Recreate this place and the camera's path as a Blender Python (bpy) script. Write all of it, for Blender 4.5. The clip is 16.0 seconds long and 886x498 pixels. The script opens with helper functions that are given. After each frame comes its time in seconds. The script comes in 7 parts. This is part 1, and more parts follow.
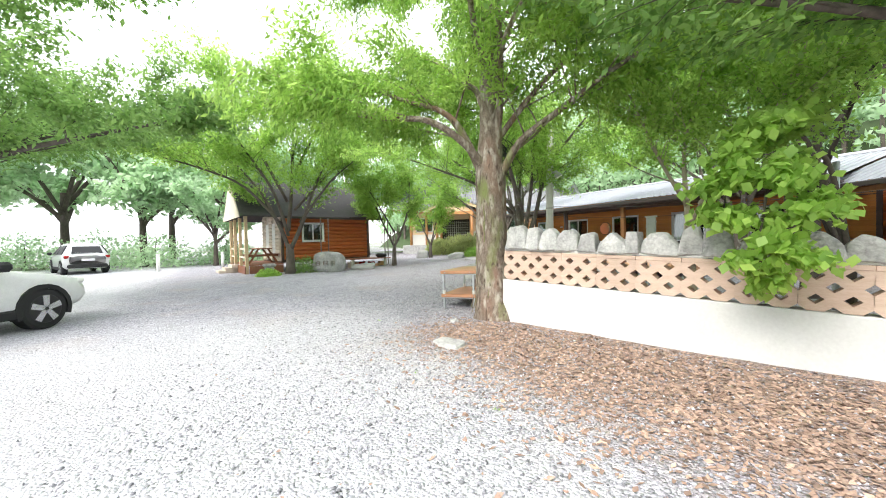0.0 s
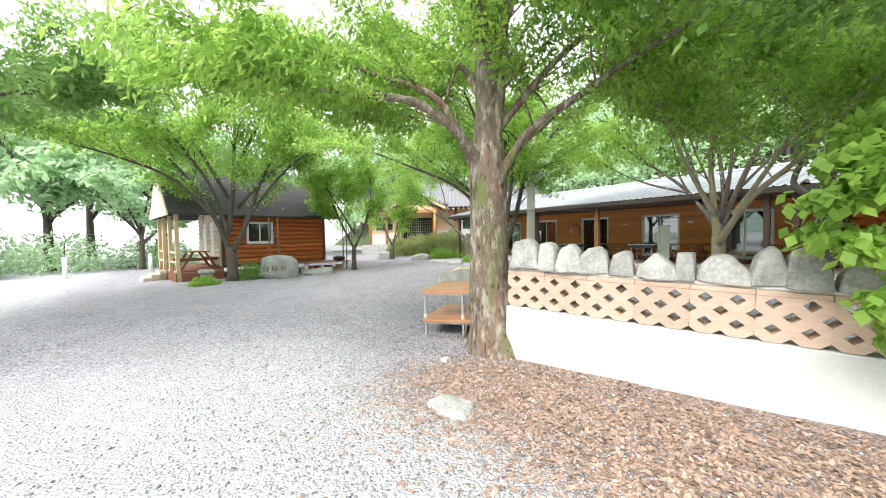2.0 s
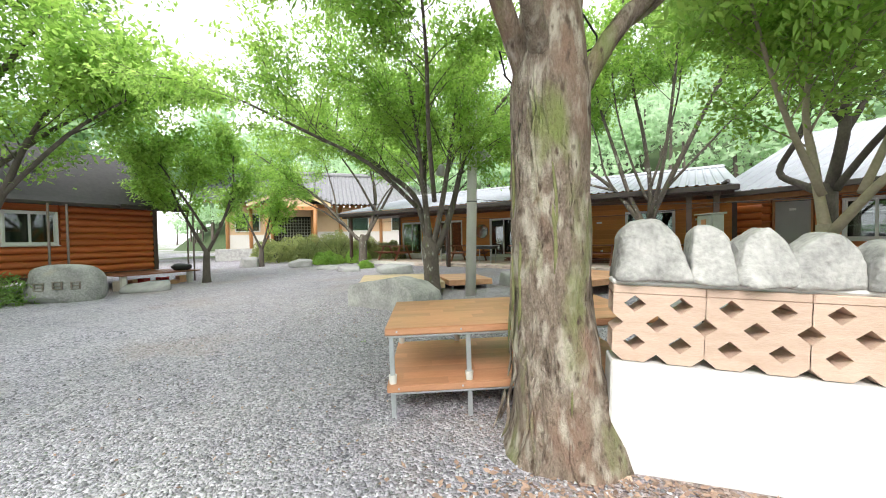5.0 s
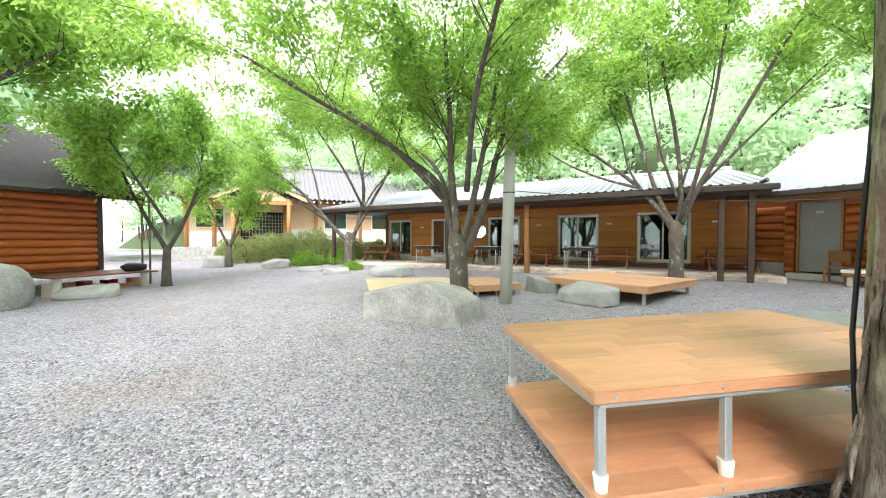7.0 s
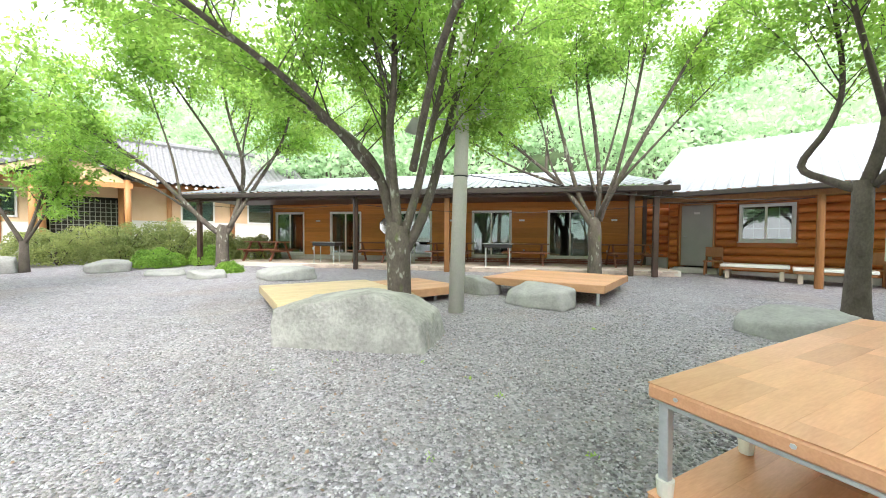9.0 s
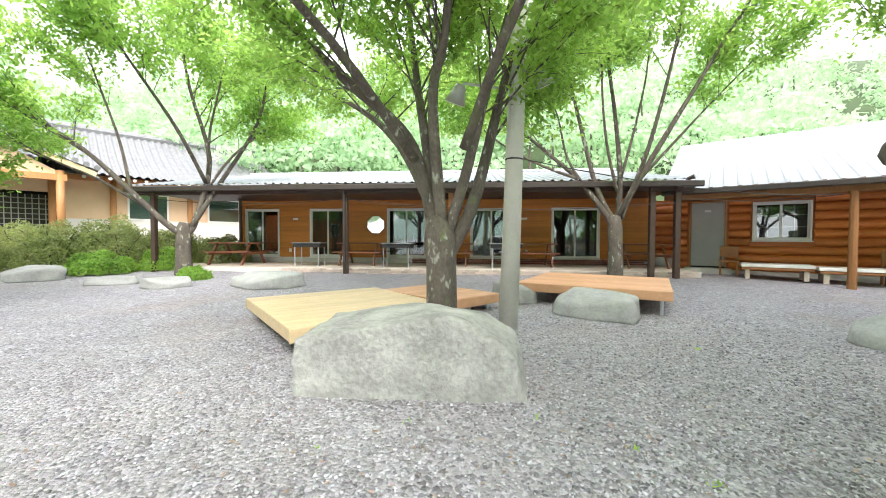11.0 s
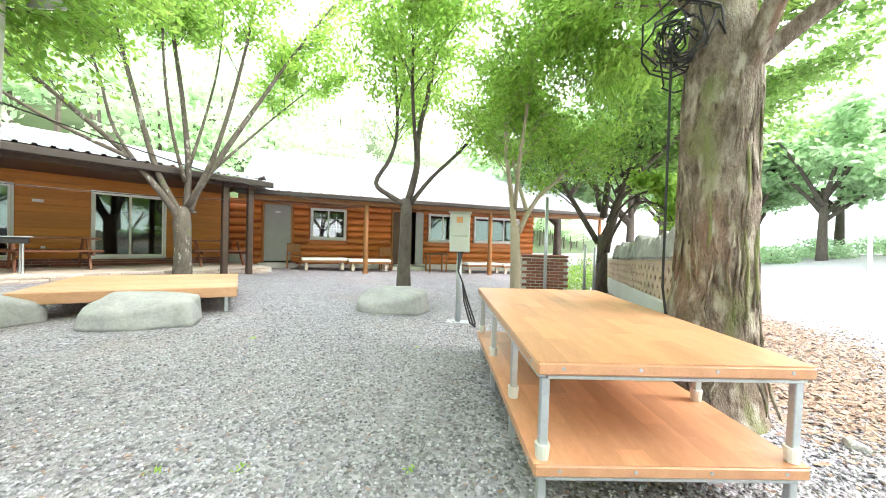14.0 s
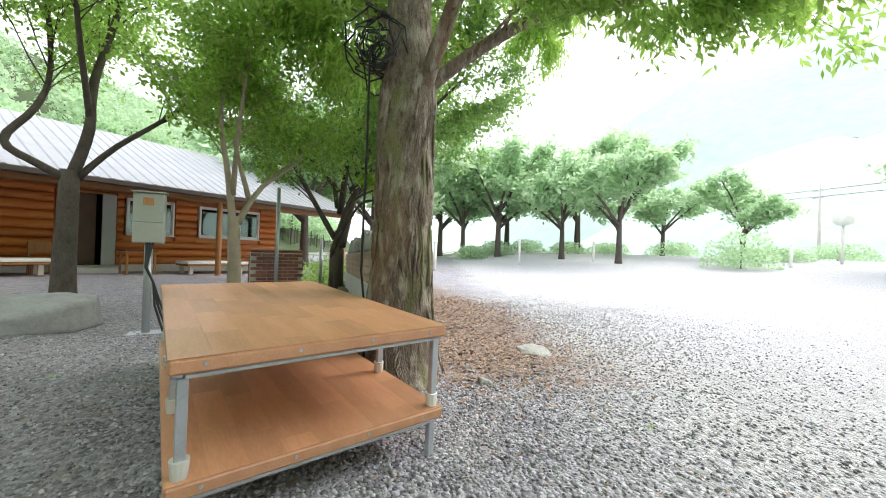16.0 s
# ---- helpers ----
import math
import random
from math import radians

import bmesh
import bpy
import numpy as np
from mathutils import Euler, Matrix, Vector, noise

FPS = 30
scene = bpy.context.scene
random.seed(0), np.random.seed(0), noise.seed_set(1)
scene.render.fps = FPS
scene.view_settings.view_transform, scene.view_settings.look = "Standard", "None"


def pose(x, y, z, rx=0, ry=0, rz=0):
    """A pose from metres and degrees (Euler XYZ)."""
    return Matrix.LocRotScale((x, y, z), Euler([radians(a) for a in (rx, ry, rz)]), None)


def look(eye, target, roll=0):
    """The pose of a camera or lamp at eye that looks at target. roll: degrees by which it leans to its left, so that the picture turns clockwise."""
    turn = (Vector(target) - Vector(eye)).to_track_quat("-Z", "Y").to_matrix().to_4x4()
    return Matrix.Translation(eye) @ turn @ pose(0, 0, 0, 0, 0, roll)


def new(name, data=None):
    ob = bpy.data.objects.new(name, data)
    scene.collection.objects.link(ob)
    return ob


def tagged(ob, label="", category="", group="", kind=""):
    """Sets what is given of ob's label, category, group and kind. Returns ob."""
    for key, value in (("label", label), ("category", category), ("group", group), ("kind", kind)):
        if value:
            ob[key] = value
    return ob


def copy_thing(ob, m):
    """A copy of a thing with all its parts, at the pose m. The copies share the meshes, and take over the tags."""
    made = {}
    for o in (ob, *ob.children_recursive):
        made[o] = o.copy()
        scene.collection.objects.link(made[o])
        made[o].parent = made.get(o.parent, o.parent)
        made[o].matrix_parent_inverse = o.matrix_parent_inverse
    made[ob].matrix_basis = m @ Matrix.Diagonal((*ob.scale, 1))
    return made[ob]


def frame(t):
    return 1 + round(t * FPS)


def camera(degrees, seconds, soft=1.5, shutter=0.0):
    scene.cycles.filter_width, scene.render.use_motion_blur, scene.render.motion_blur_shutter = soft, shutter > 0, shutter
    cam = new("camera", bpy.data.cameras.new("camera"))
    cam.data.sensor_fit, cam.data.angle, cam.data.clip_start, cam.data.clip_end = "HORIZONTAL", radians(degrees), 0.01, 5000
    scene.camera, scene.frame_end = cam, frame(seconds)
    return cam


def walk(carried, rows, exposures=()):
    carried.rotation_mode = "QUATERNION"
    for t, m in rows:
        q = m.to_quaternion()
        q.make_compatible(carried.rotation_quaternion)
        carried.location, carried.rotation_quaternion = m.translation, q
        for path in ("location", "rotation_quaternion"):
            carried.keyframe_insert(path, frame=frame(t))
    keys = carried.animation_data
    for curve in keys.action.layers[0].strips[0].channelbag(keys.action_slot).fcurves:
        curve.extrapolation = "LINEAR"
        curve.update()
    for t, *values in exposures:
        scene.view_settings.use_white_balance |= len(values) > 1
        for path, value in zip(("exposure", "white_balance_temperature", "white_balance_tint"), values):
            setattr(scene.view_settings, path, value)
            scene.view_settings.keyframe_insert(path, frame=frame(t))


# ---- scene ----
cam = camera(101.0, 16.0, soft=1.0)
PATH = [
    (0, (2.891, 2.617, 1.385), (1.139, 3.58, 1.341), -1.2),
    (0.5, (2.716, 2.703, 1.482), (1.134, 3.925, 1.426), -0.9),
    (1, (2.407, 2.713, 1.566), (0.921, 4.051, 1.518), -0.4),
    (1.5, (1.973, 2.78, 1.62), (0.413, 4.029, 1.556), -0.6),
    (2, (1.461, 2.927, 1.67), (-0.164, 4.091, 1.601), -1.0),
    (2.5, (0.965, 3.12, 1.604), (-0.567, 4.404, 1.544), -0.4),
    (3, (0.493, 3.351, 1.612), (-0.957, 4.727, 1.556), -0.3),
    (5.5, (-2.13, 4.026, 1.492), (-3.148, 5.746, 1.437), -0.5),
    (6, (-2.608, 4.03, 1.494), (-3.539, 5.799, 1.437), -0.1),
    (6.5, (-3.119, 4.231, 1.482), (-4.144, 5.948, 1.435), -0.2),
    (7, (-3.552, 4.473, 1.433), (-4.524, 6.22, 1.387), -0.0),
    (7.5, (-3.925, 4.679, 1.401), (-4.548, 6.579, 1.352), 0.4),
    (8, (-4.328, 4.963, 1.368), (-4.822, 6.9, 1.317), 0.4),
    (10.5, (-6.187, 6.375, 1.377), (-6.427, 8.359, 1.313), 0.5),
    (11, (-6.437, 6.614, 1.338), (-6.627, 8.605, 1.285), 0.2),
    (11.5, (-6.429, 6.763, 1.303), (-6.211, 8.75, 1.254), 0.4),
    (12, (-6.347, 6.8, 1.267), (-5.7, 8.692, 1.223), 0.7),
    (12.5, (-6.278, 6.816, 1.25), (-5.353, 8.589, 1.208), 1.0),
    (13, (-6.259, 6.78, 1.27), (-5.104, 8.413, 1.235), 1.0),
    (13.5, (-6.182, 6.707, 1.277), (-4.801, 8.153, 1.247), 1.2),
    (14, (-6.134, 6.603, 1.298), (-4.522, 7.785, 1.267), 1.5),
    (14.5, (-6.034, 6.503, 1.292), (-4.238, 7.385, 1.274), 1.7),
    (15, (-5.971, 6.41, 1.276), (-4.05, 6.967, 1.265), 1.8),
    (15.5, (-5.922, 6.315, 1.241), (-3.937, 6.559, 1.242), 1.9),
    (16, (-5.884, 6.25, 1.208), (-3.884, 6.222, 1.215), 2.0),
]
EXPOSURE = [(0.0, 1.3), (3.0, 1.42), (5.5, 1.2), (6.5, 1.6), (7.0, 1.7), (8.0, 1.75), (10.5, 1.7), (12.5, 2.0), (14.0, 2.35), (15.0, 1.95), (16.0, 1.05)]
walk(cam, [(t, look(eye, target, roll)) for t, eye, target, roll in PATH], EXPOSURE)

# ---- light: bright overcast noon ----
world = bpy.data.worlds.new("overcast_sky")
scene.world = world
world.use_nodes = True
wn, wl = world.node_tree.nodes, world.node_tree.links
sky = wn.new("ShaderNodeTexSky")
sky.sky_type = "NISHITA"
sky.sun_disc = False
sky.sun_elevation, sky.sun_rotation = radians(46), radians(162)
sky.air_density, sky.dust_density, sky.ozone_density = 1.2, 6.0, 0.6
cloud = wn.new("ShaderNodeMix")
cloud.data_type = "RGBA"
cloud.inputs["Factor"].default_value = 0.82
wl.new(sky.outputs["Color"], cloud.inputs[6])
cloud.inputs[7].default_value = (7.5, 7.7, 8.15, 1)
wl.new(cloud.outputs[2], wn["Background"].inputs["Color"])
wn["Background"].inputs["Strength"].default_value = 0.15
sun_data = bpy.data.lights.new("sun", "SUN")
sun_data.energy, sun_data.angle, sun_data.color = 1.5, radians(30), (1.0, 0.97, 0.95)
sun = new("sun", sun_data)
SUN_DIR = Vector((math.sin(radians(162)) * math.cos(radians(46)), math.cos(radians(162)) * math.cos(radians(46)), math.sin(radians(46))))
sun.matrix_world = look(SUN_DIR * 60, (0, 0, 0))


# ---- materials ----
def mat(name, a, b, scale=6.0, rough=0.7, bump=0.2, fine=40.0, metal=0.0, stretch=(1, 1, 1), turn=0.0, spread=0.12, island=False, contrast=0.5, coat=0.0, depth=0.01, patch=None):
    """Two-tone surface with coarse stains and fine grain, on world position, with a small change from piece to piece."""
    m = bpy.data.materials.new(name)
    m.use_nodes = True
    n, l = m.node_tree.nodes, m.node_tree.links
    bsdf = n["Principled BSDF"]
    geo = n.new("ShaderNodeNewGeometry")
    info = n.new("ShaderNodeObjectInfo")
    mp = n.new("ShaderNodeMapping")
    mp.inputs["Rotation"].default_value = (0, 0, -turn)
    mp.inputs["Scale"].default_value = stretch
    rot = n.new("ShaderNodeVectorRotate")
    rot.rotation_type = "Z_AXIS"
    rot.inputs["Angle"].default_value = -turn
    l.new(geo.outputs["Position"], rot.inputs["Vector"])
    mp.inputs["Rotation"].default_value = (0, 0, 0)
    l.new(rot.outputs["Vector"], mp.inputs["Vector"])
    shift = n.new("ShaderNodeVectorMath")
    shift.operation = "ADD"
    rnd = geo.outputs["Random Per Island"] if island else info.outputs["Random"]
    far = n.new("ShaderNodeMath")
    far.operation = "MULTIPLY"
    far.inputs[1].default_value = 37.0
    l.new(rnd, far.inputs[0])
    l.new(mp.outputs["Vector"], shift.inputs[0])
    l.new(far.outputs[0], shift.inputs[1])
    coarse, grain = n.new("ShaderNodeTexNoise"), n.new("ShaderNodeTexNoise")
    coarse.inputs["Scale"].default_value, coarse.inputs["Detail"].default_value = scale, 5
    grain.inputs["Scale"].default_value, grain.inputs["Detail"].default_value = fine, 4
    for t in (coarse, grain):
        l.new(shift.outputs[0], t.inputs["Vector"])
    both = n.new("ShaderNodeMath")
    both.operation = "MULTIPLY_ADD"
    both.inputs[1].default_value = 0.45
    l.new(grain.outputs["Fac"], both.inputs[0])
    half = n.new("ShaderNodeMath")
    half.operation = "MULTIPLY"
    half.inputs[1].default_value = 0.55
    l.new(coarse.outputs["Fac"], half.inputs[0])
    l.new(half.outputs[0], both.inputs[2])
    ramp = n.new("ShaderNodeValToRGB")
    ramp.color_ramp.elements[0].position = 0.5 - contrast / 2
    ramp.color_ramp.elements[1].position = 0.5 + contrast / 2
    ramp.color_ramp.elements[0].color = (*a, 1)
    ramp.color_ramp.elements[1].color = (*b, 1)
    l.new(both.outputs[0], ramp.inputs["Fac"])
    hsv = n.new("ShaderNodeHueSaturation")
    mr = n.new("ShaderNodeMapRange")
    mr.inputs["To Min"].default_value, mr.inputs["To Max"].default_value = 1 - spread, 1 + spread
    l.new(rnd, mr.inputs["Value"])
    l.new(mr.outputs["Result"], hsv.inputs["Value"])
    l.new(ramp.outputs["Color"], hsv.inputs["Color"])
    colour = hsv.outputs["Color"]
    for tone, size, lo, hi in patch or ():
        blot = n.new("ShaderNodeTexNoise")
        blot.inputs["Scale"].default_value, blot.inputs["Detail"].default_value = size, 6
        apart = n.new("ShaderNodeVectorMath")
        apart.inputs[1].default_value = (tone[0] * 90, tone[1] * 50, 3)
        l.new(mp.outputs["Vector"], apart.inputs[0])
        l.new(apart.outputs[0], blot.inputs["Vector"])
        edge_ = n.new("ShaderNodeMapRange")
        edge_.inputs["From Min"].default_value, edge_.inputs["From Max"].default_value = lo, hi
        l.new(blot.outputs["Fac"], edge_.inputs["Value"])
        lay = n.new("ShaderNodeMix")
        lay.data_type = "RGBA"
        l.new(edge_.outputs["Result"], lay.inputs["Factor"])
        l.new(colour, lay.inputs[6])
        lay.inputs[7].default_value = (*tone, 1)
        colour = lay.outputs[2]
    l.new(colour, bsdf.inputs["Base Color"])
    bsdf.inputs["Roughness"].default_value = rough
    bsdf.inputs["Metallic"].default_value = metal
    bsdf.inputs["Coat Weight"].default_value = coat
    if bump:
        bp = n.new("ShaderNodeBump")
        bp.inputs["Strength"].default_value, bp.inputs["Distance"].default_value = bump, depth
        l.new(both.outputs[0], bp.inputs["Height"])
        l.new(bp.outputs["Normal"], bsdf.inputs["Normal"])
    return m


def leaf_mat(name, dark, light, glow=0.45, rough=0.5):
    """Leaf: a thin sheet that reflects and lets light through; hue changes from leaf to leaf."""
    m = bpy.data.materials.new(name)
    m.use_nodes = True
    n, l = m.node_tree.nodes, m.node_tree.links
    bsdf, out = n["Principled BSDF"], n["Material Output"]
    geo = n.new("ShaderNodeNewGeometry")
    ramp = n.new("ShaderNodeValToRGB")
    ramp.color_ramp.elements[0].color, ramp.color_ramp.elements[1].color = (*dark, 1), (*light, 1)
    nz = n.new("ShaderNodeTexNoise")
    nz.inputs["Scale"].default_value = 1.1
    l.new(geo.outputs["Position"], nz.inputs["Vector"])
    mix = n.new("ShaderNodeMath")
    mix.operation = "MULTIPLY_ADD"
    mix.inputs[1].default_value = 0.5
    l.new(geo.outputs["Random Per Island"], mix.inputs[0])
    h = n.new("ShaderNodeMath")
    h.operation = "MULTIPLY_ADD"
    h.inputs[1].default_value, h.inputs[2].default_value = 1.0, -0.25
    l.new(nz.outputs["Fac"], h.inputs[0])
    l.new(h.outputs[0], mix.inputs[2])
    l.new(mix.outputs[0], ramp.inputs["Fac"])
    l.new(ramp.outputs["Color"], bsdf.inputs["Base Color"])
    bsdf.inputs["Roughness"].default_value = rough
    tr = n.new("ShaderNodeBsdfTranslucent")
    tint = n.new("ShaderNodeHueSaturation")
    tint.inputs["Hue"].default_value, tint.inputs["Saturation"].default_value, tint.inputs["Value"].default_value = 0.495, 0.95, 1.65
    l.new(ramp.outputs["Color"], tint.inputs["Color"])
    l.new(tint.outputs["Color"], tr.inputs["Color"])
    ms = n.new("ShaderNodeMixShader")
    ms.inputs["Fac"].default_value = glow
    l.new(bsdf.outputs[0], ms.inputs[1])
    l.new(tr.outputs[0], ms.inputs[2])
    l.new(ms.outputs[0], out.inputs["Surface"])
    return m


def glass_mat(name, share=0.3, tint=(0.75, 0.8, 0.8)):
    m = bpy.data.materials.new(name)
    m.use_nodes = True
    n, l = m.node_tree.nodes, m.node_tree.links
    g, t, x = n.new("ShaderNodeBsdfGlossy"), n.new("ShaderNodeBsdfTransparent"), n.new("ShaderNodeMixShader")
    g.inputs["Roughness"].default_value = 0.02
    t.inputs["Color"].default_value = (*tint, 1)
    x.inputs["Fac"].default_value = share
    l.new(t.outputs[0], x.inputs[1])
    l.new(g.outputs[0], x.inputs[2])
    l.new(x.outputs[0], n["Material Output"].inputs["Surface"])
    return m


def plain(name, c, rough=0.5, metal=0.0):
    return mat(name, tuple(v * 0.88 for v in c), tuple(min(v * 1.08, 1) for v in c), 8, rough, 0.05, 60, metal)


LOG_TURN = radians(-32)
M = {
    "log": mat("log_stain", (0.42, 0.11, 0.02), (0.7, 0.24, 0.055), 3, 0.45, 0.25, 14, stretch=(0.5, 3, 6), turn=LOG_TURN, spread=0.18),
    "cabin_log": mat("cabin_log_stain", (0.38, 0.085, 0.02), (0.62, 0.18, 0.05), 3, 0.45, 0.25, 14, stretch=(3, 0.5, 6), spread=0.15),
    "pale_log": mat("pale_log", (0.5, 0.42, 0.33), (0.72, 0.65, 0.55), 3, 0.6, 0.25, 14, spread=0.1),
    "board": mat("board_stain", (0.46, 0.15, 0.024), (0.68, 0.28, 0.055), 2.5, 0.5, 0.15, 16, stretch=(0.4, 3, 7), spread=0.12),
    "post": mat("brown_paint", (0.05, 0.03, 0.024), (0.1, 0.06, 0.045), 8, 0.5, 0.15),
    "wood_post": mat("stained_post", (0.22, 0.09, 0.03), (0.38, 0.17, 0.06), 5, 0.55, 0.2, 30, stretch=(4, 4, 0.6)),
    "trim": mat("door_trim", (0.42, 0.19, 0.07), (0.6, 0.3, 0.12), 5, 0.5, 0.15, 30, stretch=(4, 4, 0.6)),
    "gutter": mat("dark_gutter", (0.035, 0.027, 0.025), (0.07, 0.055, 0.05), 6, 0.4, 0.08),
    "roof": mat("pale_metal_roof", (0.27, 0.28, 0.3), (0.38, 0.39, 0.42), 2, 0.5, 0.05, 20, metal=0.25),
    "white": mat("white_frame", (0.72, 0.72, 0.7), (0.84, 0.84, 0.82), 5, 0.4, 0.04),
    "grey_door": mat("grey_steel_door", (0.36, 0.37, 0.35), (0.46, 0.47, 0.45), 3, 0.45, 0.05),
    "brown_door": mat("brown_steel_door", (0.09, 0.045, 0.025), (0.15, 0.08, 0.045), 3, 0.45, 0.08),
    # near-black stands in for the shade of unlit interiors
    "dark": mat("painted_room_shade", (0.03, 0.028, 0.025), (0.06, 0.055, 0.05), 3, 0.9, 0),
    "curtain": mat("curtain_cloth", (0.28, 0.27, 0.22), (0.45, 0.43, 0.36), 2, 0.9, 0.3, 30, stretch=(6, 6, 0.3)),
    "glass": glass_mat("window_glass", 0.15, (0.55, 0.64, 0.6)),
    "brick": mat("red_brick", (0.17, 0.065, 0.05), (0.34, 0.14, 0.1), 14, 0.85, 0.5, 90, spread=0.25),
    "pale_brick": mat("pale_brick", (0.46, 0.35, 0.3), (0.66, 0.57, 0.52), 14, 0.85, 0.5, 90, spread=0.25),
    "mortar": mat("mortar", (0.5, 0.48, 0.45), (0.66, 0.64, 0.6), 9, 0.95, 0.5, 70),
    "terrace": mat("terrace_concrete", (0.42, 0.36, 0.3), (0.58, 0.5, 0.42), 3, 0.9, 0.3),
    "deck": mat("orange_deck", (0.52, 0.27, 0.14), (0.72, 0.42, 0.25), 3, 0.55, 0.15, 24, stretch=(1, 4, 4), spread=0.08),
    "deck_new": mat("new_yellow_pine", (0.5, 0.37, 0.21), (0.72, 0.56, 0.36), 3, 0.55, 0.15, 24, stretch=(1, 4, 4), turn=radians(37), spread=0.06),
    "vinyl": mat("wood_print_vinyl", (0.54, 0.25, 0.13), (0.74, 0.4, 0.23), 2.5, 0.38, 0.04, 22, stretch=(0.8, 5, 5), turn=radians(37.3), spread=0.15, coat=0.1),
    "steel": mat("galvanised_steel", (0.42, 0.45, 0.48), (0.6, 0.62, 0.65), 12, 0.4, 0.1, 60, metal=0.55),
    "pvc": plain("white_plastic", (0.8, 0.79, 0.75), 0.4),
    "rock": mat("granite", (0.2, 0.2, 0.195), (0.44, 0.44, 0.425), 2.6, 0.9, 1.0, 24, depth=0.05, contrast=0.34, patch=[((0.48, 0.48, 0.46), 1.6, 0.52, 0.72), ((0.23, 0.23, 0.22), 2.4, 0.58, 0.76), ((0.42, 0.37, 0.3), 1.9, 0.66, 0.8)]),
    "pale_rock": mat("pale_stone", (0.22, 0.22, 0.215), (0.56, 0.555, 0.54), 6, 0.9, 0.9, 30, depth=0.03, contrast=0.4),
    "flat_rock": mat("grey_stone", (0.24, 0.24, 0.24), (0.44, 0.44, 0.43), 4, 0.9, 0.6, 26, depth=0.02),
    "plaster": mat("pale_cement", (0.62, 0.62, 0.61), (0.78, 0.78, 0.77), 1.6, 0.9, 0.25, 30),
    "block": mat("ochre_block", (0.48, 0.34, 0.26), (0.66, 0.51, 0.42), 3.5, 0.9, 0.5, 30, stretch=(1, 1, 7), spread=0.08),
    "stone_wall": mat("dark_rubble", (0.12, 0.1, 0.085), (0.3, 0.26, 0.22), 4, 0.95, 0.7, 22, depth=0.03),
    "concrete_pole": mat("pole_concrete", (0.46, 0.45, 0.41), (0.62, 0.6, 0.55), 3, 0.85, 0.2, 50, stretch=(1, 1, 0.5)),
    "bark_red": mat("stringy_bark", (0.11, 0.08, 0.058), (0.36, 0.29, 0.23), 8, 0.95, 1.0, 40, stretch=(2.6, 2.6, 1.0), depth=0.05, contrast=0.36, patch=[((0.27, 0.16, 0.115), 1.1, 0.52, 0.74), ((0.47, 0.42, 0.35), 4.5, 0.5, 0.66), ((0.2, 0.23, 0.08), 1.4, 0.54, 0.7), ((0.1, 0.07, 0.05), 7.0, 0.58, 0.7)]),
    "bark": mat("smooth_bark", (0.05, 0.04, 0.034), (0.15, 0.125, 0.105), 7, 0.9, 0.5, 40, stretch=(1, 1, 0.6), depth=0.02),
    "bark_grey": mat("lichen_bark", (0.055, 0.045, 0.038), (0.19, 0.16, 0.135), 7, 0.9, 0.8, 40, stretch=(1, 1, 0.5), depth=0.03, patch=[((0.34, 0.34, 0.3), 11, 0.6, 0.68), ((0.13, 0.15, 0.06), 5, 0.62, 0.75)]),
    "bark_pale": mat("pale_bark", (0.3, 0.25, 0.18), (0.5, 0.42, 0.32), 7, 0.9, 0.5, 40, depth=0.02),
    "moss": mat("moss", (0.12, 0.13, 0.05), (0.26, 0.26, 0.12), 20, 0.95, 0.6, 90),
    "cable": plain("black_rubber", (0.018, 0.018, 0.02), 0.5),
    "box": mat("cabinet_paint", (0.42, 0.44, 0.38), (0.52, 0.54, 0.48), 4, 0.5, 0.05),
    "leaf": leaf_mat("leaf_green", (0.08, 0.185, 0.04), (0.28, 0.43, 0.12), 0.53),
    "leaf_young": leaf_mat("leaf_young", (0.105, 0.235, 0.032), (0.4, 0.57, 0.125), 0.56),
    "leaf_shrub": leaf_mat("leaf_shrub", (0.12, 0.17, 0.05), (0.4, 0.44, 0.16), 0.45),
    # distant foliage: haze and glare are mixed into this pale leaf green
    "leaf_far_haze": leaf_mat("leaf_far_haze", (0.26, 0.4, 0.22), (0.5, 0.63, 0.42), 0.5),
    "litter": mat("dry_leaf", (0.2, 0.115, 0.08), (0.52, 0.38, 0.3), 9, 0.9, 0.1, 50, island=True, spread=0.4),
    "pebble": mat("crushed_gravel", (0.15, 0.15, 0.165), (0.58, 0.58, 0.62), 9, 0.85, 0.3, 60, island=True, spread=0.6),
    "car_paint": plain("white_car_paint", (0.78, 0.78, 0.78), 0.18),
    "car_glass": glass_mat("car_glass", 0.25, (0.08, 0.09, 0.1)),
    "tyre": plain("tyre_rubber", (0.02, 0.02, 0.021), 0.8),
    "alloy": plain("alloy_rim", (0.6, 0.61, 0.63), 0.25, 0.8),
    "red_lens": plain("red_lens", (0.35, 0.02, 0.02), 0.2),
    "hanok_wall": mat("ochre_plaster", (0.72, 0.5, 0.3), (0.84, 0.63, 0.42), 2, 0.85, 0.15),
    "white_wall": mat("white_plaster", (0.72, 0.7, 0.66), (0.84, 0.82, 0.78), 2, 0.85, 0.15),
    "tile": mat("roof_tile", (0.12, 0.12, 0.125), (0.26, 0.26, 0.27), 5, 0.7, 0.3),
    "shingle": mat("dark_shingle", (0.035, 0.033, 0.035), (0.08, 0.075, 0.075), 8, 0.95, 0.5),
    "picnic": mat("picnic_wood", (0.16, 0.055, 0.03), (0.3, 0.12, 0.06), 5, 0.55, 0.2, 30),
    "mirror": plain("mirror_silver", (0.9, 0.9, 0.9), 0.02, 1.0),
    "lamp_glass": plain("opal_glass", (0.85, 0.85, 0.82), 0.3),
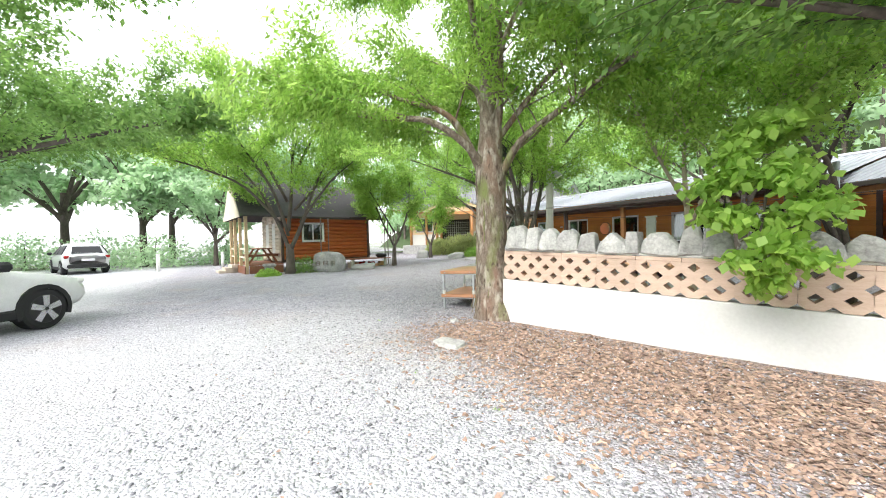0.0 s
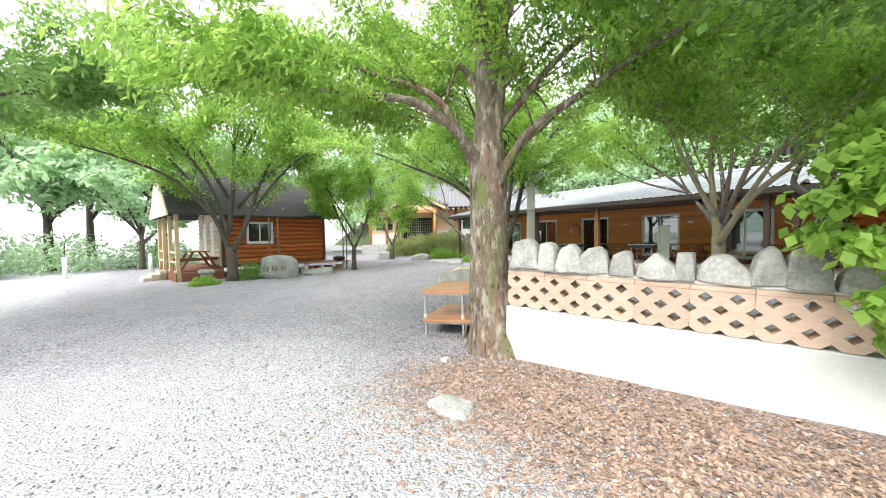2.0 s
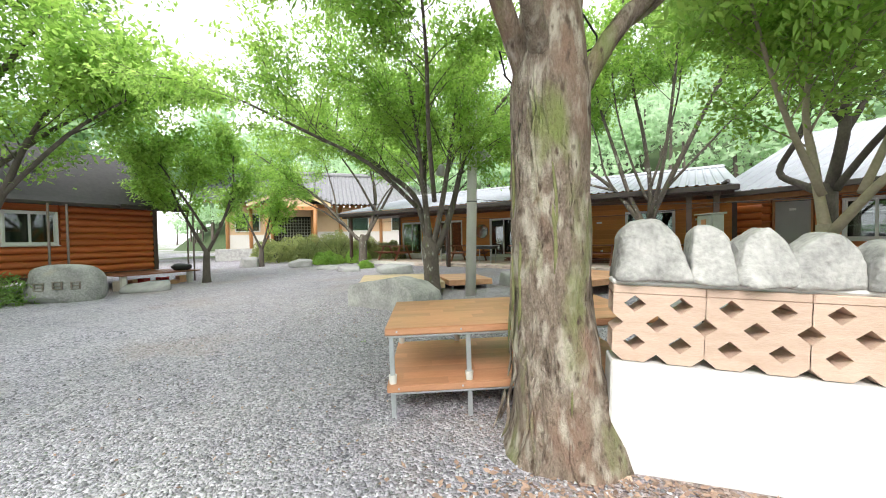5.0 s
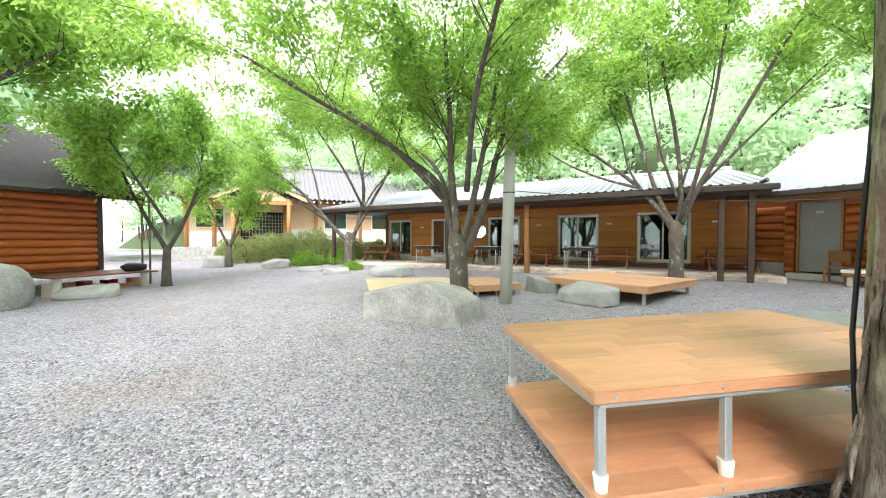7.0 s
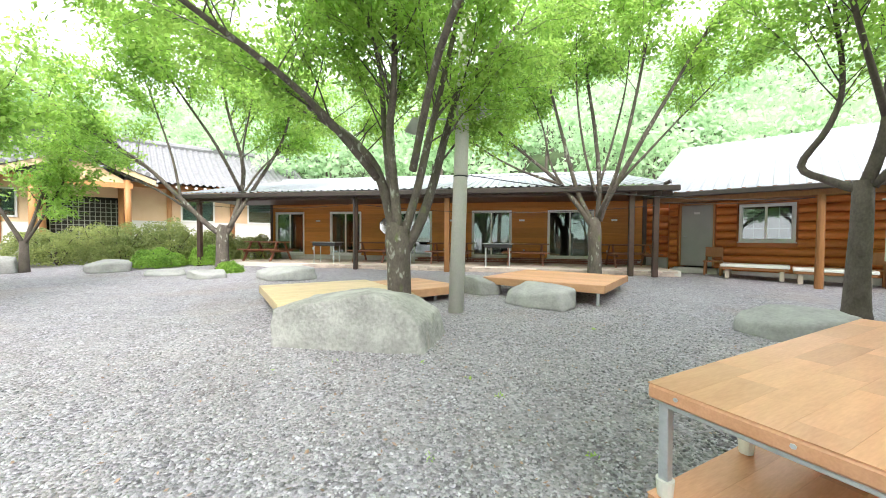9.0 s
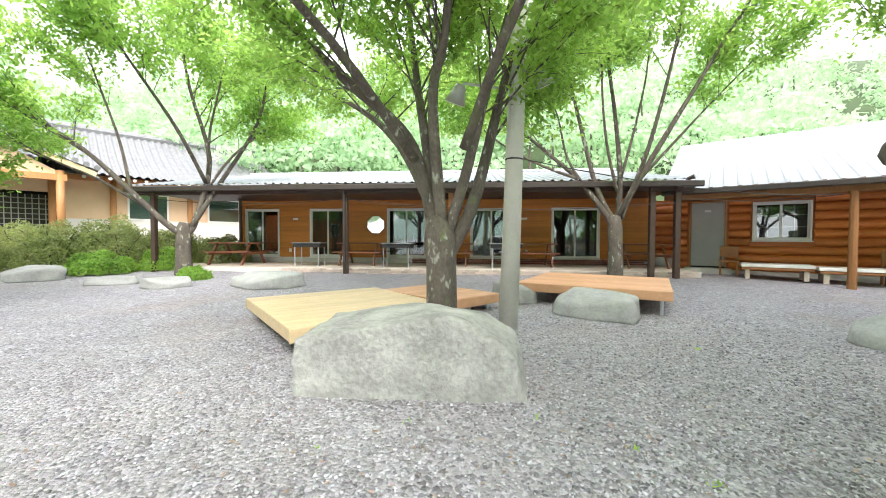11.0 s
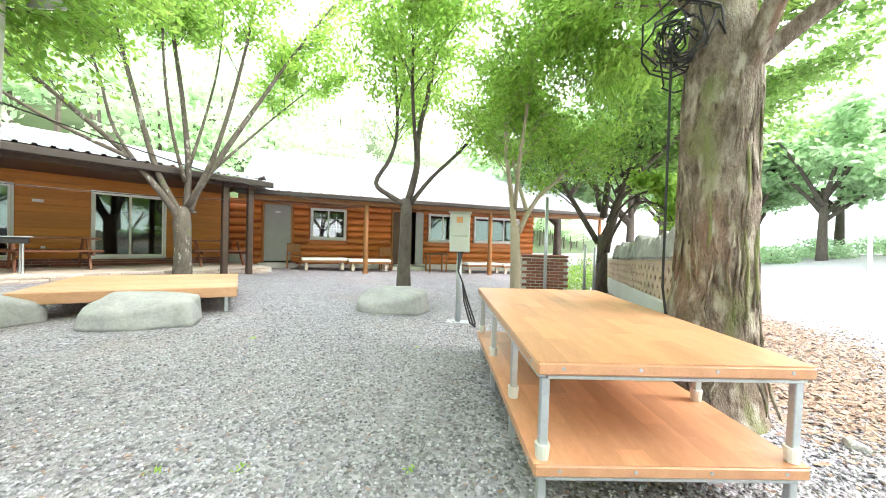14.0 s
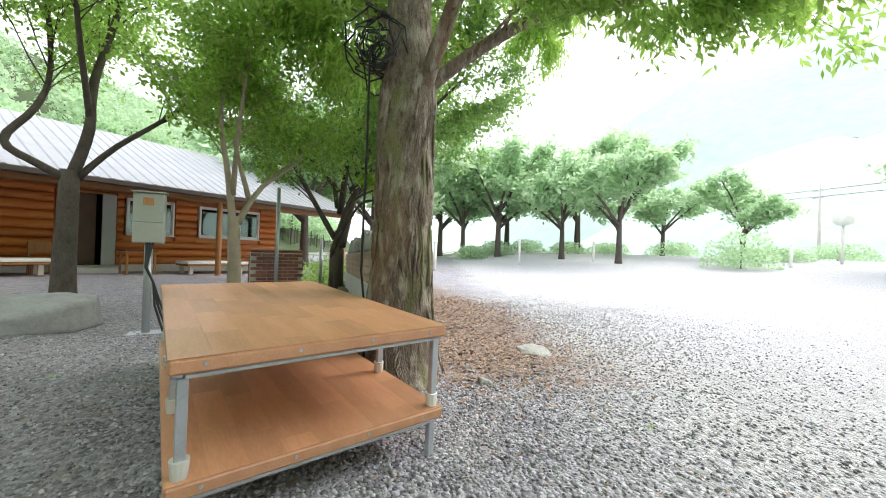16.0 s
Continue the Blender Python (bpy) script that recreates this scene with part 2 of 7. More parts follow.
    "tin": plain("lamp_tin", (0.5, 0.5, 0.48), 0.4, 0.3),
    "orange": plain("orange_plastic", (0.75, 0.16, 0.04), 0.5),
    "rust": plain("rusty_steel", (0.28, 0.22, 0.2), 0.7, 0.3),
    "soil": mat("forest_soil", (0.03, 0.05, 0.018), (0.08, 0.12, 0.045), 0.3, 0.95, 0, 3),
    # no volume: the white haze over the far hills is painted as colour
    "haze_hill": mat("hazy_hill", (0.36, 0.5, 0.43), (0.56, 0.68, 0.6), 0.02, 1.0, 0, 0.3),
}


# ---- mesh building ----
class Shape:
    """Collects vertices and faces of one mesh."""

    def __init__(self):
        self.v, self.f = [], []

    def add(self, verts, faces, m=None):
        k = len(self.v)
        self.v += [tuple(m @ Vector(p)) for p in verts] if m is not None else [tuple(p) for p in verts]
        self.f += [tuple(k + i for i in f) for f in faces]
        return self

    def box(self, x0, x1, y0, y1, z0, z1, b=0.008, m=None):
        """A box with chamfered edges."""
        b = min(b, abs(x1 - x0) / 3, abs(y1 - y0) / 3, abs(z1 - z0) / 3)
        c, h = ((x0 + x1) / 2, (y0 + y1) / 2, (z0 + z1) / 2), (abs(x1 - x0) / 2, abs(y1 - y0) / 2, abs(z1 - z0) / 2)
        pts, at = [], {}
        for s in [(i, j, k) for i in (-1, 1) for j in (-1, 1) for k in (-1, 1)]:
            for a in range(3):
                at[s, a] = len(pts)
                pts.append(tuple(c[d] + s[d] * (h[d] - (0 if d == a else b)) for d in range(3)))
        fs = []
        for a in range(3):
            o, q = [d for d in range(3) if d != a]
            for sg in (-1, 1):
                ring = []
                for i, j in ((-1, -1), (1, -1), (1, 1), (-1, 1)):
                    s = [0, 0, 0]
                    s[a], s[o], s[q] = sg, i, j
                    ring.append(at[tuple(s), a])
                flip = (sg > 0) == (a == 1)
                fs.append(tuple(reversed(ring)) if flip else tuple(ring))
            for i in (-1, 1):
                for j in (-1, 1):
                    s0, s1 = [0, 0, 0], [0, 0, 0]
                    s0[a], s1[a] = -1, 1
                    s0[o] = s1[o] = i
                    s0[q] = s1[q] = j
                    s0, s1 = tuple(s0), tuple(s1)
                    fs.append((at[s0, o], at[s1, o], at[s1, q], at[s0, q]))
        for s in [(i, j, k) for i in (-1, 1) for j in (-1, 1) for k in (-1, 1)]:
            fs.append((at[s, 0], at[s, 1], at[s, 2]))
        return self.add(pts, fs, m)

    def tube(self, pts, radii, sides=10, cap=True, wobble=0.0, seed=0, m=None):
        """A tube along a line of points, with a radius at each."""
        pts = [Vector(p) for p in pts]
        radii = [radii] * len(pts) if isinstance(radii, (int, float)) else radii
        side, verts, fs = None, [], []
        for i, p in enumerate(pts):
            d = (pts[min(i + 1, len(pts) - 1)] - pts[max(i - 1, 0)]).normalized()
            side = d.orthogonal() if side is None else (side - d * side.dot(d))
            side = side.normalized() if side.length > 1e-6 else d.orthogonal().normalized()
            up = d.cross(side)
            for k in range(sides):
                a = 2 * math.pi * k / sides
                r = radii[i]
                if wobble:
                    r *= 1 + wobble * noise.noise(Vector((math.cos(a) * 1.7, math.sin(a) * 1.7, i * 0.45 + seed)))
                verts.append(p + (side * math.cos(a) + up * math.sin(a)) * r)
        for i in range(len(pts) - 1):
            for k in range(sides):
                fs.append((i * sides + k, i * sides + (k + 1) % sides, (i + 1) * sides + (k + 1) % sides, (i + 1) * sides + k))
        if cap:
            fs.append(tuple(reversed(range(sides))))
            fs.append(tuple(range((len(pts) - 1) * sides, len(pts) * sides)))
        return self.add(verts, fs, m)

    def prism(self, ring, axis, lo, hi, m=None):
        """A flat outline pushed along an axis (0, 1, 2) from lo to hi."""
        n = len(ring)

        def put(p, w):
            q = list(p)
            q.insert(axis, w)
            return q

        fs = [tuple(reversed(range(n))), tuple(range(n, 2 * n))] + [(i, (i + 1) % n, n + (i + 1) % n, n + i) for i in range(n)]
        return self.add([put(p, lo) for p in ring] + [put(p, hi) for p in ring], fs, m)

    def mesh(self, name, material, smooth=False):
        me = bpy.data.meshes.new(name)
        me.from_pydata(self.v, [], self.f)
        if material:
            me.materials.append(M[material])
        if smooth:
            me.polygons.foreach_set("use_smooth", [True] * len(me.polygons))
        me.update()
        return me


def quads_mesh(name, verts, material, corners=4):
    """A mesh of loose faces of some corners each, from an array (faces * corners, 3)."""
    verts = np.asarray(verts, dtype=np.float32).reshape(-1, 3)
    k = len(verts)
    me = bpy.data.meshes.new(name)
    me.vertices.add(k)
    me.vertices.foreach_set("co", verts.ravel())
    me.loops.add(k)
    me.loops.foreach_set("vertex_index", np.arange(k, dtype=np.int32))
    me.polygons.add(k // corners)
    me.polygons.foreach_set("loop_start", np.arange(0, k, corners, dtype=np.int32))
    me.materials.append(M[material])
    me.update(calc_edges=True)
    return me


def part(name, shape, material, parent=None, label="", smooth=False):
    """One mesh object, under a thing or a part."""
    me = shape.mesh(name, material, smooth) if isinstance(shape, Shape) else shape
    ob = new(name, me)
    if parent is not None:
        ob.parent = parent
    if label:
        ob["label"] = label
    return ob


def thing(name, m, label, category, group="", kind=""):
    ob = new(name)
    ob.matrix_basis = m
    return tagged(ob, label, category, group, kind)


def solid(name, shape, material, label, category, kind="", smooth=False, m=None):
    ob = part(name, shape, material, None, "", smooth)
    if m is not None:
        ob.matrix_basis = m
    return tagged(ob, label, category, "", kind)


# ---- ground ----
def step(a, b, v):
    k = min(max((v - a) / (b - a), 0.0), 1.0)
    return k * k * (3 - 2 * k)


def wall_y(x):
    return 6.48 + 0.32 * (x + 2.08)


def ground_z(x, y):
    """The yard rises gently to the houses and to the open car park in the east."""
    z = 0.32 * min(max((y - 6.5 - 0.32 * max(x + 2, 0)) / 11, 0), 1)
    z += 1.5 * step(16, 45, 0.75 * (x + 5.9) - 0.66 * (y - 6.25)) * step(12, -2, y)
    return z
def ground_material():
    m = bpy.data.materials.new("gravel_yard")
    m.use_nodes = True
    n, l = m.node_tree.nodes, m.node_tree.links
    b = n["Principled BSDF"]
    geo = n.new("ShaderNodeNewGeometry")
    pos = geo.outputs["Position"]

    def noise_of(scale, detail=4):
        t = n.new("ShaderNodeTexNoise")
        t.inputs["Scale"].default_value, t.inputs["Detail"].default_value = scale, detail
        l.new(pos, t.inputs["Vector"])
        return t.outputs["Fac"]

    def maths(op, a, c=None, d=None):
        k = n.new("ShaderNodeMath")
        k.operation = op
        for i, v in enumerate((a, c, d)):
            if v is None:
                continue
            if isinstance(v, (int, float)):
                k.inputs[i].default_value = v
            else:
                l.new(v, k.inputs[i])
        return k.outputs[0]

    def remap(v, lo, hi, a=0.0, c=1.0):
        r = n.new("ShaderNodeMapRange")
        r.interpolation_type = "SMOOTHSTEP"
        for key, w in (("From Min", lo), ("From Max", hi), ("To Min", a), ("To Max", c)):
            r.inputs[key].default_value = w
        l.new(v, r.inputs["Value"])
        return r.outputs["Result"]

    def mixed(f, a, c):
        x = n.new("ShaderNodeMix")
        x.data_type = "RGBA"
        l.new(f, x.inputs["Factor"])
        for key, v in (("A", a), ("B", c)):
            s = [i for i in x.inputs if i.name == key and i.type == "RGBA"][0]
            if isinstance(v, tuple):
                s.default_value = (*v, 1)
            else:
                l.new(v, s)
        return [o for o in x.outputs if o.type == "RGBA"][0]

    vor = n.new("ShaderNodeTexVoronoi")
    vor.inputs["Scale"].default_value = 42
    l.new(pos, vor.inputs["Vector"])
    cell = n.new("ShaderNodeSeparateColor")
    l.new(vor.outputs["Color"], cell.inputs["Color"])
    stone = mixed(cell.outputs["Red"], (0.123, 0.12, 0.145), (0.615, 0.595, 0.675))
    stone = mixed(remap(noise_of(1.3), 0.35, 0.7), stone, mixed(cell.outputs["Green"], (0.185, 0.18, 0.205), (0.655, 0.635, 0.7)))
    xyz = n.new("ShaderNodeSeparateXYZ")
    l.new(pos, xyz.inputs[0])
    dust = maths("MULTIPLY", remap(noise_of(0.55), 0.52, 0.7), 0.3)
    stone = mixed(dust, stone, (0.42, 0.31, 0.24))
    # leaf mulch along the outer side of the lattice wall
    wall = maths("SUBTRACT", maths("MULTIPLY_ADD", xyz.outputs["X"], 0.32, 7.15), xyz.outputs["Y"])
    edge = maths("ADD", wall, maths("MULTIPLY", maths("SUBTRACT", noise_of(1.4), 0.5), 2.6))
    near = maths("MULTIPLY", remap(edge, 3.6, 2.0), remap(maths("ADD", xyz.outputs["X"], maths("MULTIPLY", noise_of(1.1), 1.5)), -2.1, -0.6))
    near = maths("MULTIPLY", near, remap(wall, -0.2, 0.0))
    mulch = mixed(cell.outputs["Blue"], (0.2, 0.125, 0.09), (0.46, 0.35, 0.29))
    near = maths("MULTIPLY", near, remap(noise_of(9.0), 0.3, 0.55, 0.35, 1.0))
    base = mixed(near, stone, mulch)
    # brown litter trodden into the yard, with the tree shade darkened into its colour
    yard = maths("MULTIPLY", remap(xyz.outputs["Y"], 6.0, 8.2), remap(noise_of(7.0), 0.35, 0.6, 0.1, 0.45))
    base = mixed(yard, base, mixed(cell.outputs["Blue"], (0.137, 0.117, 0.12), (0.46, 0.412, 0.43)))
    # pale dusty car park, with the brightness of open sky painted in
    drift = maths("MULTIPLY", maths("SUBTRACT", noise_of(0.7), 0.5), 2.5)
    open_light = maths("MULTIPLY", remap(maths("ADD", xyz.outputs["X"], drift), -6.5, -3.0), remap(maths("ADD", xyz.outputs["Y"], drift), 5.6, 4.0))
    open_light = maths("MULTIPLY", maths("MAXIMUM", open_light, remap(xyz.outputs["Y"], 0.6, -1.5)), 0.75)
    base = mixed(open_light, base, mixed(cell.outputs["Green"], (0.46, 0.46, 0.48), (0.74, 0.74, 0.77)))
    lawn = mixed(noise_of(3), (0.08, 0.12, 0.04), (0.18, 0.23, 0.09))
    far = maths("MAXIMUM", remap(xyz.outputs["X"], -26, -34), remap(xyz.outputs["X"], 32, 40))
    base = mixed(maths("MULTIPLY", far, remap(noise_of(0.12), 0.4, 0.6)), base, lawn)
    l.new(base, b.inputs["Base Color"])
    b.inputs["Roughness"].default_value = 0.92
    bp = n.new("ShaderNodeBump")
    bp.inputs["Strength"].default_value, bp.inputs["Distance"].default_value = 1.0, 0.025
    l.new(maths("ADD", vor.outputs["Distance"], maths("MULTIPLY", noise_of(90), 0.6)), bp.inputs["Height"])
    bp.invert = True
    l.new(bp.outputs["Normal"], b.inputs["Normal"])
    return m


M["ground"] = ground_material()
xs = [-900, -400, -200, -110, -70, -50, -38, -31, -26] + [-22 + 0.2 * i for i in range(171)] + [13.5, 16, 20, 26, 34, 45, 65, 110, 200, 400, 900]
ys = [-900, -400, -200, -110, -60, -38, -26, -18, -12, -8] + [-5 + 0.2 * i for i in range(66)] + [8.2 + 0.3 * i for i in range(46)] + [24, 30, 40, 60, 110, 300, 900]
gs = Shape()
for gy in ys:
    for gx in xs:
        lumps = 0.022 * noise.noise(Vector((gx * 0.9, gy * 0.9, 0))) + 0.01 * noise.noise(Vector((gx * 2.8, gy * 2.8, 3)))
        gs.v.append((gx, gy, ground_z(gx, gy) + (lumps if -22 <= gx <= 12 and -5 <= gy <= 22 else 0)))
nx = len(xs)
gs.f = [(j * nx + i, j * nx + i + 1, (j + 1) * nx + i + 1, (j + 1) * nx + i) for j in range(len(ys) - 1) for i in range(nx - 1)]
solid("ground", gs, "ground", "grey crushed gravel yard with drifts of dry leaves", "ground", "structure", True)


# ---- pieces of walls ----
def log_mesh(name, material, r, depth):
    """A half-round log one metre long, along x, with its round side to -y."""
    ring = [(-depth * math.cos(a), r * math.sin(a)) for a in [radians(-90 + 180 * i / 8) for i in range(9)]]
    s = Shape().prism([(y, z) for y, z in ring] + [(0.03, r), (0.03, -r)], 0, -0.5, 0.5)
    me = s.mesh(name, material, False)
    return me


def rows_of(meshes, name, parent, x0, x1, z0, z1, pitch, holes, y=0.0, axis_swap=False):
    """Horizontal pieces from x0 to x1, cut at the openings (x0, x1, z0, z1)."""
    z, k = z0 + pitch / 2, 0
    while z < z1 - pitch * 0.3:
        cuts = sorted((a, b) for a, b, c, d in holes if c - pitch * 0.35 < z < d + pitch * 0.35)
        spans, at = [], x0
        for a, b in cuts:
            spans.append((at, a))
            at = b
        spans.append((at, x1))
        for a, b in spans:
            if b - a > 0.03:
                ob = new(name, meshes[k % len(meshes)])
                ob.parent = parent
                ob.matrix_basis = Matrix.Translation(((a + b) / 2, y, z)) @ Matrix.Diagonal((b - a, 1, 1, 1))
                k += 1
        z += pitch


def board_mesh(name, material, h):
    s = Shape().box(-0.5, 0.5, -0.02, 0.02, -h / 2 + 0.003, h / 2 - 0.003, 0.006)
    return s.mesh(name, material)


def window(name, m, w, h, panes, label, depth=0.07, bars=False, curtain=None):
    """A white framed sliding window: its face at y=0, looking to -y, its lower left corner at the origin."""
    t = thing(name, m, label, "window", "", "structure")
    f = 0.055
    s = Shape()
    s.box(0, w, -0.04, depth, 0, f).box(0, w, -0.04, depth, h - f, h).box(0, f, -0.04, depth, f, h - f).box(w - f, w, -0.04, depth, f, h - f)
    part("window_frame", s, "white", t)
    part("window_sill", Shape().box(-0.03, w + 0.03, -0.09, 0.0, -0.03, -0.002), "white", t)
    pw = (w - 2 * f) / panes
    for i in range(panes):
        a, off = f + i * pw, 0.012 * (i % 2)
        sash = Shape()
        g = 0.04
        lo, hi = a - (0.02 if i else 0), a + pw
        for q in ((lo, hi, f, f + g), (lo, hi, h - f - g, h - f), (lo, lo + g, f + g, h - f - g), (hi - g, hi, f + g, h - f - g)):
            sash.box(q[0], q[1], 0.005 + off, 0.03 + off, q[2], q[3], 0.004)
        sh = part("sash", sash, "white", t)
        pane = part("pane", Shape().box(lo + g, hi - g, 0.014 + off, 0.02 + off, f + g, h - f - g, 0.001), "glass", t)
        pane.visible_shadow = False
        if bars:
            gr = Shape()
            for k in (1, 2):
                gr.box(lo + g, hi - g, 0.022 + off, 0.026 + off, f + (h - 2 * f) * k / 3 - 0.008, f + (h - 2 * f) * k / 3 + 0.008, 0.002)
            gr.box((lo + hi) / 2 - 0.008, (lo + hi) / 2 + 0.008, 0.027 + off, 0.03 + off, f + g, h - f - g, 0.002)
            part("glazing_bars", gr, "white", t)
    if curtain:
        c = Shape()
        a, b = curtain
        k = int((b - a) / 0.03)
        vs = [(a + (b - a) * i / k, 0.13 + 0.02 * math.sin(i * 1.1), z) for z in (f, h - f) for i in range(k + 1)]
        c.add(vs, [(i, i + 1, k + 2 + i, k + 1 + i) for i in range(k)])
        part("curtain", c, "curtain", t, "pale hanging curtain", True)
    return t


def corrugated(x0, x1, y0, z0, y1, z1, pitch=0.24, high=0.035):
    """A ribbed metal sheet from the eave (y0, z0) to the ridge (y1, z1)."""
    s, k = Shape(), int((x1 - x0) / pitch)
    prof = [(0, 0), (0.55, 0), (0.65, 1), (0.85, 1), (0.95, 0)]
    line = [(x0 + (i + a) * pitch, h * high) for i in range(k) for a, h in prof] + [(x1, 0)]
    n = len(line)
    slope = Vector((0, y1 - y0, z1 - z0)).normalized()
    up = Vector((0, -slope.z, slope.y)) if slope.y > 0 else Vector((0, slope.z, -slope.y))
    for u in (0, 0.5, 1):
        for x, h in line:
            s.v.append((x, y0 + (y1 - y0) * u + up.y * h, z0 + (z1 - z0) * u + up.z * h))
    s.f = [(r * n + i, r * n + i + 1, (r + 1) * n + i + 1, (r + 1) * n + i) for r in range(2) for i in range(n - 1)]
    return s


# ---- the long guest house ----
LONG_Y, FLOOR = 19.885, 0.46
house = thing("guest_house", Matrix.Identity(4), "long low orange-stained timber guest house with a pale metal roof", "building")
wins = [(-15.32, -13.95), (-12.75, -11.34), (-9.78, -8.32), (-6.72, -5.18), (-3.85, -2.19)]
holes = [(a, b, 0.66, 2.47) for a, b in wins]
shell = Shape()
edge = [-15.5] + [v for w in wins for v in w] + [-0.5]
for i in range(0, len(edge), 2):
    shell.box(edge[i], edge[i + 1], LONG_Y + 0.02, LONG_Y + 0.17, 0.2, 3.3, 0.002)
for a, b in wins:
    shell.box(a, b, LONG_Y + 0.02, LONG_Y + 0.17, 0.2, 0.655, 0.002).box(a, b, LONG_Y + 0.02, LONG_Y + 0.17, 2.475, 3.3, 0.002)
shell.box(-15.5, -15.35, LONG_Y + 0.17, 26, 0.2, 3.3, 0.002).box(-0.65, -0.5, LONG_Y + 0.17, 26, 0.2, 3.3, 0.002)
shell.box(-15.35, -0.65, 25.85, 26, 0.2, 3.3, 0.002)
part("wall", shell, "board", house)
# room surfaces behind the panes, their indoor darkness put into the colour
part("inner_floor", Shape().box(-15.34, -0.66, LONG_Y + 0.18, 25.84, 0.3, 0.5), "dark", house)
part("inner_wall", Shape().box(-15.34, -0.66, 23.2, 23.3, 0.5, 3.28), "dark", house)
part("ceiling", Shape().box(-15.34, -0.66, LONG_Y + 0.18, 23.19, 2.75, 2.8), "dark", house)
boards = part("cladding", Shape().box(-15.5, -0.5, LONG_Y - 0.012, LONG_Y + 0.018, 2.96, 3.06), "board", house)
rows_of([board_mesh("board", "board", 0.19)], "board", boards, -15.5, -0.5, 0.66, 2.96, 0.19, holes, LONG_Y)
part("corner_post", Shape().box(-15.56, -15.44, LONG_Y - 0.06, LONG_Y - 0.03, 0.46, 3.1), "post", house)
part("corner_post", Shape().box(-0.56, -0.42, LONG_Y - 0.06, LONG_Y - 0.03, 0.46, 3.1), "post", house)
# porch roof
roof = part("roof", corrugated(-17.1, -0.6, 16.75, 2.93, 23, 4.3), "roof", house, "pale ribbed metal roof")
part("roof_back", corrugated(-17.1, -0.6, 29.2, 2.93, 23, 4.3), "roof", house)
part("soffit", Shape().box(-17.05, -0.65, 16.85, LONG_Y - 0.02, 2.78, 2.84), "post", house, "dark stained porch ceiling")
part("gutter", Shape().box(-17.1, -0.6, 16.68, 16.8, 2.74, 2.9, 0.02), "gutter", house, "dark brown gutter")
part("ridge_cap", Shape().tube([(-17.1, 23, 4.33), (-0.6, 23, 4.33)], 0.1, 8), "roof", house)
for hx in (-10.3, -1.75, -16.4, -1.1):
    p = part("post", Shape().box(hx - 0.07, hx + 0.07, 16.95, 17.09, 0.3, 2.78, 0.01), "post", house, "dark brown porch post")
    part("bracket", Shape().box(hx - 0.1, hx + 0.1, 16.9, 17.12, 2.62, 2.78, 0.02), "post", p)
part("post", Shape().box(-7.28, -7.12, 17.0, 17.16, 0.3, 2.78, 0.01), "wood_post", house, "orange wooden porch post")
part("beam", Shape().box(-17, -0.7, 16.95, 17.1, 2.66, 2.775), "post", house)
part("downpipe", Shape().tube([(-10.3, 16.86, 2.7), (-10.3, 16.9, 2.4), (-10.3, 16.9, 0.4)], 0.04, 8), "gutter", house)
part("downpipe", Shape().tube([(-0.95, 16.8, 2.8), (-0.95, 16.8, 2.95), (-0.85, 16.7, 3.0)], 0.06, 8), "gutter", house)
labels = ["white sliding window with one pane slid open", "white two-pane sliding window reflecting the trees"]
for i, (a, b) in enumerate(wins):
    w = window(f"window_{i + 1}", Matrix.Translation((a, LONG_Y, 0.66)), b - a, 1.81, 2, labels[i % 2], curtain=(0.06, (b - a) * 0.55) if i in (0, 1, 3) else None)

# terrace with a brick edge
terrace = tagged(part("terrace", Shape().box(-16.9, -0.3, 17.35, LONG_Y + 0.02, 0.1, FLOOR, 0.01), "terrace"), "raised concrete porch floor edged with bricks", "terrace", "", "structure")
bm_brick = Shape().box(-0.095, 0.095, -0.045, 0.045, -0.028, 0.028, 0.004).mesh("brick", "brick")


def bricks(parent, m, length, courses, y=-0.02, first=0.0, pitch=0.2, rise=0.066, mesh=bm_brick):
    """Running-bond bricks on a face that looks to -y in the frame m."""
    for c in range(courses):
        k = int(length / pitch)
        for i in range(k):
            x = (i + 0.5 + (0.5 if c % 2 else 0)) * pitch
            if x > length - 0.08:
                continue
            ob = new("brick", mesh)
            ob.parent = parent
            ob.matrix_basis = m @ pose(x + random.uniform(-0.003, 0.003), y + random.uniform(-0.004, 0.004), first + (c + 0.5) * rise)


def mortar(parent, m, length, height, thick=0.1):
    part("mortar", Shape().box(0, length, 0.0, thick, 0, height, 0.003, m), "mortar", parent)


mortar(terrace, Matrix.Translation((-16.9, 17.28, 0.26)), 16.6, 0.2, 0.065)
# brick plinth under the windows
plinth = tagged(part("plinth", Shape().box(-15.5, -0.5, LONG_Y - 0.03, LONG_Y + 0.015, FLOOR + 0.002, 0.655, 0.003), "mortar"), "low brick plinth under orange board wall", "plinth", "", "structure")

# ---- the log house, turned against the guest house ----
LOG = pose(2.3, 18.05, 0, 0, 0, -32)
log_house = thing("log_house", LOG, "orange log house with a broad pale metal roof", "building")
lholes = [(-2.22, -1.26, 0.0, 2.57), (-0.66, 0.61, 1.33, 2.47), (2.36, 3.62, 0.0, 2.57), (3.88, 5.18, 1.36, 2.5), (5.95, 8.22, 1.37, 2.48)]
s = Shape()
cuts = sorted(lholes)
at = -2.5
for a, b, c, d in cuts:
    s.box(at, a, 0.03, 0.2, 0.2, 3.1, 0.002)
    if c > 0.1:
        s.box(a, b, 0.03, 0.2, 0.2, c, 0.002)
    s.box(a, b, 0.03, 0.2, d, 3.1, 0.002)
    at = b
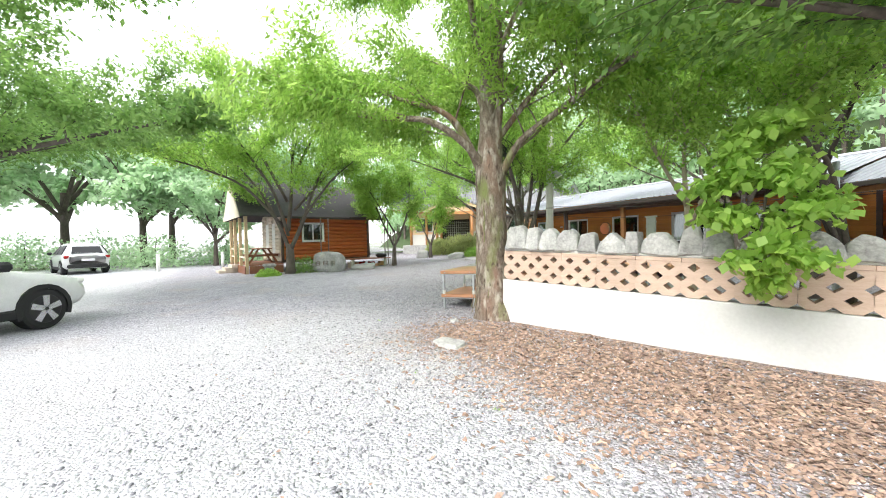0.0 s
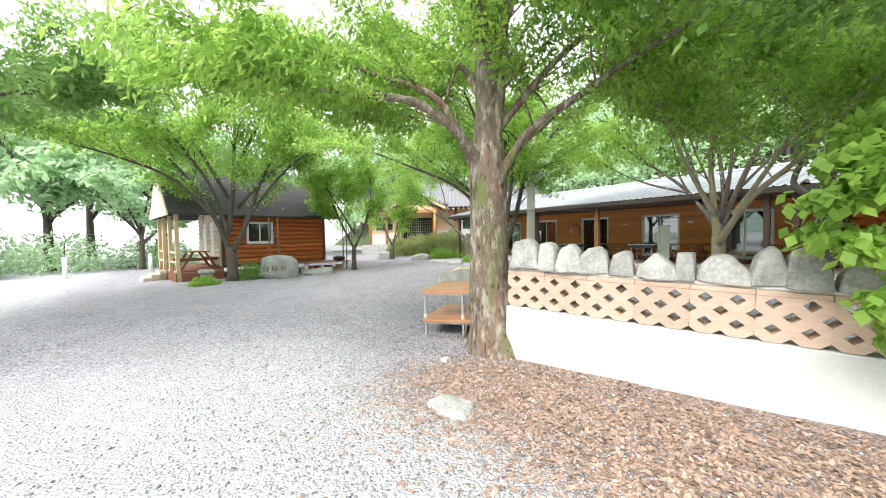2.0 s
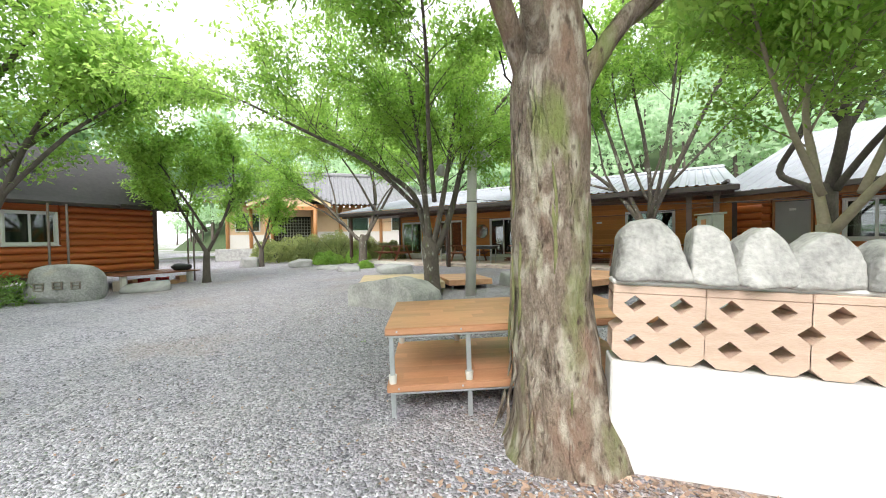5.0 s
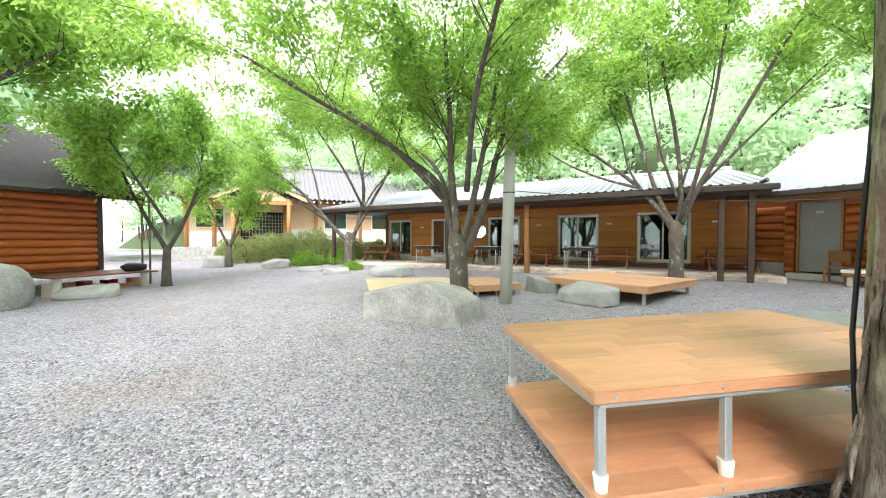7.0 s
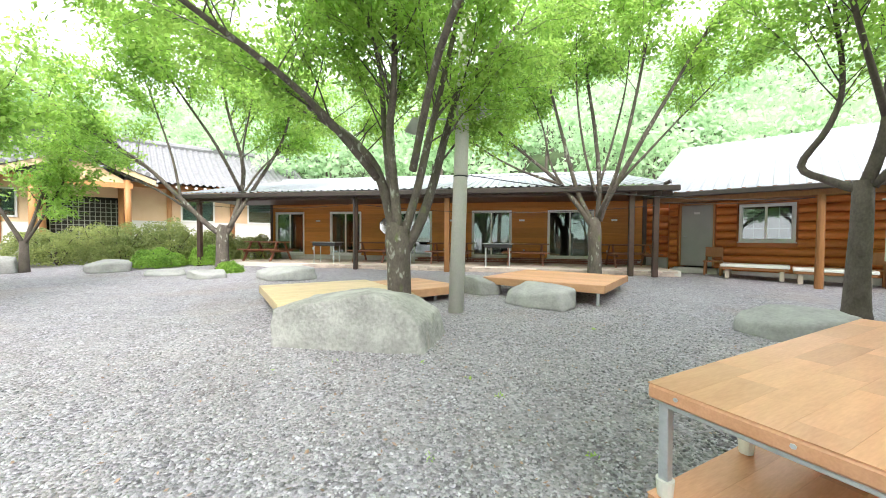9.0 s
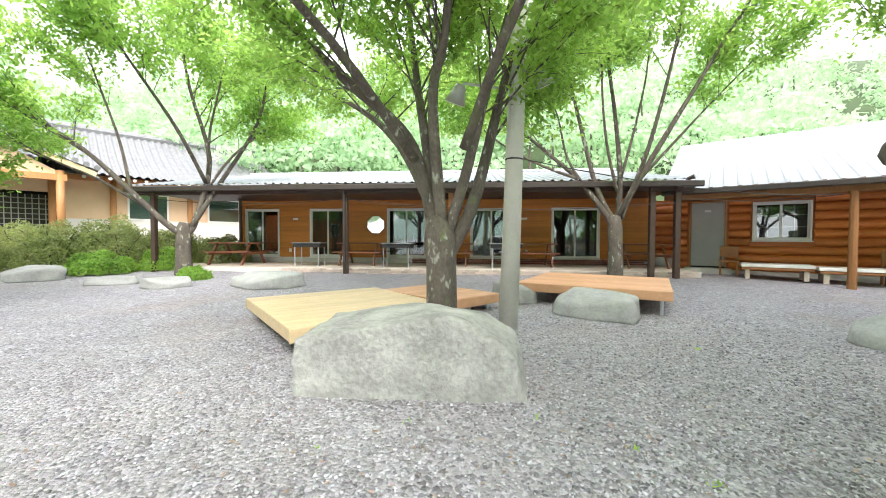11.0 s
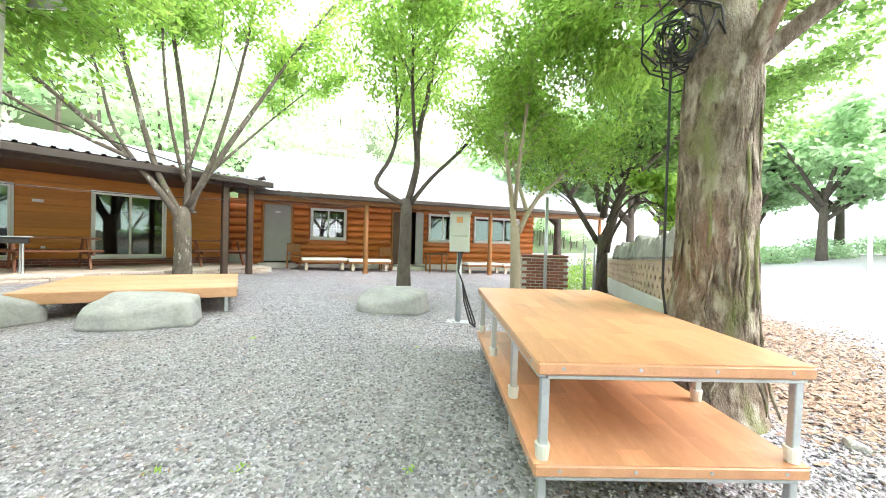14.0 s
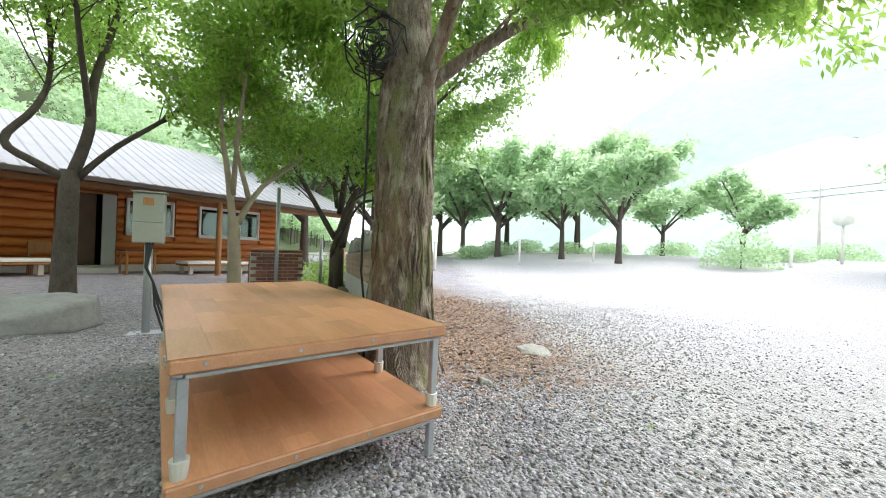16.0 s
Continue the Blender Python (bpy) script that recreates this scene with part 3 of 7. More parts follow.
s.box(at, 9.0, 0.03, 0.2, 0.2, 3.1, 0.002).box(-2.5, -2.3, 0.2, 6.5, 0.2, 3.1, 0.002).box(8.8, 9, 0.2, 6.5, 0.2, 3.1, 0.002).box(-2.3, 8.8, 6.3, 6.5, 0.2, 3.1, 0.002)
lw = part("wall", s, "log", log_house)
log_a = log_mesh("log", "log", 0.125, 0.115)
rows_of([log_a], "log", lw, -2.5, 9.0, 0.42, 3.0, 0.25, [(a - 0.05, b + 0.05, c - 0.05, d + 0.05) for a, b, c, d in lholes], 0.03)
end_wall = part("end_wall", Shape().box(-2.56, -2.51, 0.1, 6.4, 0.3, 3.0), "log", log_house)
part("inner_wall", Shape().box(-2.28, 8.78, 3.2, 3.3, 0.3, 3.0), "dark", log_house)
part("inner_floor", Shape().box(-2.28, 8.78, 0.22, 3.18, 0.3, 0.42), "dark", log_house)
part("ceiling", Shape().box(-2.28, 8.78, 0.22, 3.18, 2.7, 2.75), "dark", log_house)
part("foundation", Shape().box(-2.5, 9, 0.0, 0.028, 0.1, 0.42), "mortar", log_house)
part("roof", corrugated(-2.75, 11.2, -2.35, 2.72, 3.2, 5.1, 0.3, 0.025), "roof", log_house, "broad pale ribbed metal roof")
part("roof_back", corrugated(-2.75, 11.2, 9.0, 2.72, 3.2, 5.1, 0.3, 0.025), "roof", log_house)
part("soffit", Shape().box(-2.7, 11.1, -2.2, 0.0, 2.6, 2.64), "wood_post", log_house)
part("gutter", Shape().box(-2.75, 11.2, -2.45, -2.32, 2.58, 2.72, 0.02), "gutter", log_house, "dark brown gutter")
part("beam", Shape().box(-2.7, 11.1, -2.2, -2.08, 2.46, 2.595), "wood_post", log_house)
gable = Shape().prism([(0.0, 3.0), (6.5, 3.0), (3.25, 4.9)], 0, -2.55, -2.45)
part("gable", gable, "log", log_house)
for px_ in (0.99, 5.6, 10.9):
    part("post", Shape().tube([(px_, -2.13, 0.15), (px_, -2.13, 1.3), (px_, -2.13, 2.46)], [0.085, 0.08, 0.075], 10), "wood_post", log_house, "round wooden porch post")
for i, (a, b, c, d) in enumerate((lholes[1], lholes[3], lholes[4])):
    window(f"window_{i + 6}", LOG @ Matrix.Translation((a, -0.07, c)), b - a, d - c, (2, 2, 3)[i], "white sliding window in a log wall", bars=(i == 0), curtain=None)
door = thing("door_1", LOG @ Matrix.Translation((-2.22, -0.02, 0.5)), "closed grey steel door with a small white plate", "door", "", "structure")
part("door_leaf", Shape().box(0.05, 0.91, 0.0, 0.05, 0.02, 2.02), "grey_door", door)
part("door_frame", Shape().box(0, 0.048, -0.06, 0.1, 0, 2.07).box(0.912, 0.96, -0.06, 0.1, 0, 2.07).box(0.05, 0.91, -0.06, 0.1, 2.024, 2.07), "trim", door)
part("door_handle", Shape().tube([(0.13, -0.002, 1.0), (0.13, -0.05, 1.0), (0.22, -0.05, 1.0)], 0.012, 8), "steel", door)
part("name_plate", Shape().box(0.4, 0.56, -0.008, -0.001, 1.72, 1.79, 0.002), "white", door)
part("door_step", Shape().box(-0.1, 1.1, -0.5, -0.07, -0.3, -0.02), "mortar", door)
door2 = thing("door_2", LOG @ Matrix.Translation((2.36, -0.02, 0.42)), "open dark brown door with a grey screen leaf", "door", "", "structure")
part("door_leaf", Shape().box(0.05, 0.85, 0.02, 0.06, 0.02, 2.08), "brown_door", door2)
part("screen_leaf", Shape().box(0.9, 1.22, -0.3, -0.27, 0.02, 2.08, 0.005), "grey_door", door2, "grey folded screen door")
part("door_frame", Shape().box(0, 0.048, -0.06, 0.1, 0, 2.14).box(1.222, 1.26, -0.06, 0.1, 0, 2.14).box(0.05, 1.22, -0.06, 0.1, 2.09, 2.14), "trim", door2)
part("door_step", Shape().box(-0.1, 1.3, -0.6, -0.32, -0.3, -0.05), "mortar", door2)
# short log wall in the gap between the two houses
shed = thing("store_room", LOG @ pose(-3.95, 0.32, 0.3), "orange log wall on a cement base in the gap", "building")
sw = part("wall", Shape().box(0, 1.3, 0.03, 0.2, 0.45, 2.4).box(0, 0.2, 0.2, 2.2, 0.45, 2.4), "log", shed)
rows_of([log_a], "log", sw, -0.06, 1.34, 0.45, 2.4, 0.25, [], 0.03)
part("footing", Shape().box(-0.05, 1.35, -0.1, 0.2, -0.05, 0.448), "plaster", shed, "grey cement base")


# ---- benches, decks, picnic tables ----
def low_bench(m, length, label):
    t = thing("bench", m, label, "bench", "white-topped benches by the log house")
    part("seat", Shape().box(0, length, -0.42, 0.42, 0.33, 0.41, 0.012), "white", t, "white painted top")
    part("apron", Shape().box(0.02, length - 0.02, -0.4, 0.4, 0.26, 0.328, 0.008), "wood_post", t)
    for x in (0.1, length - 0.2):
        for y in (-0.34, 0.26):
            part("leg", Shape().box(x, x + 0.1, y, y + 0.08, 0, 0.258, 0.006), "terrace", t)
    return t


for x, ln in ((-0.95, 1.45), (0.55, 1.45), (5.0, 1.5), (6.6, 1.6)):
    b = LOG @ Matrix.Translation((x, -1.1, 0.0))
    b.translation.z = ground_z(b.translation.x, b.translation.y)
    low_bench(b, ln, "long low bench with a white painted top")


def garden_chair(m):
    t = thing("wooden_chair", m, "small orange wooden chair beside the log wall", "chair", "wooden chairs by the log house")
    part("seat", Shape().box(-0.24, 0.24, -0.22, 0.22, 0.4, 0.44), "wood_post", t)
    for x in (-0.22, 0.17):
        part("leg", Shape().box(x, x + 0.05, -0.2, -0.15, 0, 0.4), "wood_post", t)
        part("leg", Shape().box(x, x + 0.05, 0.16, 0.21, 0, 0.85), "wood_post", t)
    part("backrest", Shape().box(-0.22, 0.22, 0.13, 0.158, 0.55, 0.85), "wood_post", t)
    return t


for x in (-1.2, 2.0):
    b = LOG @ Matrix.Translation((x, -0.7, 0))
    b.translation.z = ground_z(b.translation.x, b.translation.y)
    garden_chair(b)
b = LOG @ Matrix.Translation((3.9, -1.0, 0))
b.translation.z = ground_z(b.translation.x, b.translation.y)
t = thing("side_table", b, "small dark table with thin legs beside the door", "table")
part("tabletop", Shape().box(-0.4, 0.4, -0.3, 0.3, 0.68, 0.72), "post", t)
for x in (-0.36, 0.31):
    for y in (-0.26, 0.21):
        part("leg", Shape().box(x, x + 0.05, y, y + 0.05, 0, 0.68), "wood_post", t)


def picnic_table(m, material="picnic", label="dark red wooden picnic table with fixed benches"):
    t = thing("picnic_table", m, label, "picnic table", "picnic tables on the porch")
    for i in range(4):
        part("plank", Shape().box(-0.8, 0.8, -0.36 + i * 0.185, -0.185 + i * 0.185, 0.71, 0.75, 0.008), material, t)
    for y in (-0.72, 0.5):
        part("bench_seat", Shape().box(-0.8, 0.8, y, y + 0.22, 0.42, 0.46, 0.008), material, t)
    for x in (-0.6, 0.56):
        for sg in (-1, 1):
            part("leg", Shape().prism([(sg * 0.6, 0), (sg * 0.7, 0), (sg * 0.27, 0.71), (sg * 0.17, 0.71)], 0, x, x + 0.04), material, t)
        part("crossbeam", Shape().box(x + 0.041, x + 0.08, -0.7, 0.7, 0.34, 0.42), material, t)
    return t


pt = picnic_table(Matrix.Translation((-14.7, 18.5, FLOOR)))
for x, y in ((-10.6, 18.9), (-7.6, 18.9), (-4.9, 18.9), (-1.45, 18.9)):
    copy_thing(pt, Matrix.Translation((x + 0.2, y, FLOOR)))


def grill(m):
    t = thing("grill_table", m, "black charcoal grill with a steel top and thin legs", "grill", "grills on the porch")
    part("tray", Shape().box(-0.45, 0.45, -0.28, 0.28, 0.62, 0.74, 0.015), "cable", t)
    part("top", Shape().box(-0.5, 0.5, -0.32, 0.32, 0.742, 0.76, 0.005), "steel", t)
    for x in (-0.4, 0.37):
        for y in (-0.24, 0.21):
            part("leg", Shape().tube([(x, y, 0), (x, y, 0.62)], 0.016, 6), "steel", t)
    return t


gr = grill(Matrix.Translation((-11.8, 17.9, FLOOR)))
for x in (-8.9, -5.6):
    copy_thing(gr, Matrix.Translation((x, 17.75, FLOOR)))

mir = thing("mirror", Matrix.Translation((-10.2, LONG_Y - 0.03, 1.87)), "octagonal wall mirror in a thin pale frame", "mirror")
ring = [(0.36 * math.cos(radians(22.5 + 45 * i)), 0.36 * math.sin(radians(22.5 + 45 * i))) for i in range(8)]
part("frame", Shape().prism([(x, z) for x, z in ring], 1, -0.01, 0.008), "post", mir)
part("glass", Shape().prism([(x * 0.92, z * 0.92) for x, z in ring], 1, -0.018, -0.011), "mirror", mir)
for x in (-13.55, -7.85, -4.75, -1.75):
    tagged(part("outlet_box", Shape().box(x, x + 0.08, LONG_Y - 0.06, LONG_Y - 0.021, 0.85, 0.97, 0.006), "white"), "small white outlet box on the board wall", "outlet")
for x in (-13.4, -7.6, -4.9, -1.6):
    tagged(part("room_plate", Shape().box(x, x + 0.2, LONG_Y - 0.035, LONG_Y - 0.021, 2.05, 2.12, 0.004), "white"), "small white room number plate", "sign")


def deck(name, ring, top, material, label, boards_n=11, thick=0.04):
    """A platform over four corners: boards, apron and steel legs."""
    o = Vector(ring[0])
    u, v = Vector(ring[1]) - o, Vector(ring[3]) - o
    base = ground_z(*(o + (u + v) / 2))
    t = thing(name, pose(o.x, o.y, base, 0, 0, math.degrees(math.atan2(u.y, u.x))), label, "platform")
    lx, ly, h = u.length, v.length, top - base
    for i in range(boards_n):
        a = ly * i / boards_n
        part("board", Shape().box(0, lx, a + 0.002, a + ly / boards_n - 0.002, h - thick, h, 0.005), material, t)
    ap = Shape()
    ap.box(0.0, lx, -0.035, -0.002, h - 0.15, h - 0.004, 0.006).box(0.0, lx, ly + 0.002, ly + 0.035, h - 0.15, h - 0.004, 0.006)
    ap.box(0.01, 0.05, 0.0, ly, h - 0.15, h - thick - 0.002, 0.006).box(lx - 0.05, lx - 0.01, 0.0, ly, h - 0.15, h - thick - 0.002, 0.006)
    part("apron", ap, material, t)
    for x in (0.12, lx / 2, lx - 0.17):
        for y in (0.1, ly - 0.15):
            p = o + u * (x / lx) + v * (y / ly)
            part("leg", Shape().box(x, x + 0.05, y, y + 0.05, ground_z(p.x, p.y) - base - 0.02, h - 0.15, 0.004), "steel", t)
    return t


deck("pine_platform", [(-8.3, 10.05), (-6.75, 11.5), (-8.3, 13.2), (-9.85, 11.75)], 0.45, "deck_new", "new yellow pine sitting platform behind the boulder", 12)
deck("deck_platform", [(-6.9, 11.9), (-6.1, 12.8), (-7.2, 14.0), (-8.0, 13.1)], 0.44, "deck", "orange stained sitting platform beside the tree", 7)
deck("deck_platform", [(-5.72, 13.42), (-3.5, 12.4), (-2.5, 14.5), (-4.7, 15.5)], 0.56, "deck", "orange stained sitting platform before the porch", 14)


# ---- two-tier table beside the trunk ----
def two_tier_table():
    a, lx, ly = math.degrees(math.atan2(1.422, 1.862)), 2.35, 1.31
    t = thing("two_tier_table", pose(-3.725, 6.193, 0, 0, -1.3, a), "two-tier orange wood-print table on galvanised legs", "table")
    for z, name in ((0.77, "top"), (0.29, "shelf")):
        top = part(name, Shape().box(0, lx, 0, ly, z - 0.065, z - 0.004, 0.01), "vinyl", t, "orange wood-print board")
        k = 0
        for j in range(9):
            w = ly / 9
            x = -0.13 * ((j * 7) % 4)
            while x < lx:
                x0, x1 = max(x, 0.004), min(x + 0.52, lx - 0.004)
                if x1 - x0 > 0.04:
                    part("strip", Shape().box(x0, x1, j * w + 0.0002, (j + 1) * w - 0.0002, z - 0.0038, z, 0.0002), "vinyl", top)
                x += 0.52
                k += 1
        fr = Shape()
        for q in ((0.03, lx - 0.03, 0.012, 0.05), (0.03, lx - 0.03, ly - 0.05, ly - 0.012), (0.012, 0.05, 0.055, ly - 0.055), (lx - 0.05, lx - 0.012, 0.055, ly - 0.055)):
            fr.box(q[0], q[1], q[2], q[3], z - 0.085, z - 0.067, 0.004)
        part("edge_frame", fr, "steel", t, "galvanised angle frame")
        for i in range(5):
            for y in (-0.006, ly + 0.006):
                part("screw", Shape().tube([(0.1 + i * (lx - 0.2) / 4, y, z - 0.03), (0.1 + i * (lx - 0.2) / 4, y * 0.2 + (0 if y < 0 else ly * 0.8), z - 0.03)], 0.009, 6), "steel", top)
        for i in range(4):
            for x in (-0.005, lx + 0.005):
                part("screw", Shape().tube([(x, 0.12 + i * (ly - 0.24) / 3, z - 0.03), (x * 0.2 + (0 if x < 0 else lx * 0.8), 0.12 + i * (ly - 0.24) / 3, z - 0.03)], 0.009, 6), "steel", top)
    for x in (0.03, 0.68, 1.5, lx - 0.07):
        for y in (0.03, ly - 0.07):
            leg = part("leg", Shape().box(x, x + 0.04, y, y + 0.04, -0.09, 0.685, 0.004), "steel", t, "square galvanised leg")
            part("sleeve", Shape().tube([(x + 0.02, y + 0.02, 0.292), (x + 0.02, y + 0.02, 0.36), (x + 0.02, y + 0.02, 0.365)], [0.03, 0.036, 0.036], 12), "pvc", leg, "white plastic sleeve")
    return t


two_tier_table()


# ---- lattice wall ----
WALL = pose(-2.08, 6.48, 0, 0, 1.8, math.degrees(math.atan(0.32)))
wall = tagged(part("wall_lattice", Shape().box(0.0, 7.4, 0.0, 0.26, -0.1, 0.715, 0.012), "plaster"), "pale cement footing under an ochre lattice block wall", "wall", "", "structure")
wall.matrix_basis = WALL


def lattice_block(w=0.51, h=0.122, thick=0.2):
    """A cast block with two columns of diamond openings; the half ones meet those of its neighbours."""
    s = Shape()
    g = w / 2
    rows_ = [(3.5 * h, 0), (2.5 * h, 1), (1.5 * h, 0), (0.5 * h, 1)]
    rx, rz = 0.064, 0.053
    for zc, odd in rows_:
        for cx in ((g / 2, 3 * g / 2) if not odd else (0, g, w)):
            for sx in (-1, 1):
                if (cx == 0 and sx < 0) or (abs(cx - w) < 1e-6 and sx > 0):
                    continue
                for sz in (-1, 1):
                    if zc < h and sz < 0:
                        continue
                    ring = [(cx + sx * g / 2, zc + sz * h / 2), (cx, zc + sz * h / 2), (cx, zc + sz * rz), (cx + sx * rx, zc), (cx + sx * g / 2, zc)]
                    for y in (0, thick):
                        s.add([(x, y, z) for x, z in ring], [tuple(range(5)) if (sx * sz > 0) == (y == 0) else tuple(reversed(range(5)))])
                    s.add([(ring[2][0], 0, ring[2][1]), (ring[3][0], 0, ring[3][1]), (ring[3][0], thick, ring[3][1]), (ring[2][0], thick, ring[2][1])], [(0, 1, 2, 3)])
    z0, z1 = 0.5 * h, 4 * h
    s.add([(0, 0, z1), (w, 0, z1), (w, thick, z1), (0, thick, z1), (0, 0, z0), (0, thick, z0), (w, 0, z0), (w, thick, z0)], [(0, 1, 2, 3)])
    s.box(0, w, -0.003, thick + 0.003, z1 + 0.001, z1 + 0.052, 0.006)
    return s.mesh("lattice_block", "block")


blk = lattice_block()
for i in range(14):
    ob = new("lattice_block", blk)
    ob.parent = wall
    ob.matrix_basis = pose(0.005 + i * 0.5135, 0.03 + random.uniform(-0.004, 0.004), 0.66)
part("top_bed", Shape().box(0.0, 7.4, 0.04, 0.22, 1.2, 1.24, 0.015), "plaster", wall, "rough mortar bed")


def rock_shape(sx, sy, sz, seed, rough=0.12, cuts=9, level=4, flat=True):
    """A stone: a ball cut by random planes, roughened at two scales, its foot flattened."""
    bm = bmesh.new()
    bmesh.ops.create_icosphere(bm, subdivisions=level, radius=1.0)
    rnd = random.Random(seed)
    planes = []
    for _ in range(cuts):
        d = Vector((rnd.gauss(0, 1), rnd.gauss(0, 1), rnd.gauss(0, 0.8))).normalized()
        planes.append((d, rnd.uniform(0.66, 0.9)))
    for v in bm.verts:
        p = v.co.copy()
        for d, k in planes:
            e = p.dot(d) - k
            if e > 0:
                p -= d * e * 0.9
        p = p * (p.length / max((abs(p.x) ** 3 + abs(p.y) ** 3 + abs(p.z) ** 3) ** (1 / 3), 1e-6)) ** 0.7
        q = p * 1.6 + Vector((seed * 3.1, 0, 0))
        p *= 1 + rough * noise.noise(q) + rough * 0.35 * noise.noise(q * 3.5) + rough * 0.12 * noise.noise(q * 11)
        v.co = Vector((p.x * sx, p.y * sy, p.z * sz))
        if flat and v.co.z < -0.8 * sz:
            v.co.z = -0.8 * sz
    s = Shape()
    bm.verts.index_update()
    s.add([v.co[:] for v in bm.verts], [[v.index for v in f.verts] for f in bm.faces])
    bm.free()
    return s


def hewn(planes, seed, rough=0.05, level=5, worn=0.05):
    """A broken stone: a ball drawn out to a set of planes (normal, distance) and roughened."""
    bm = bmesh.new()
    bmesh.ops.create_icosphere(bm, subdivisions=level, radius=1.0)
    cut = [(Vector(n).normalized(), k) for n, k in planes]
    for v in bm.verts:
        d = v.co.normalized()
        near = sorted(k / max(d.dot(n), 1e-4) for n, k in cut if d.dot(n) > 0)
        gap = near[1] / near[0] - 1 if len(near) > 1 else 1.0
        r = near[0] * (1 - worn * math.exp(-gap / 0.08))
        q = d * r / 0.35 + Vector((seed * 2.3, seed, 0))
        r *= 1 + rough * noise.noise(q) + rough * 0.5 * noise.noise(q * 2.7) + rough * 0.22 * noise.noise(q * 8)
        v.co = d * r
    bm.verts.index_update()
    s = Shape().add([v.co[:] for v in bm.verts], [[v.index for v in f.verts] for f in bm.faces])
    bm.free()
    return s


def standing_stone(half, deep, h, seed):
    r = random.Random(seed)
    if half < 0.09:
        return hewn([((0, 0, -1), h / 2), ((0.04, 0, 1), h / 2), ((-1, 0, 0.05), half), ((1, 0, 0.06), half), ((0, -1, 0.05), deep), ((0, 1, 0.05), deep)], seed, 0.04, 5)
    lean = r.uniform(-0.35, 0.35)
    planes = [((0, 0, -1), h / 2), ((-1, 0, r.uniform(0.05, 0.35)), half * r.uniform(0.8, 0.98)), ((1, 0, r.uniform(0.05, 0.35)), half * r.uniform(0.8, 0.98)), ((0, -1, r.uniform(0, 0.3)), deep), ((0, 1, r.uniform(0, 0.3)), deep),
              ((lean, -0.1, 1), h / 2 * r.uniform(0.86, 0.95)), ((-0.75, 0.1, 0.8), h * 0.5 * r.uniform(0.75, 1.0)), ((0.75, -0.1, 0.8), h * 0.5 * r.uniform(0.75, 1.0)), ((0.5, -0.8, 0.5), deep * 1.25), ((-0.6, -0.8, 0.2), deep * 1.35)]
    return hewn(planes, seed, 0.11, 5)


def rock(name, x, y, sx, sy, h, seed, label, material="rock", rz=0.0, z=None, group="", level=4, sink=0.06, rough=0.12, cuts=9):
    z = ground_z(x, y) if z is None else z
    k = h / 1.75
    ob = solid(name, rock_shape(sx, sy, k, seed, rough, cuts, level), material, label, "stone", "", True, pose(x, y, z + 0.8 * k - sink, 0, 0, rz))
    if group:
        ob["group"] = group
    return ob


cap = [(0.2, 0.2, 1.63, 1), (0.54, 0.115, 1.6, 2), (0.795, 0.15, 1.585, 3), (1.105, 0.17, 1.575, 4), (1.4, 0.135, 1.515, 5), (1.745, 0.2, 1.515, 6), (2.01, 0.08, 1.52, 7), (2.305, 0.215, 1.52, 8), (2.655, 0.13, 1.59, 9), (2.915, 0.15, 1.61, 10), (3.25, 0.15, 1.46, 11), (3.5, 0.12, 1.45, 12), (3.755, 0.14, 1.53, 13), (4.05, 0.155, 1.49, 14), (4.39, 0.19, 1.5, 15), (4.69, 0.115, 1.59, 16), (4.94, 0.14, 1.52, 17), (5.3, 0.2, 1.55, 18), (5.72, 0.22, 1.52, 19)]
for cx, half, top_z, seed in cap:
    hgt = top_z - 1.225
    ob = solid("cap_stone", standing_stone(half * 1.02, 0.12, hgt, seed + 40), "pale_rock", "pale standing stone set on the lattice wall", "stone", "", True, WALL @ pose(cx, 0.13, 1.225 + hgt / 2, 0, 0, random.uniform(-8, 8)))
    ob["group"] = "stones along the wall top"

# ---- stones of the yard ----
solid("boulder", hewn([((0, 0, -1), 0.42), ((0.02, -1, 0.1), 0.52), ((0.1, 1, 0.2), 0.5), ((-1, -0.05, 0.02), 0.99), ((-0.17, -0.02, 1), 0.42), ((0.12, 0.1, 1), 0.45), ((0.55, -0.05, 0.83), 0.63), ((1, -0.1, 0.25), 0.91), ((-0.05, -0.7, 0.7), 0.63), ((0.45, -0.9, 0.2), 0.82), ((-0.1, 0.6, 0.9), 0.62)], 21, 0.035, 6, 0.02), "rock", "large pale granite boulder with a sheer face", "stone", "", True, pose(-6.98, 9.93, 0.27))


def slab_stone(name, x, y, sx, sy, h, seed, label, rz=0.0):
    """A low field stone with a worn flat top and steep broken sides."""
    r = random.Random(seed)
    planes = [((0, 0, -1), h * 0.5), ((r.uniform(-0.06, 0.06), r.uniform(-0.1, 0.02), 1), h * 0.5), ((r.uniform(-0.25, 0.25), -0.3, 1), h * 0.53)]
    for k in range(8):
        a = k * math.pi / 4 + r.uniform(-0.25, 0.25)
        far = 1 / math.sqrt((math.cos(a) / sx) ** 2 + (math.sin(a) / sy) ** 2)
        planes.append(((math.cos(a), math.sin(a), r.uniform(0.0, 0.35)), far * r.uniform(0.88, 1.0)))
    ob = solid(name, hewn(planes, seed, 0.05, 5), "flat_rock", label, "stone", "", True, pose(x, y, ground_z(x, y) + h * 0.42, 0, 0, rz))
    return ob


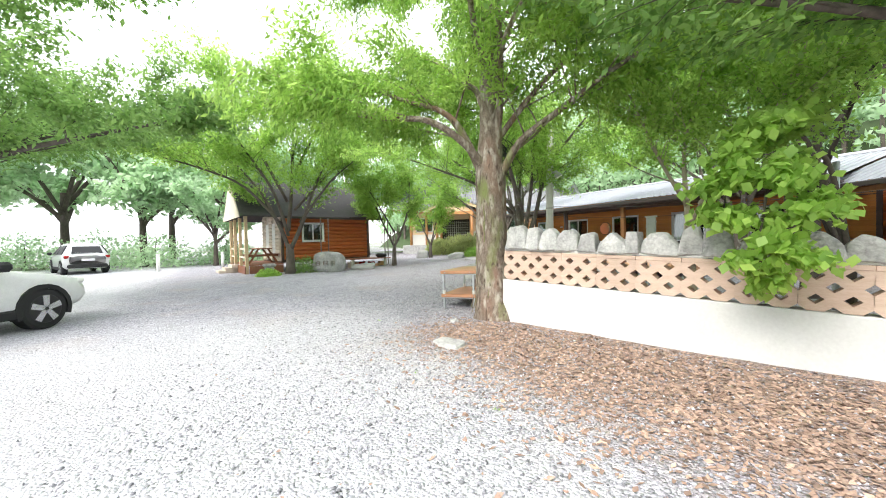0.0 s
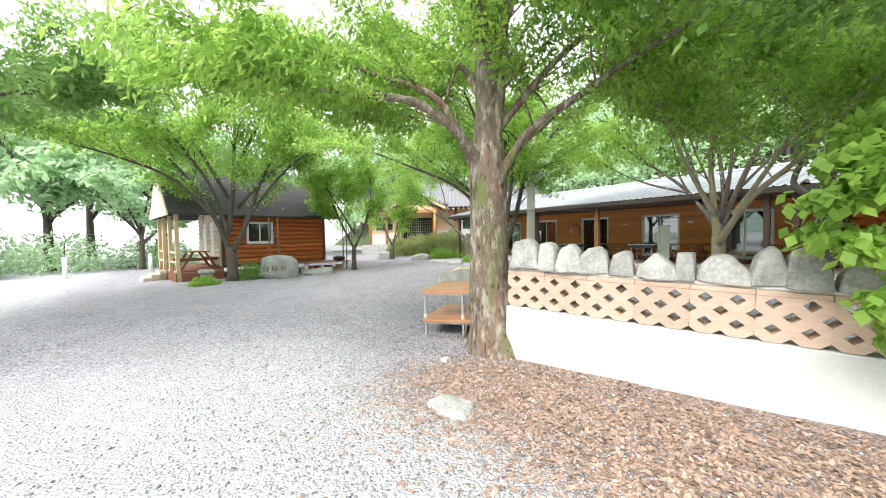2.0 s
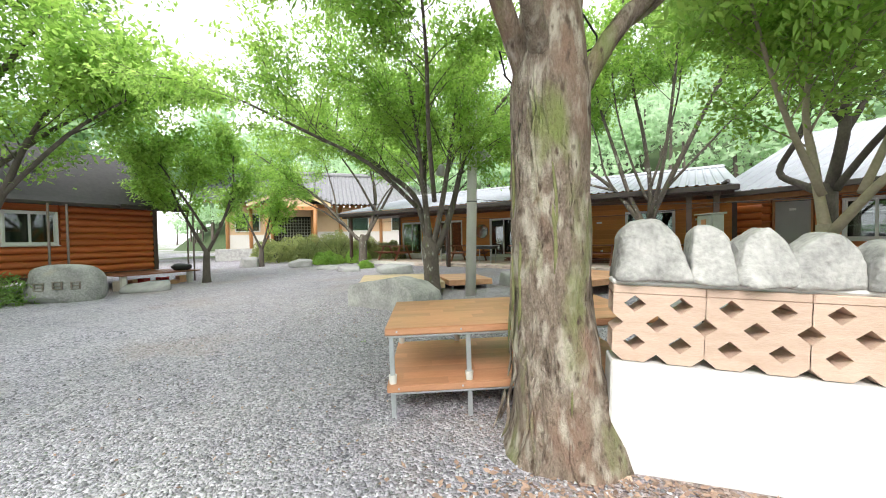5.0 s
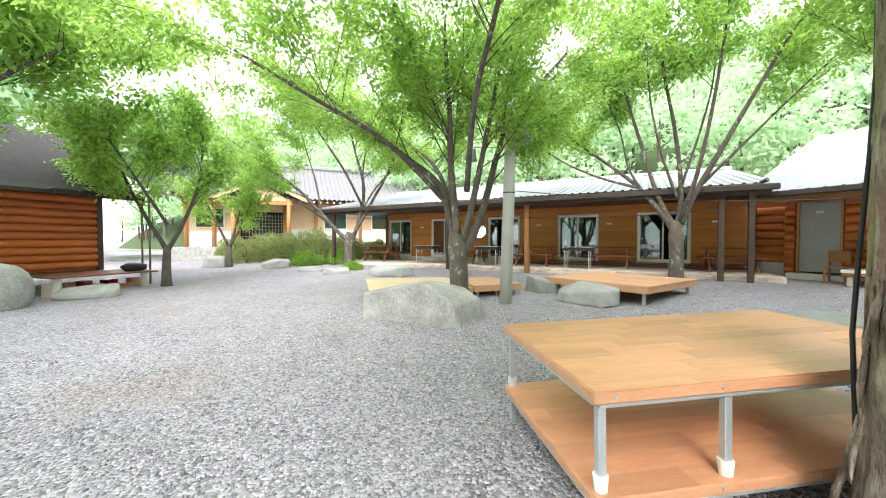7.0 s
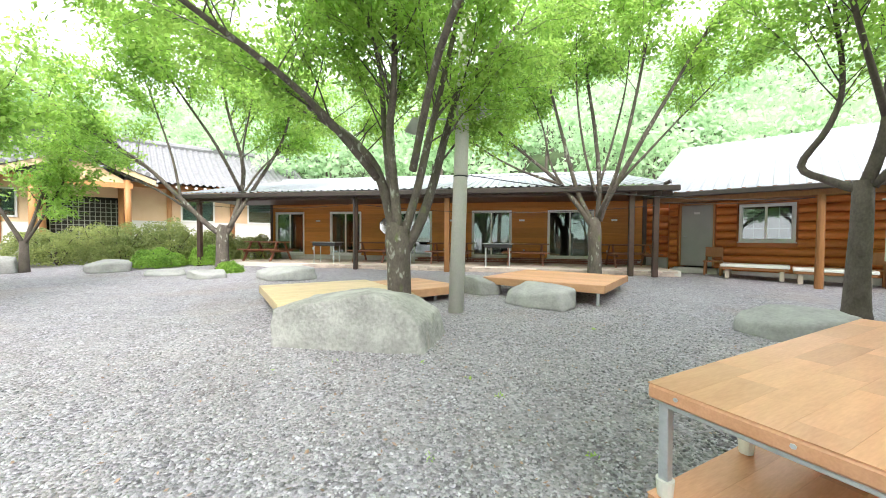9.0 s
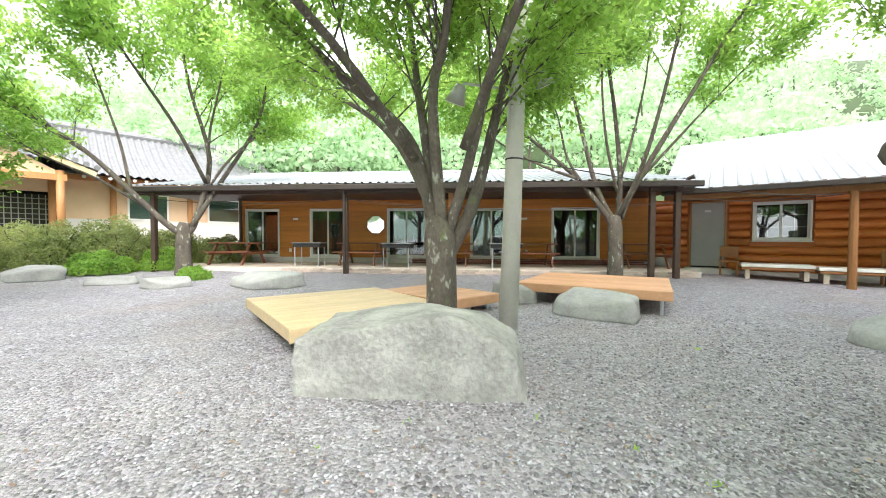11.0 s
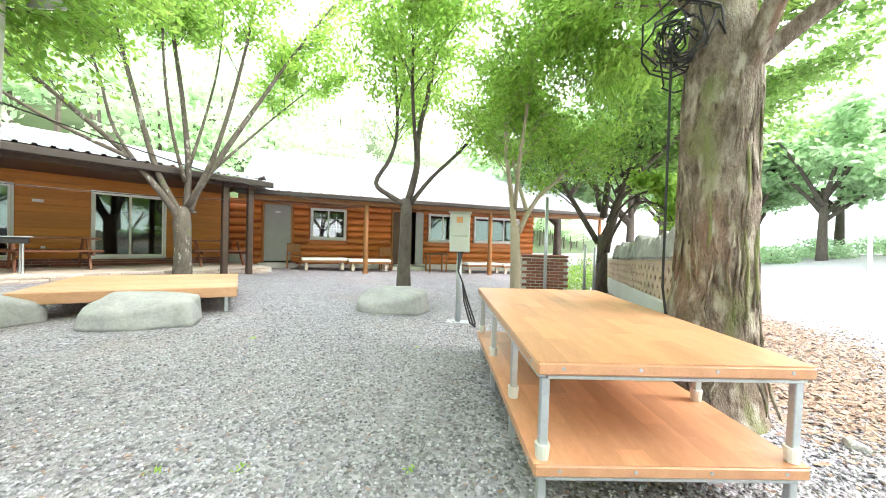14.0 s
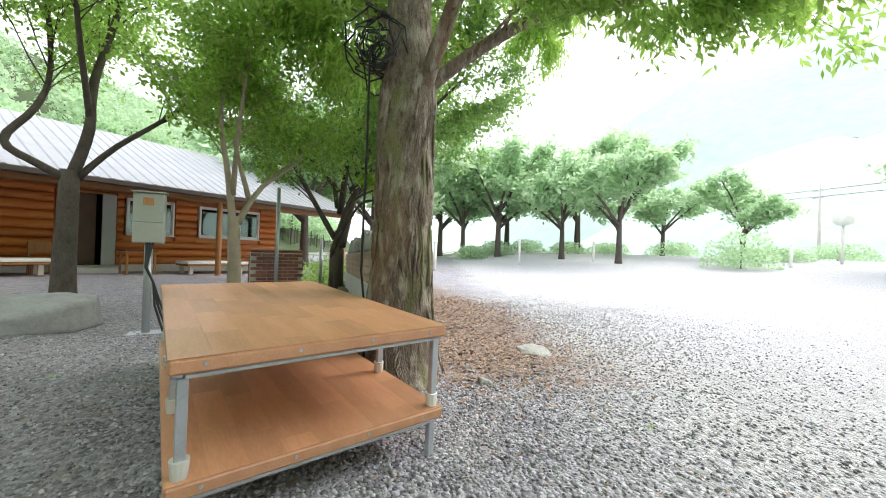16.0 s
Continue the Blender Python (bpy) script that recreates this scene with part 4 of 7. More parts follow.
slab_stone("flat_boulder", -4.6, 12.5, 0.7, 0.42, 0.37, 22, "low grey boulder before the sitting platform", -8)
slab_stone("flat_boulder", -5.75, 13.5, 0.42, 0.36, 0.38, 23, "low grey boulder before the sitting platform", 20)
slab_stone("flat_boulder", -11.2, 14.6, 1.05, 0.5, 0.36, 24, "broad flat brown-grey boulder in the gravel", 8)
slab_stone("flat_boulder", -13.5, 14.3, 0.55, 0.35, 0.24, 25, "dark flat stone sunk in gravel", 14)
slab_stone("flat_boulder", -17.9, 15.0, 0.9, 0.5, 0.36, 26, "flat grey stone at the shrub bed", 4)
slab_stone("flat_boulder", -15.2, 14.6, 0.7, 0.4, 0.16, 29, "stone almost buried in the gravel", 4)
slab_stone("flat_boulder", -20.8, 14.0, 0.7, 0.4, 0.55, 27, "grey boulder at the shrub bed", 4)
slab_stone("flat_boulder", -15.6, 8.1, 0.75, 0.5, 0.26, 28, "round flat stepping stone before the cabin", 30)
slab_stone("tree_ring_stone", -1.5, 11.0, 0.64, 0.46, 0.37, 30, "low blocky grey stone before a small tree", -40)
rock("stepping_stone", -1.36, 5.02, 0.27, 0.2, 0.11, 31, "small flat pale stone among dry leaves", "pale_rock", 10)
rock("stepping_stone", -2.5, 5.78, 0.08, 0.07, 0.1, 32, "small pale stone among dry leaves", "pale_rock", 10)
ins = rock("inscribed_stone", -15.45, 6.3, 0.85, 0.42, 1.05, 33, "upright grey stone with carved dark characters", "rock", 58, None, "", 5, 0.1, 0.05, 5)
# ---- trees ----
class Foliage:
    """Twigs and leaves of one crown."""

    def __init__(self, seed, leaf, width, per_twig, droop=0.25, flat=0.55, spray=0.1):
        self.rnd, self.np = random.Random(seed), np.random.default_rng(seed)
        self.leaf, self.width, self.per, self.droop, self.flat, self.spray = leaf, width, per_twig, droop, flat, spray
        self.wood, self.leaves = Shape(), []

    def way(self, base, spread):
        r = self.rnd
        return (Vector(base) + Vector((r.gauss(0, 1), r.gauss(0, 1), r.gauss(0, 0.6))) * spread).normalized()

    def bough(self, p, d, length, r, bend):
        pts, p = [Vector(p)], Vector(p)
        d = Vector(d)
        for i in range(5):
            d = (d + Vector((0, 0, bend)) + Vector((self.rnd.gauss(0, 0.1), self.rnd.gauss(0, 0.1), self.rnd.gauss(0, 0.07)))).normalized()
            p = p + d * length / 5
            pts.append(p.copy())
        self.wood.tube(pts, [r * (1 - 0.8 * i / 5) for i in range(6)], 5 if r > 0.02 else 3, False)
        return pts

    def clothe(self, pts, count):
        """Leaves round the outer part of a twig."""
        g = self.np
        a = np.array([tuple(p) for p in pts])
        u = g.random(count) * (len(a) - 1.001)
        i = u.astype(int)
        f = (u - i)[:, None]
        c = a[i] * (1 - f) + a[i + 1] * f
        along = a[i + 1] - a[i]
        along /= np.linalg.norm(along, axis=1)[:, None] + 1e-9
        c = c + g.normal(0, 1, (count, 3)) * (self.spray, self.spray, self.spray * 0.55) + (0, 0, -self.spray * self.droop)
        axis = along * 0.6 + g.normal(0, 0.6, (count, 3)) + (0, 0, -self.droop)
        axis /= np.linalg.norm(axis, axis=1)[:, None]
        up = g.normal(0, self.flat, (count, 3)) + (0, 0, 1)
        side = np.cross(axis, up)
        side /= np.linalg.norm(side, axis=1)[:, None] + 1e-9
        size = self.leaf * g.uniform(0.65, 1.25, (count, 1))
        ax, sd = axis * size * 0.5, side * size * self.width * 0.5
        self.leaves.append(np.stack([c - ax, c + sd - ax * 0.1, c + ax, c - sd - ax * 0.1], 1).reshape(-1, 3))

    def limb(self, pts, r0, boughs, reach, start=0.3, bend=0.0, twigs=6, lift=0.25, out=None):
        """Boughs and leafy twigs along a limb given by its points."""
        pts = [Vector(p) for p in pts]
        n = len(pts) - 1
        for b in range(boughs):
            u = start + (1 - start) * (b + self.rnd.random()) / boughs
            k = min(int(u * n), n - 1)
            p = pts[k].lerp(pts[k + 1], u * n - k)
            d = (pts[k + 1] - pts[k]).normalized()
            a = self.rnd.uniform(0, 2 * math.pi)
            side = Vector((math.cos(a), math.sin(a), lift))
            way = (d * 0.5 + side).normalized()
            if out is not None:
                way = (way + (p - Vector(out)).normalized() * 0.5).normalized()
            length = reach * self.rnd.uniform(0.6, 1.1) * (1.1 - 0.45 * u)
            bp = self.bough(p, way, length, max(r0 * 0.3 * (1 - 0.6 * u), 0.008), bend)
            for t in range(twigs):
                v = 0.25 + 0.75 * (t + self.rnd.random()) / twigs
                j = min(int(v * 5), 4)
                q = bp[j].lerp(bp[j + 1], v * 5 - j)
                td = self.way((bp[j + 1] - bp[j]).normalized() + Vector((0, 0, -0.1)), 0.55)
                tp = self.bough(q, td, length * 0.36 * self.rnd.uniform(0.7, 1.2), 0.006, bend - 0.02)
                self.clothe(tp, self.per)
            self.clothe(bp[2:], self.per)


def tree(name, stems, fol, material, leafy, label, boughs=9, reach=1.8, bend=-0.02, twigs=6, start=0.35, trunk=None, lift=0.25, group=""):
    """stems: limbs as (points, first radius, last radius). trunk: points and radii."""
    base = Vector(trunk[0][0])
    t = thing(name, Matrix.Identity(4), label, "tree", group)
    part("trunk", Shape().tube(trunk[0], trunk[1], 18, True, 0.16, len(stems)), material, t, "", True)
    for pts, r0, r1 in stems:
        k = len(pts) - 1
        part("limb", Shape().tube(pts, [r0 + (r1 - r0) * i / k for i in range(k + 1)], 10, True, 0.1, r0 * 50), material, t, "", True)
        fol.limb(pts, r0, boughs, reach, start, bend, twigs, lift, (base.x, base.y, pts[0][2]))
    part("branchwork", fol.wood.mesh("branchwork", material, True), None, t)
    part("crown", quads_mesh("crown", np.concatenate(fol.leaves), leafy), None, t)
    return t


def curve(*pts):
    """Smooth line through a few points."""
    pts = [Vector(p) for p in pts]
    out = []
    for i in range(len(pts) - 1):
        a, b, c, d = pts[max(i - 1, 0)], pts[i], pts[i + 1], pts[min(i + 2, len(pts) - 1)]
        for k in range(4):
            u = k / 4
            out.append(0.5 * ((2 * b) + (c - a) * u + (2 * a - 5 * b + 4 * c - d) * u * u + (3 * b - a - 3 * c + d) * u ** 3))
    return out + [pts[-1]]


# the great red-barked tree at the wall's end
gx, gy = -2.48, 6.58
big_trunk = [(gx + 0.1, gy + 0.06, -0.1), (gx + 0.1, gy + 0.06, 0.0), (gx + 0.07, gy + 0.04, 0.2), (gx + 0.04, gy + 0.02, 0.5), (gx + 0.01, gy, 1.0), (gx, gy, 1.6), (gx, gy, 2.2), (gx, gy, 2.6), (gx, gy, 3.2), (gx + 0.03, gy, 4.5), (gx, gy, 7), (gx, gy, 10), (gx, gy, 13)]
big_r = [0.5, 0.46, 0.38, 0.32, 0.28, 0.265, 0.26, 0.265, 0.2, 0.16, 0.12, 0.08, 0.02]
big_stems = [
    (curve((gx - 0.05, gy - 0.05, 2.35), (-2.76, 6.19, 3.31), (-2.99, 5.9, 3.74), (-3.32, 5.38, 3.95), (-3.8, 4.4, 4.3)), 0.085, 0.02),
    (curve((gx + 0.1, gy + 0.05, 2.35), (-2.0, 6.85, 3.05), (-1.34, 7.22, 3.5), (-0.64, 7.46, 3.85), (0.6, 7.9, 4.3)), 0.08, 0.02),
    (curve((gx, gy - 0.1, 2.65), (-2.45, 6.0, 3.06), (-2.55, 5.39, 3.38), (-2.8, 4.7, 3.4), (-3.1, 4.0, 3.5), (-3.6, 2.9, 3.7)), 0.075, 0.015),
    (curve((gx + 0.1, gy, 2.6), (-2.17, 6.6, 4.1), (-1.7, 6.2, 5.4), (-0.9, 5.6, 6.6)), 0.08, 0.02),
    (curve((gx, gy, 3.4), (-3.4, 6.9, 4.5), (-4.6, 7.3, 5.2), (-5.8, 7.6, 5.6)), 0.07, 0.02),
    (curve((gx, gy, 4.2), (-1.6, 5.6, 5.0), (-0.4, 4.9, 5.4), (0.9, 4.4, 5.4)), 0.06, 0.015),
    (curve((gx, gy, 3.0), (-1.7, 7.1, 4.0), (-0.7, 7.7, 4.7), (0.5, 8.3, 5.2)), 0.06, 0.015),
    (curve((gx, gy, 3.6), (-1.8, 6.4, 4.6), (-0.9, 6.5, 5.3), (0.3, 6.7, 5.9)), 0.06, 0.015),
    (curve((gx, gy, 5.2), (-1.8, 7.7, 6.0), (-1.3, 9.0, 6.5), (-0.9, 10.4, 6.6)), 0.06, 0.015),
    (curve((gx, gy, 6.2), (-3.8, 6.0, 7.0), (-5.4, 5.3, 7.4)), 0.05, 0.015),
    (curve((gx, gy, 7.2), (-1.2, 6.6, 8.0), (0.3, 6.8, 8.3)), 0.05, 0.015),
    (curve((gx, gy, 8.6), (-2.6, 7.5, 10), (-2.4, 8, 11.5)), 0.04, 0.01),
]
tz = [-0.1, 0.0] + [0.12 + 0.16 * k for k in range(28)] + [5.2, 7, 10, 13]
at_z = [p[2] for p in big_trunk]
big_r = [float(np.interp(z, at_z, big_r)) for z in tz]
big_trunk = [(float(np.interp(z, at_z, [p[0] for p in big_trunk])), float(np.interp(z, at_z, [p[1] for p in big_trunk])), z) for z in tz]
big = tree("redwood_tree", big_stems, Foliage(11, 0.11, 0.34, 110, 0.6, 0.6, 0.12), "bark_red", "leaf_young", "tall tree with stringy red-brown mossy bark", 13, 2.2, -0.05, 7, 0.18, (big_trunk, big_r))
# fluted bark ribs
ribs = Shape()
rr = random.Random(5)
for i in range(130):
    a = 2 * math.pi * i * 7 / 130 + rr.uniform(-0.15, 0.15)
    z0 = rr.uniform(-0.05, 2.3)
    z1 = z0 + rr.uniform(0.2, 0.7)
    line = []
    for k in range(7):
        z = z0 + (z1 - z0) * k / 6
        r = np.interp(z, [p[2] for p in big_trunk], big_r) * 0.995
        b = a + 0.06 * math.sin(k * 0.9 + i)
        line.append((gx + r * math.cos(b), gy + r * math.sin(b), z))
    ribs.tube(line, [0.003, 0.009, 0.013, 0.011, 0.013, 0.009, 0.003], 6, True, 0.5, i)
part("bark", ribs, "bark_red", big, "peeling strips of red-brown bark", True)
mo = Shape()
for i in range(8):
    a = radians(rr.choice((215, 235, 250, 300, 180)) + rr.uniform(-10, 10))
    z0 = rr.uniform(0.2, 1.7)
    line = [(gx + (np.interp(z0 + 0.12 * k, [p[2] for p in big_trunk], big_r) + 0.004) * math.cos(a + 0.05 * math.sin(k)), gy + (np.interp(z0 + 0.12 * k, [p[2] for p in big_trunk], big_r) + 0.004) * math.sin(a + 0.05 * math.sin(k)), z0 + 0.12 * k) for k in range(5)]
    mo.tube(line, [0.003, 0.013, 0.011, 0.012, 0.003], 6, True, 0.6, i)
part("moss", mo, "moss", big, "strips of green moss", True)
# coil of cables in the fork
coil = thing("cable_coil", pose(gx - 0.05, gy + 0.3, 2.95), "tangled coil of black cables hung on the trunk", "cable")
for i in range(15):
    r, tilt, sh = rr.uniform(0.1, 0.24), rr.uniform(-30, 30), (rr.uniform(-0.22, 0.14), rr.uniform(-0.1, 0.06), rr.uniform(-0.06, 0.12))
    loop = [Matrix.Translation(sh) @ pose(0, 0, 0, 90 + tilt, rr.uniform(-25, 25), rr.uniform(50, 110)) @ Vector((r * math.cos(k * math.pi / 8), r * (1.15 + 0.1 * math.sin(i)) * math.sin(k * math.pi / 8), 0.01 * math.sin(3 * k))) for k in range(17)]
    part("cable", Shape().tube(loop, 0.008, 5, False), "cable", coil, "", True)
drop = [(gx - 0.19 - 0.03 * math.sin(z * 2), gy + 0.33 - (0.05 if z < 1 else 0), z) for z in (2.95, 2.6, 2.2, 1.8, 1.4, 1.0, 0.6, 0.2)]
part("cable", Shape().tube([(p[0] - gx + 0.05, p[1] - gy - 0.3, p[2] - 2.95) for p in drop], 0.01, 6), "cable", coil, "hanging green-black cable", True)

# the many-stemmed tree behind the boulder
tree("shade_tree", [
    (curve((-6.95, 11.1, 1.4), (-7.14, 11.06, 2.2), (-7.4, 11.0, 2.7), (-8.0, 10.8, 3.2), (-8.8, 10.4, 3.95), (-9.8, 9.9, 4.7)), 0.09, 0.03),
    (curve((-6.92, 11.1, 1.5), (-7.1, 11.2, 2.6), (-7.25, 11.4, 3.45), (-7.5, 11.8, 5.2)), 0.08, 0.03),
    (curve((-6.88, 11.05, 1.5), (-6.98, 10.95, 3.0), (-6.8, 10.6, 3.6), (-6.6, 10.0, 5.0)), 0.08, 0.03),
    (curve((-6.85, 11.12, 1.3), (-6.62, 11.12, 2.02), (-6.38, 11.1, 3.0), (-6.2, 11.0, 3.6), (-5.8, 10.8, 5.0)), 0.08, 0.03),
    (curve((-6.83, 11.15, 1.1), (-6.55, 11.2, 1.65), (-6.36, 11.3, 2.3), (-6.15, 11.4, 3.2), (-5.9, 11.6, 3.95), (-5.0, 12.2, 5.2)), 0.095, 0.03),
    (curve((-6.95, 11.15, 1.6), (-7.5, 11.7, 2.6), (-8.3, 12.4, 3.4), (-9.5, 13.2, 4.2)), 0.08, 0.02),
    (curve((-7.2, 11.0, 2.3), (-7.9, 10.1, 3.3), (-8.6, 8.9, 3.9), (-9.0, 7.8, 4.3)), 0.06, 0.02),
    (curve((-6.6, 10.9, 2.4), (-6.0, 9.9, 3.6), (-5.2, 8.8, 4.3), (-4.6, 7.9, 4.7)), 0.06, 0.02),
], Foliage(12, 0.1, 0.45, 74, 0.2, 0.4, 0.12), "bark_grey", "leaf_young", "spreading many-stemmed tree behind the boulder", 13, 3.0, -0.035, 8, 0.42,
    ([(-6.88, 11.15, 0.0), (-6.88, 11.15, 0.15), (-6.88, 11.13, 0.5), (-6.89, 11.12, 1.0), (-6.9, 11.1, 1.35), (-6.95, 11.1, 1.62)], [0.26, 0.215, 0.185, 0.18, 0.2, 0.13]))

tree("shade_tree", [
    (curve((-2.9, 16.7, 1.75), (-3.1, 16.75, 2.1), (-3.75, 16.9, 3.0), (-4.5, 17.0, 3.7), (-5.4, 16.9, 4.45), (-6.6, 16.6, 5.6)), 0.09, 0.02),
    (curve((-2.85, 16.7, 1.8), (-3.3, 16.8, 2.8), (-3.7, 16.7, 4.2), (-4.1, 16.5, 5.6), (-4.6, 16.2, 7.6)), 0.08, 0.02),
    (curve((-2.75, 16.68, 1.9), (-2.72, 16.68, 3.0), (-2.9, 16.6, 4.6), (-3.2, 16.4, 6.3), (-3.4, 16.2, 8.6)), 0.08, 0.02),
    (curve((-2.7, 16.65, 1.9), (-2.5, 16.6, 2.5), (-1.8, 16.2, 3.97), (-1.3, 15.9, 5.0), (-0.7, 15.6, 6.2), (0.2, 15.2, 7.8)), 0.09, 0.02),
    (curve((-2.75, 16.6, 2.0), (-2.4, 16.1, 3.2), (-2.1, 15.5, 5.2), (-1.9, 15.0, 7.4)), 0.07, 0.02),
    (curve((-3.3, 16.8, 2.4), (-4.0, 16.9, 3.5), (-4.3, 17.0, 4.8), (-4.9, 17.2, 6.4)), 0.045, 0.012),
    (curve((-3.75, 16.9, 3.0), (-4.9, 16.7, 3.4), (-6.0, 16.5, 4.0), (-7.1, 16.2, 4.9)), 0.045, 0.012),
    (curve((-2.8, 16.65, 2.6), (-3.2, 16.3, 3.8), (-3.5, 15.8, 5.2), (-3.6, 15.4, 6.6)), 0.045, 0.012),
    (curve((-2.3, 16.5, 2.9), (-1.5, 16.5, 3.8), (-0.7, 16.5, 4.7), (0.4, 16.4, 5.9)), 0.045, 0.012),
    (curve((-2.7, 16.65, 3.0), (-2.3, 16.8, 4.4), (-2.0, 16.9, 5.8), (-1.9, 16.9, 7.4)), 0.04, 0.012),
], Foliage(13, 0.14, 0.45, 46, 0.2, 0.45, 0.17), "bark_grey", "leaf_young", "slender-stemmed tree growing beside the sitting platform", 10, 2.5, 0.0, 8, 0.62,
    ([(-2.8, 16.69, 0.2), (-2.8, 16.69, 0.4), (-2.8, 16.69, 1.0), (-2.82, 16.7, 1.6), (-2.82, 16.7, 2.0)], [0.26, 0.21, 0.18, 0.18, 0.14]))

tree("young_tree", [
    (curve((-15.05, 16.45, 1.5), (-15.3, 16.2, 1.8), (-15.8, 15.7, 2.6), (-16.4, 15.0, 3.6), (-17.1, 14.1, 4.4), (-18.2, 13.0, 5.6)), 0.1, 0.02),
    (curve((-14.9, 16.55, 1.5), (-14.75, 16.7, 1.9), (-14.45, 16.9, 3.7), (-14.8, 16.6, 5.7), (-15.0, 16.3, 8.0)), 0.11, 0.02),
    (curve((-14.8, 16.6, 1.7), (-14.2, 17.0, 3.0), (-13.4, 17.4, 4.6), (-13.0, 17.4, 5.7), (-12.6, 17.2, 7.6)), 0.08, 0.02),
    (curve((-14.6, 16.8, 2.6), (-13.8, 17.0, 3.8), (-12.8, 17.4, 4.8)), 0.05, 0.02),
    (curve((-14.5, 16.8, 3.0), (-14.6, 15.9, 4.3), (-14.8, 15.0, 5.4), (-15.2, 14.0, 6.8)), 0.06, 0.02),
    (curve((-15.5, 16.0, 2.1), (-16.6, 15.6, 2.9), (-17.8, 15.2, 3.5), (-19.0, 14.9, 4.3)), 0.045, 0.012),
    (curve((-15.8, 15.7, 2.6), (-16.0, 15.6, 3.9), (-16.2, 15.3, 5.2), (-16.4, 15.0, 6.4)), 0.045, 0.012),
    (curve((-14.5, 16.9, 3.2), (-13.9, 16.2, 4.2), (-13.2, 15.6, 5.0), (-12.4, 15.0, 6.0)), 0.045, 0.012),
], Foliage(14, 0.15, 0.42, 46, 0.25, 0.5, 0.19), "bark_grey", "leaf_young", "forked tree at the shrub bed with thin foliage", 11, 2.6, 0.0, 8, 0.55,
    ([(-15, 16.5, 0.2), (-15, 16.5, 0.5), (-15, 16.5, 1.0), (-14.98, 16.5, 1.6), (-14.95, 16.52, 1.8)], [0.26, 0.21, 0.19, 0.18, 0.13]))

tree("young_tree", [
    (curve((0.1, 12.28, 2.15), (-0.12, 12.5, 2.33), (-0.38, 12.75, 2.62), (-0.15, 12.55, 3.2), (-0.05, 12.45, 3.85), (-0.3, 12.3, 5.0), (-0.6, 12.2, 6.8)), 0.07, 0.02),
    (curve((0.15, 12.25, 2.2), (0.25, 12.1, 3.0), (0.3, 12.1, 3.8), (0.45, 11.9, 5.0), (0.5, 11.8, 6.2), (0.6, 11.7, 8.0)), 0.09, 0.02),
    (curve((0.2, 12.2, 2.2), (0.5, 11.85, 2.8), (0.95, 11.2, 3.6), (1.3, 10.7, 4.6)), 0.06, 0.02),
    (curve((0.25, 12.1, 3.2), (-0.5, 11.6, 4.3), (-1.2, 11.0, 5.0)), 0.05, 0.02),
    (curve((0.25, 12.1, 3.0), (0.9, 12.6, 4.2), (1.6, 13.2, 5.2)), 0.05, 0.02),
], Foliage(15, 0.1, 0.55, 40, 0.2, 0.45, 0.16), "bark", "leaf_young", "small tree with a crooked limb rising beside a grey stone", 16, 2.5, 0.0, 7, 0.5,
    ([(0.12, 12.3, 0.1), (0.12, 12.3, 0.3), (0.12, 12.3, 0.8), (0.13, 12.28, 1.6), (0.13, 12.28, 2.3)], [0.2, 0.165, 0.14, 0.125, 0.12]))

tree("young_tree", [
    (curve((-0.52, 9.25, 1.5), (-0.6, 9.3, 2.2), (-0.65, 9.4, 3.0), (-0.4, 9.5, 4.2)), 0.055, 0.015),
    (curve((-0.5, 9.2, 1.5), (-0.1, 9.05, 2.1), (0.5, 8.8, 2.6), (1.1, 8.5, 3.3)), 0.05, 0.015),
    (curve((-0.55, 9.25, 1.9), (-0.9, 9.0, 2.8), (-1.2, 8.7, 3.9)), 0.04, 0.012),
    (curve((-0.3, 9.15, 1.9), (0.1, 9.6, 2.8), (0.5, 10.0, 3.8)), 0.04, 0.012),
], Foliage(16, 0.085, 0.5, 56, 0.2, 0.45, 0.13), "bark_pale", "leaf_young", "pale-barked little tree leaning behind the table", 12, 1.6, -0.02, 7, 0.4,
    ([(-0.48, 9.22, 0.0), (-0.48, 9.22, 0.4), (-0.5, 9.22, 1.0), (-0.52, 9.25, 1.6)], [0.11, 0.095, 0.085, 0.075]))

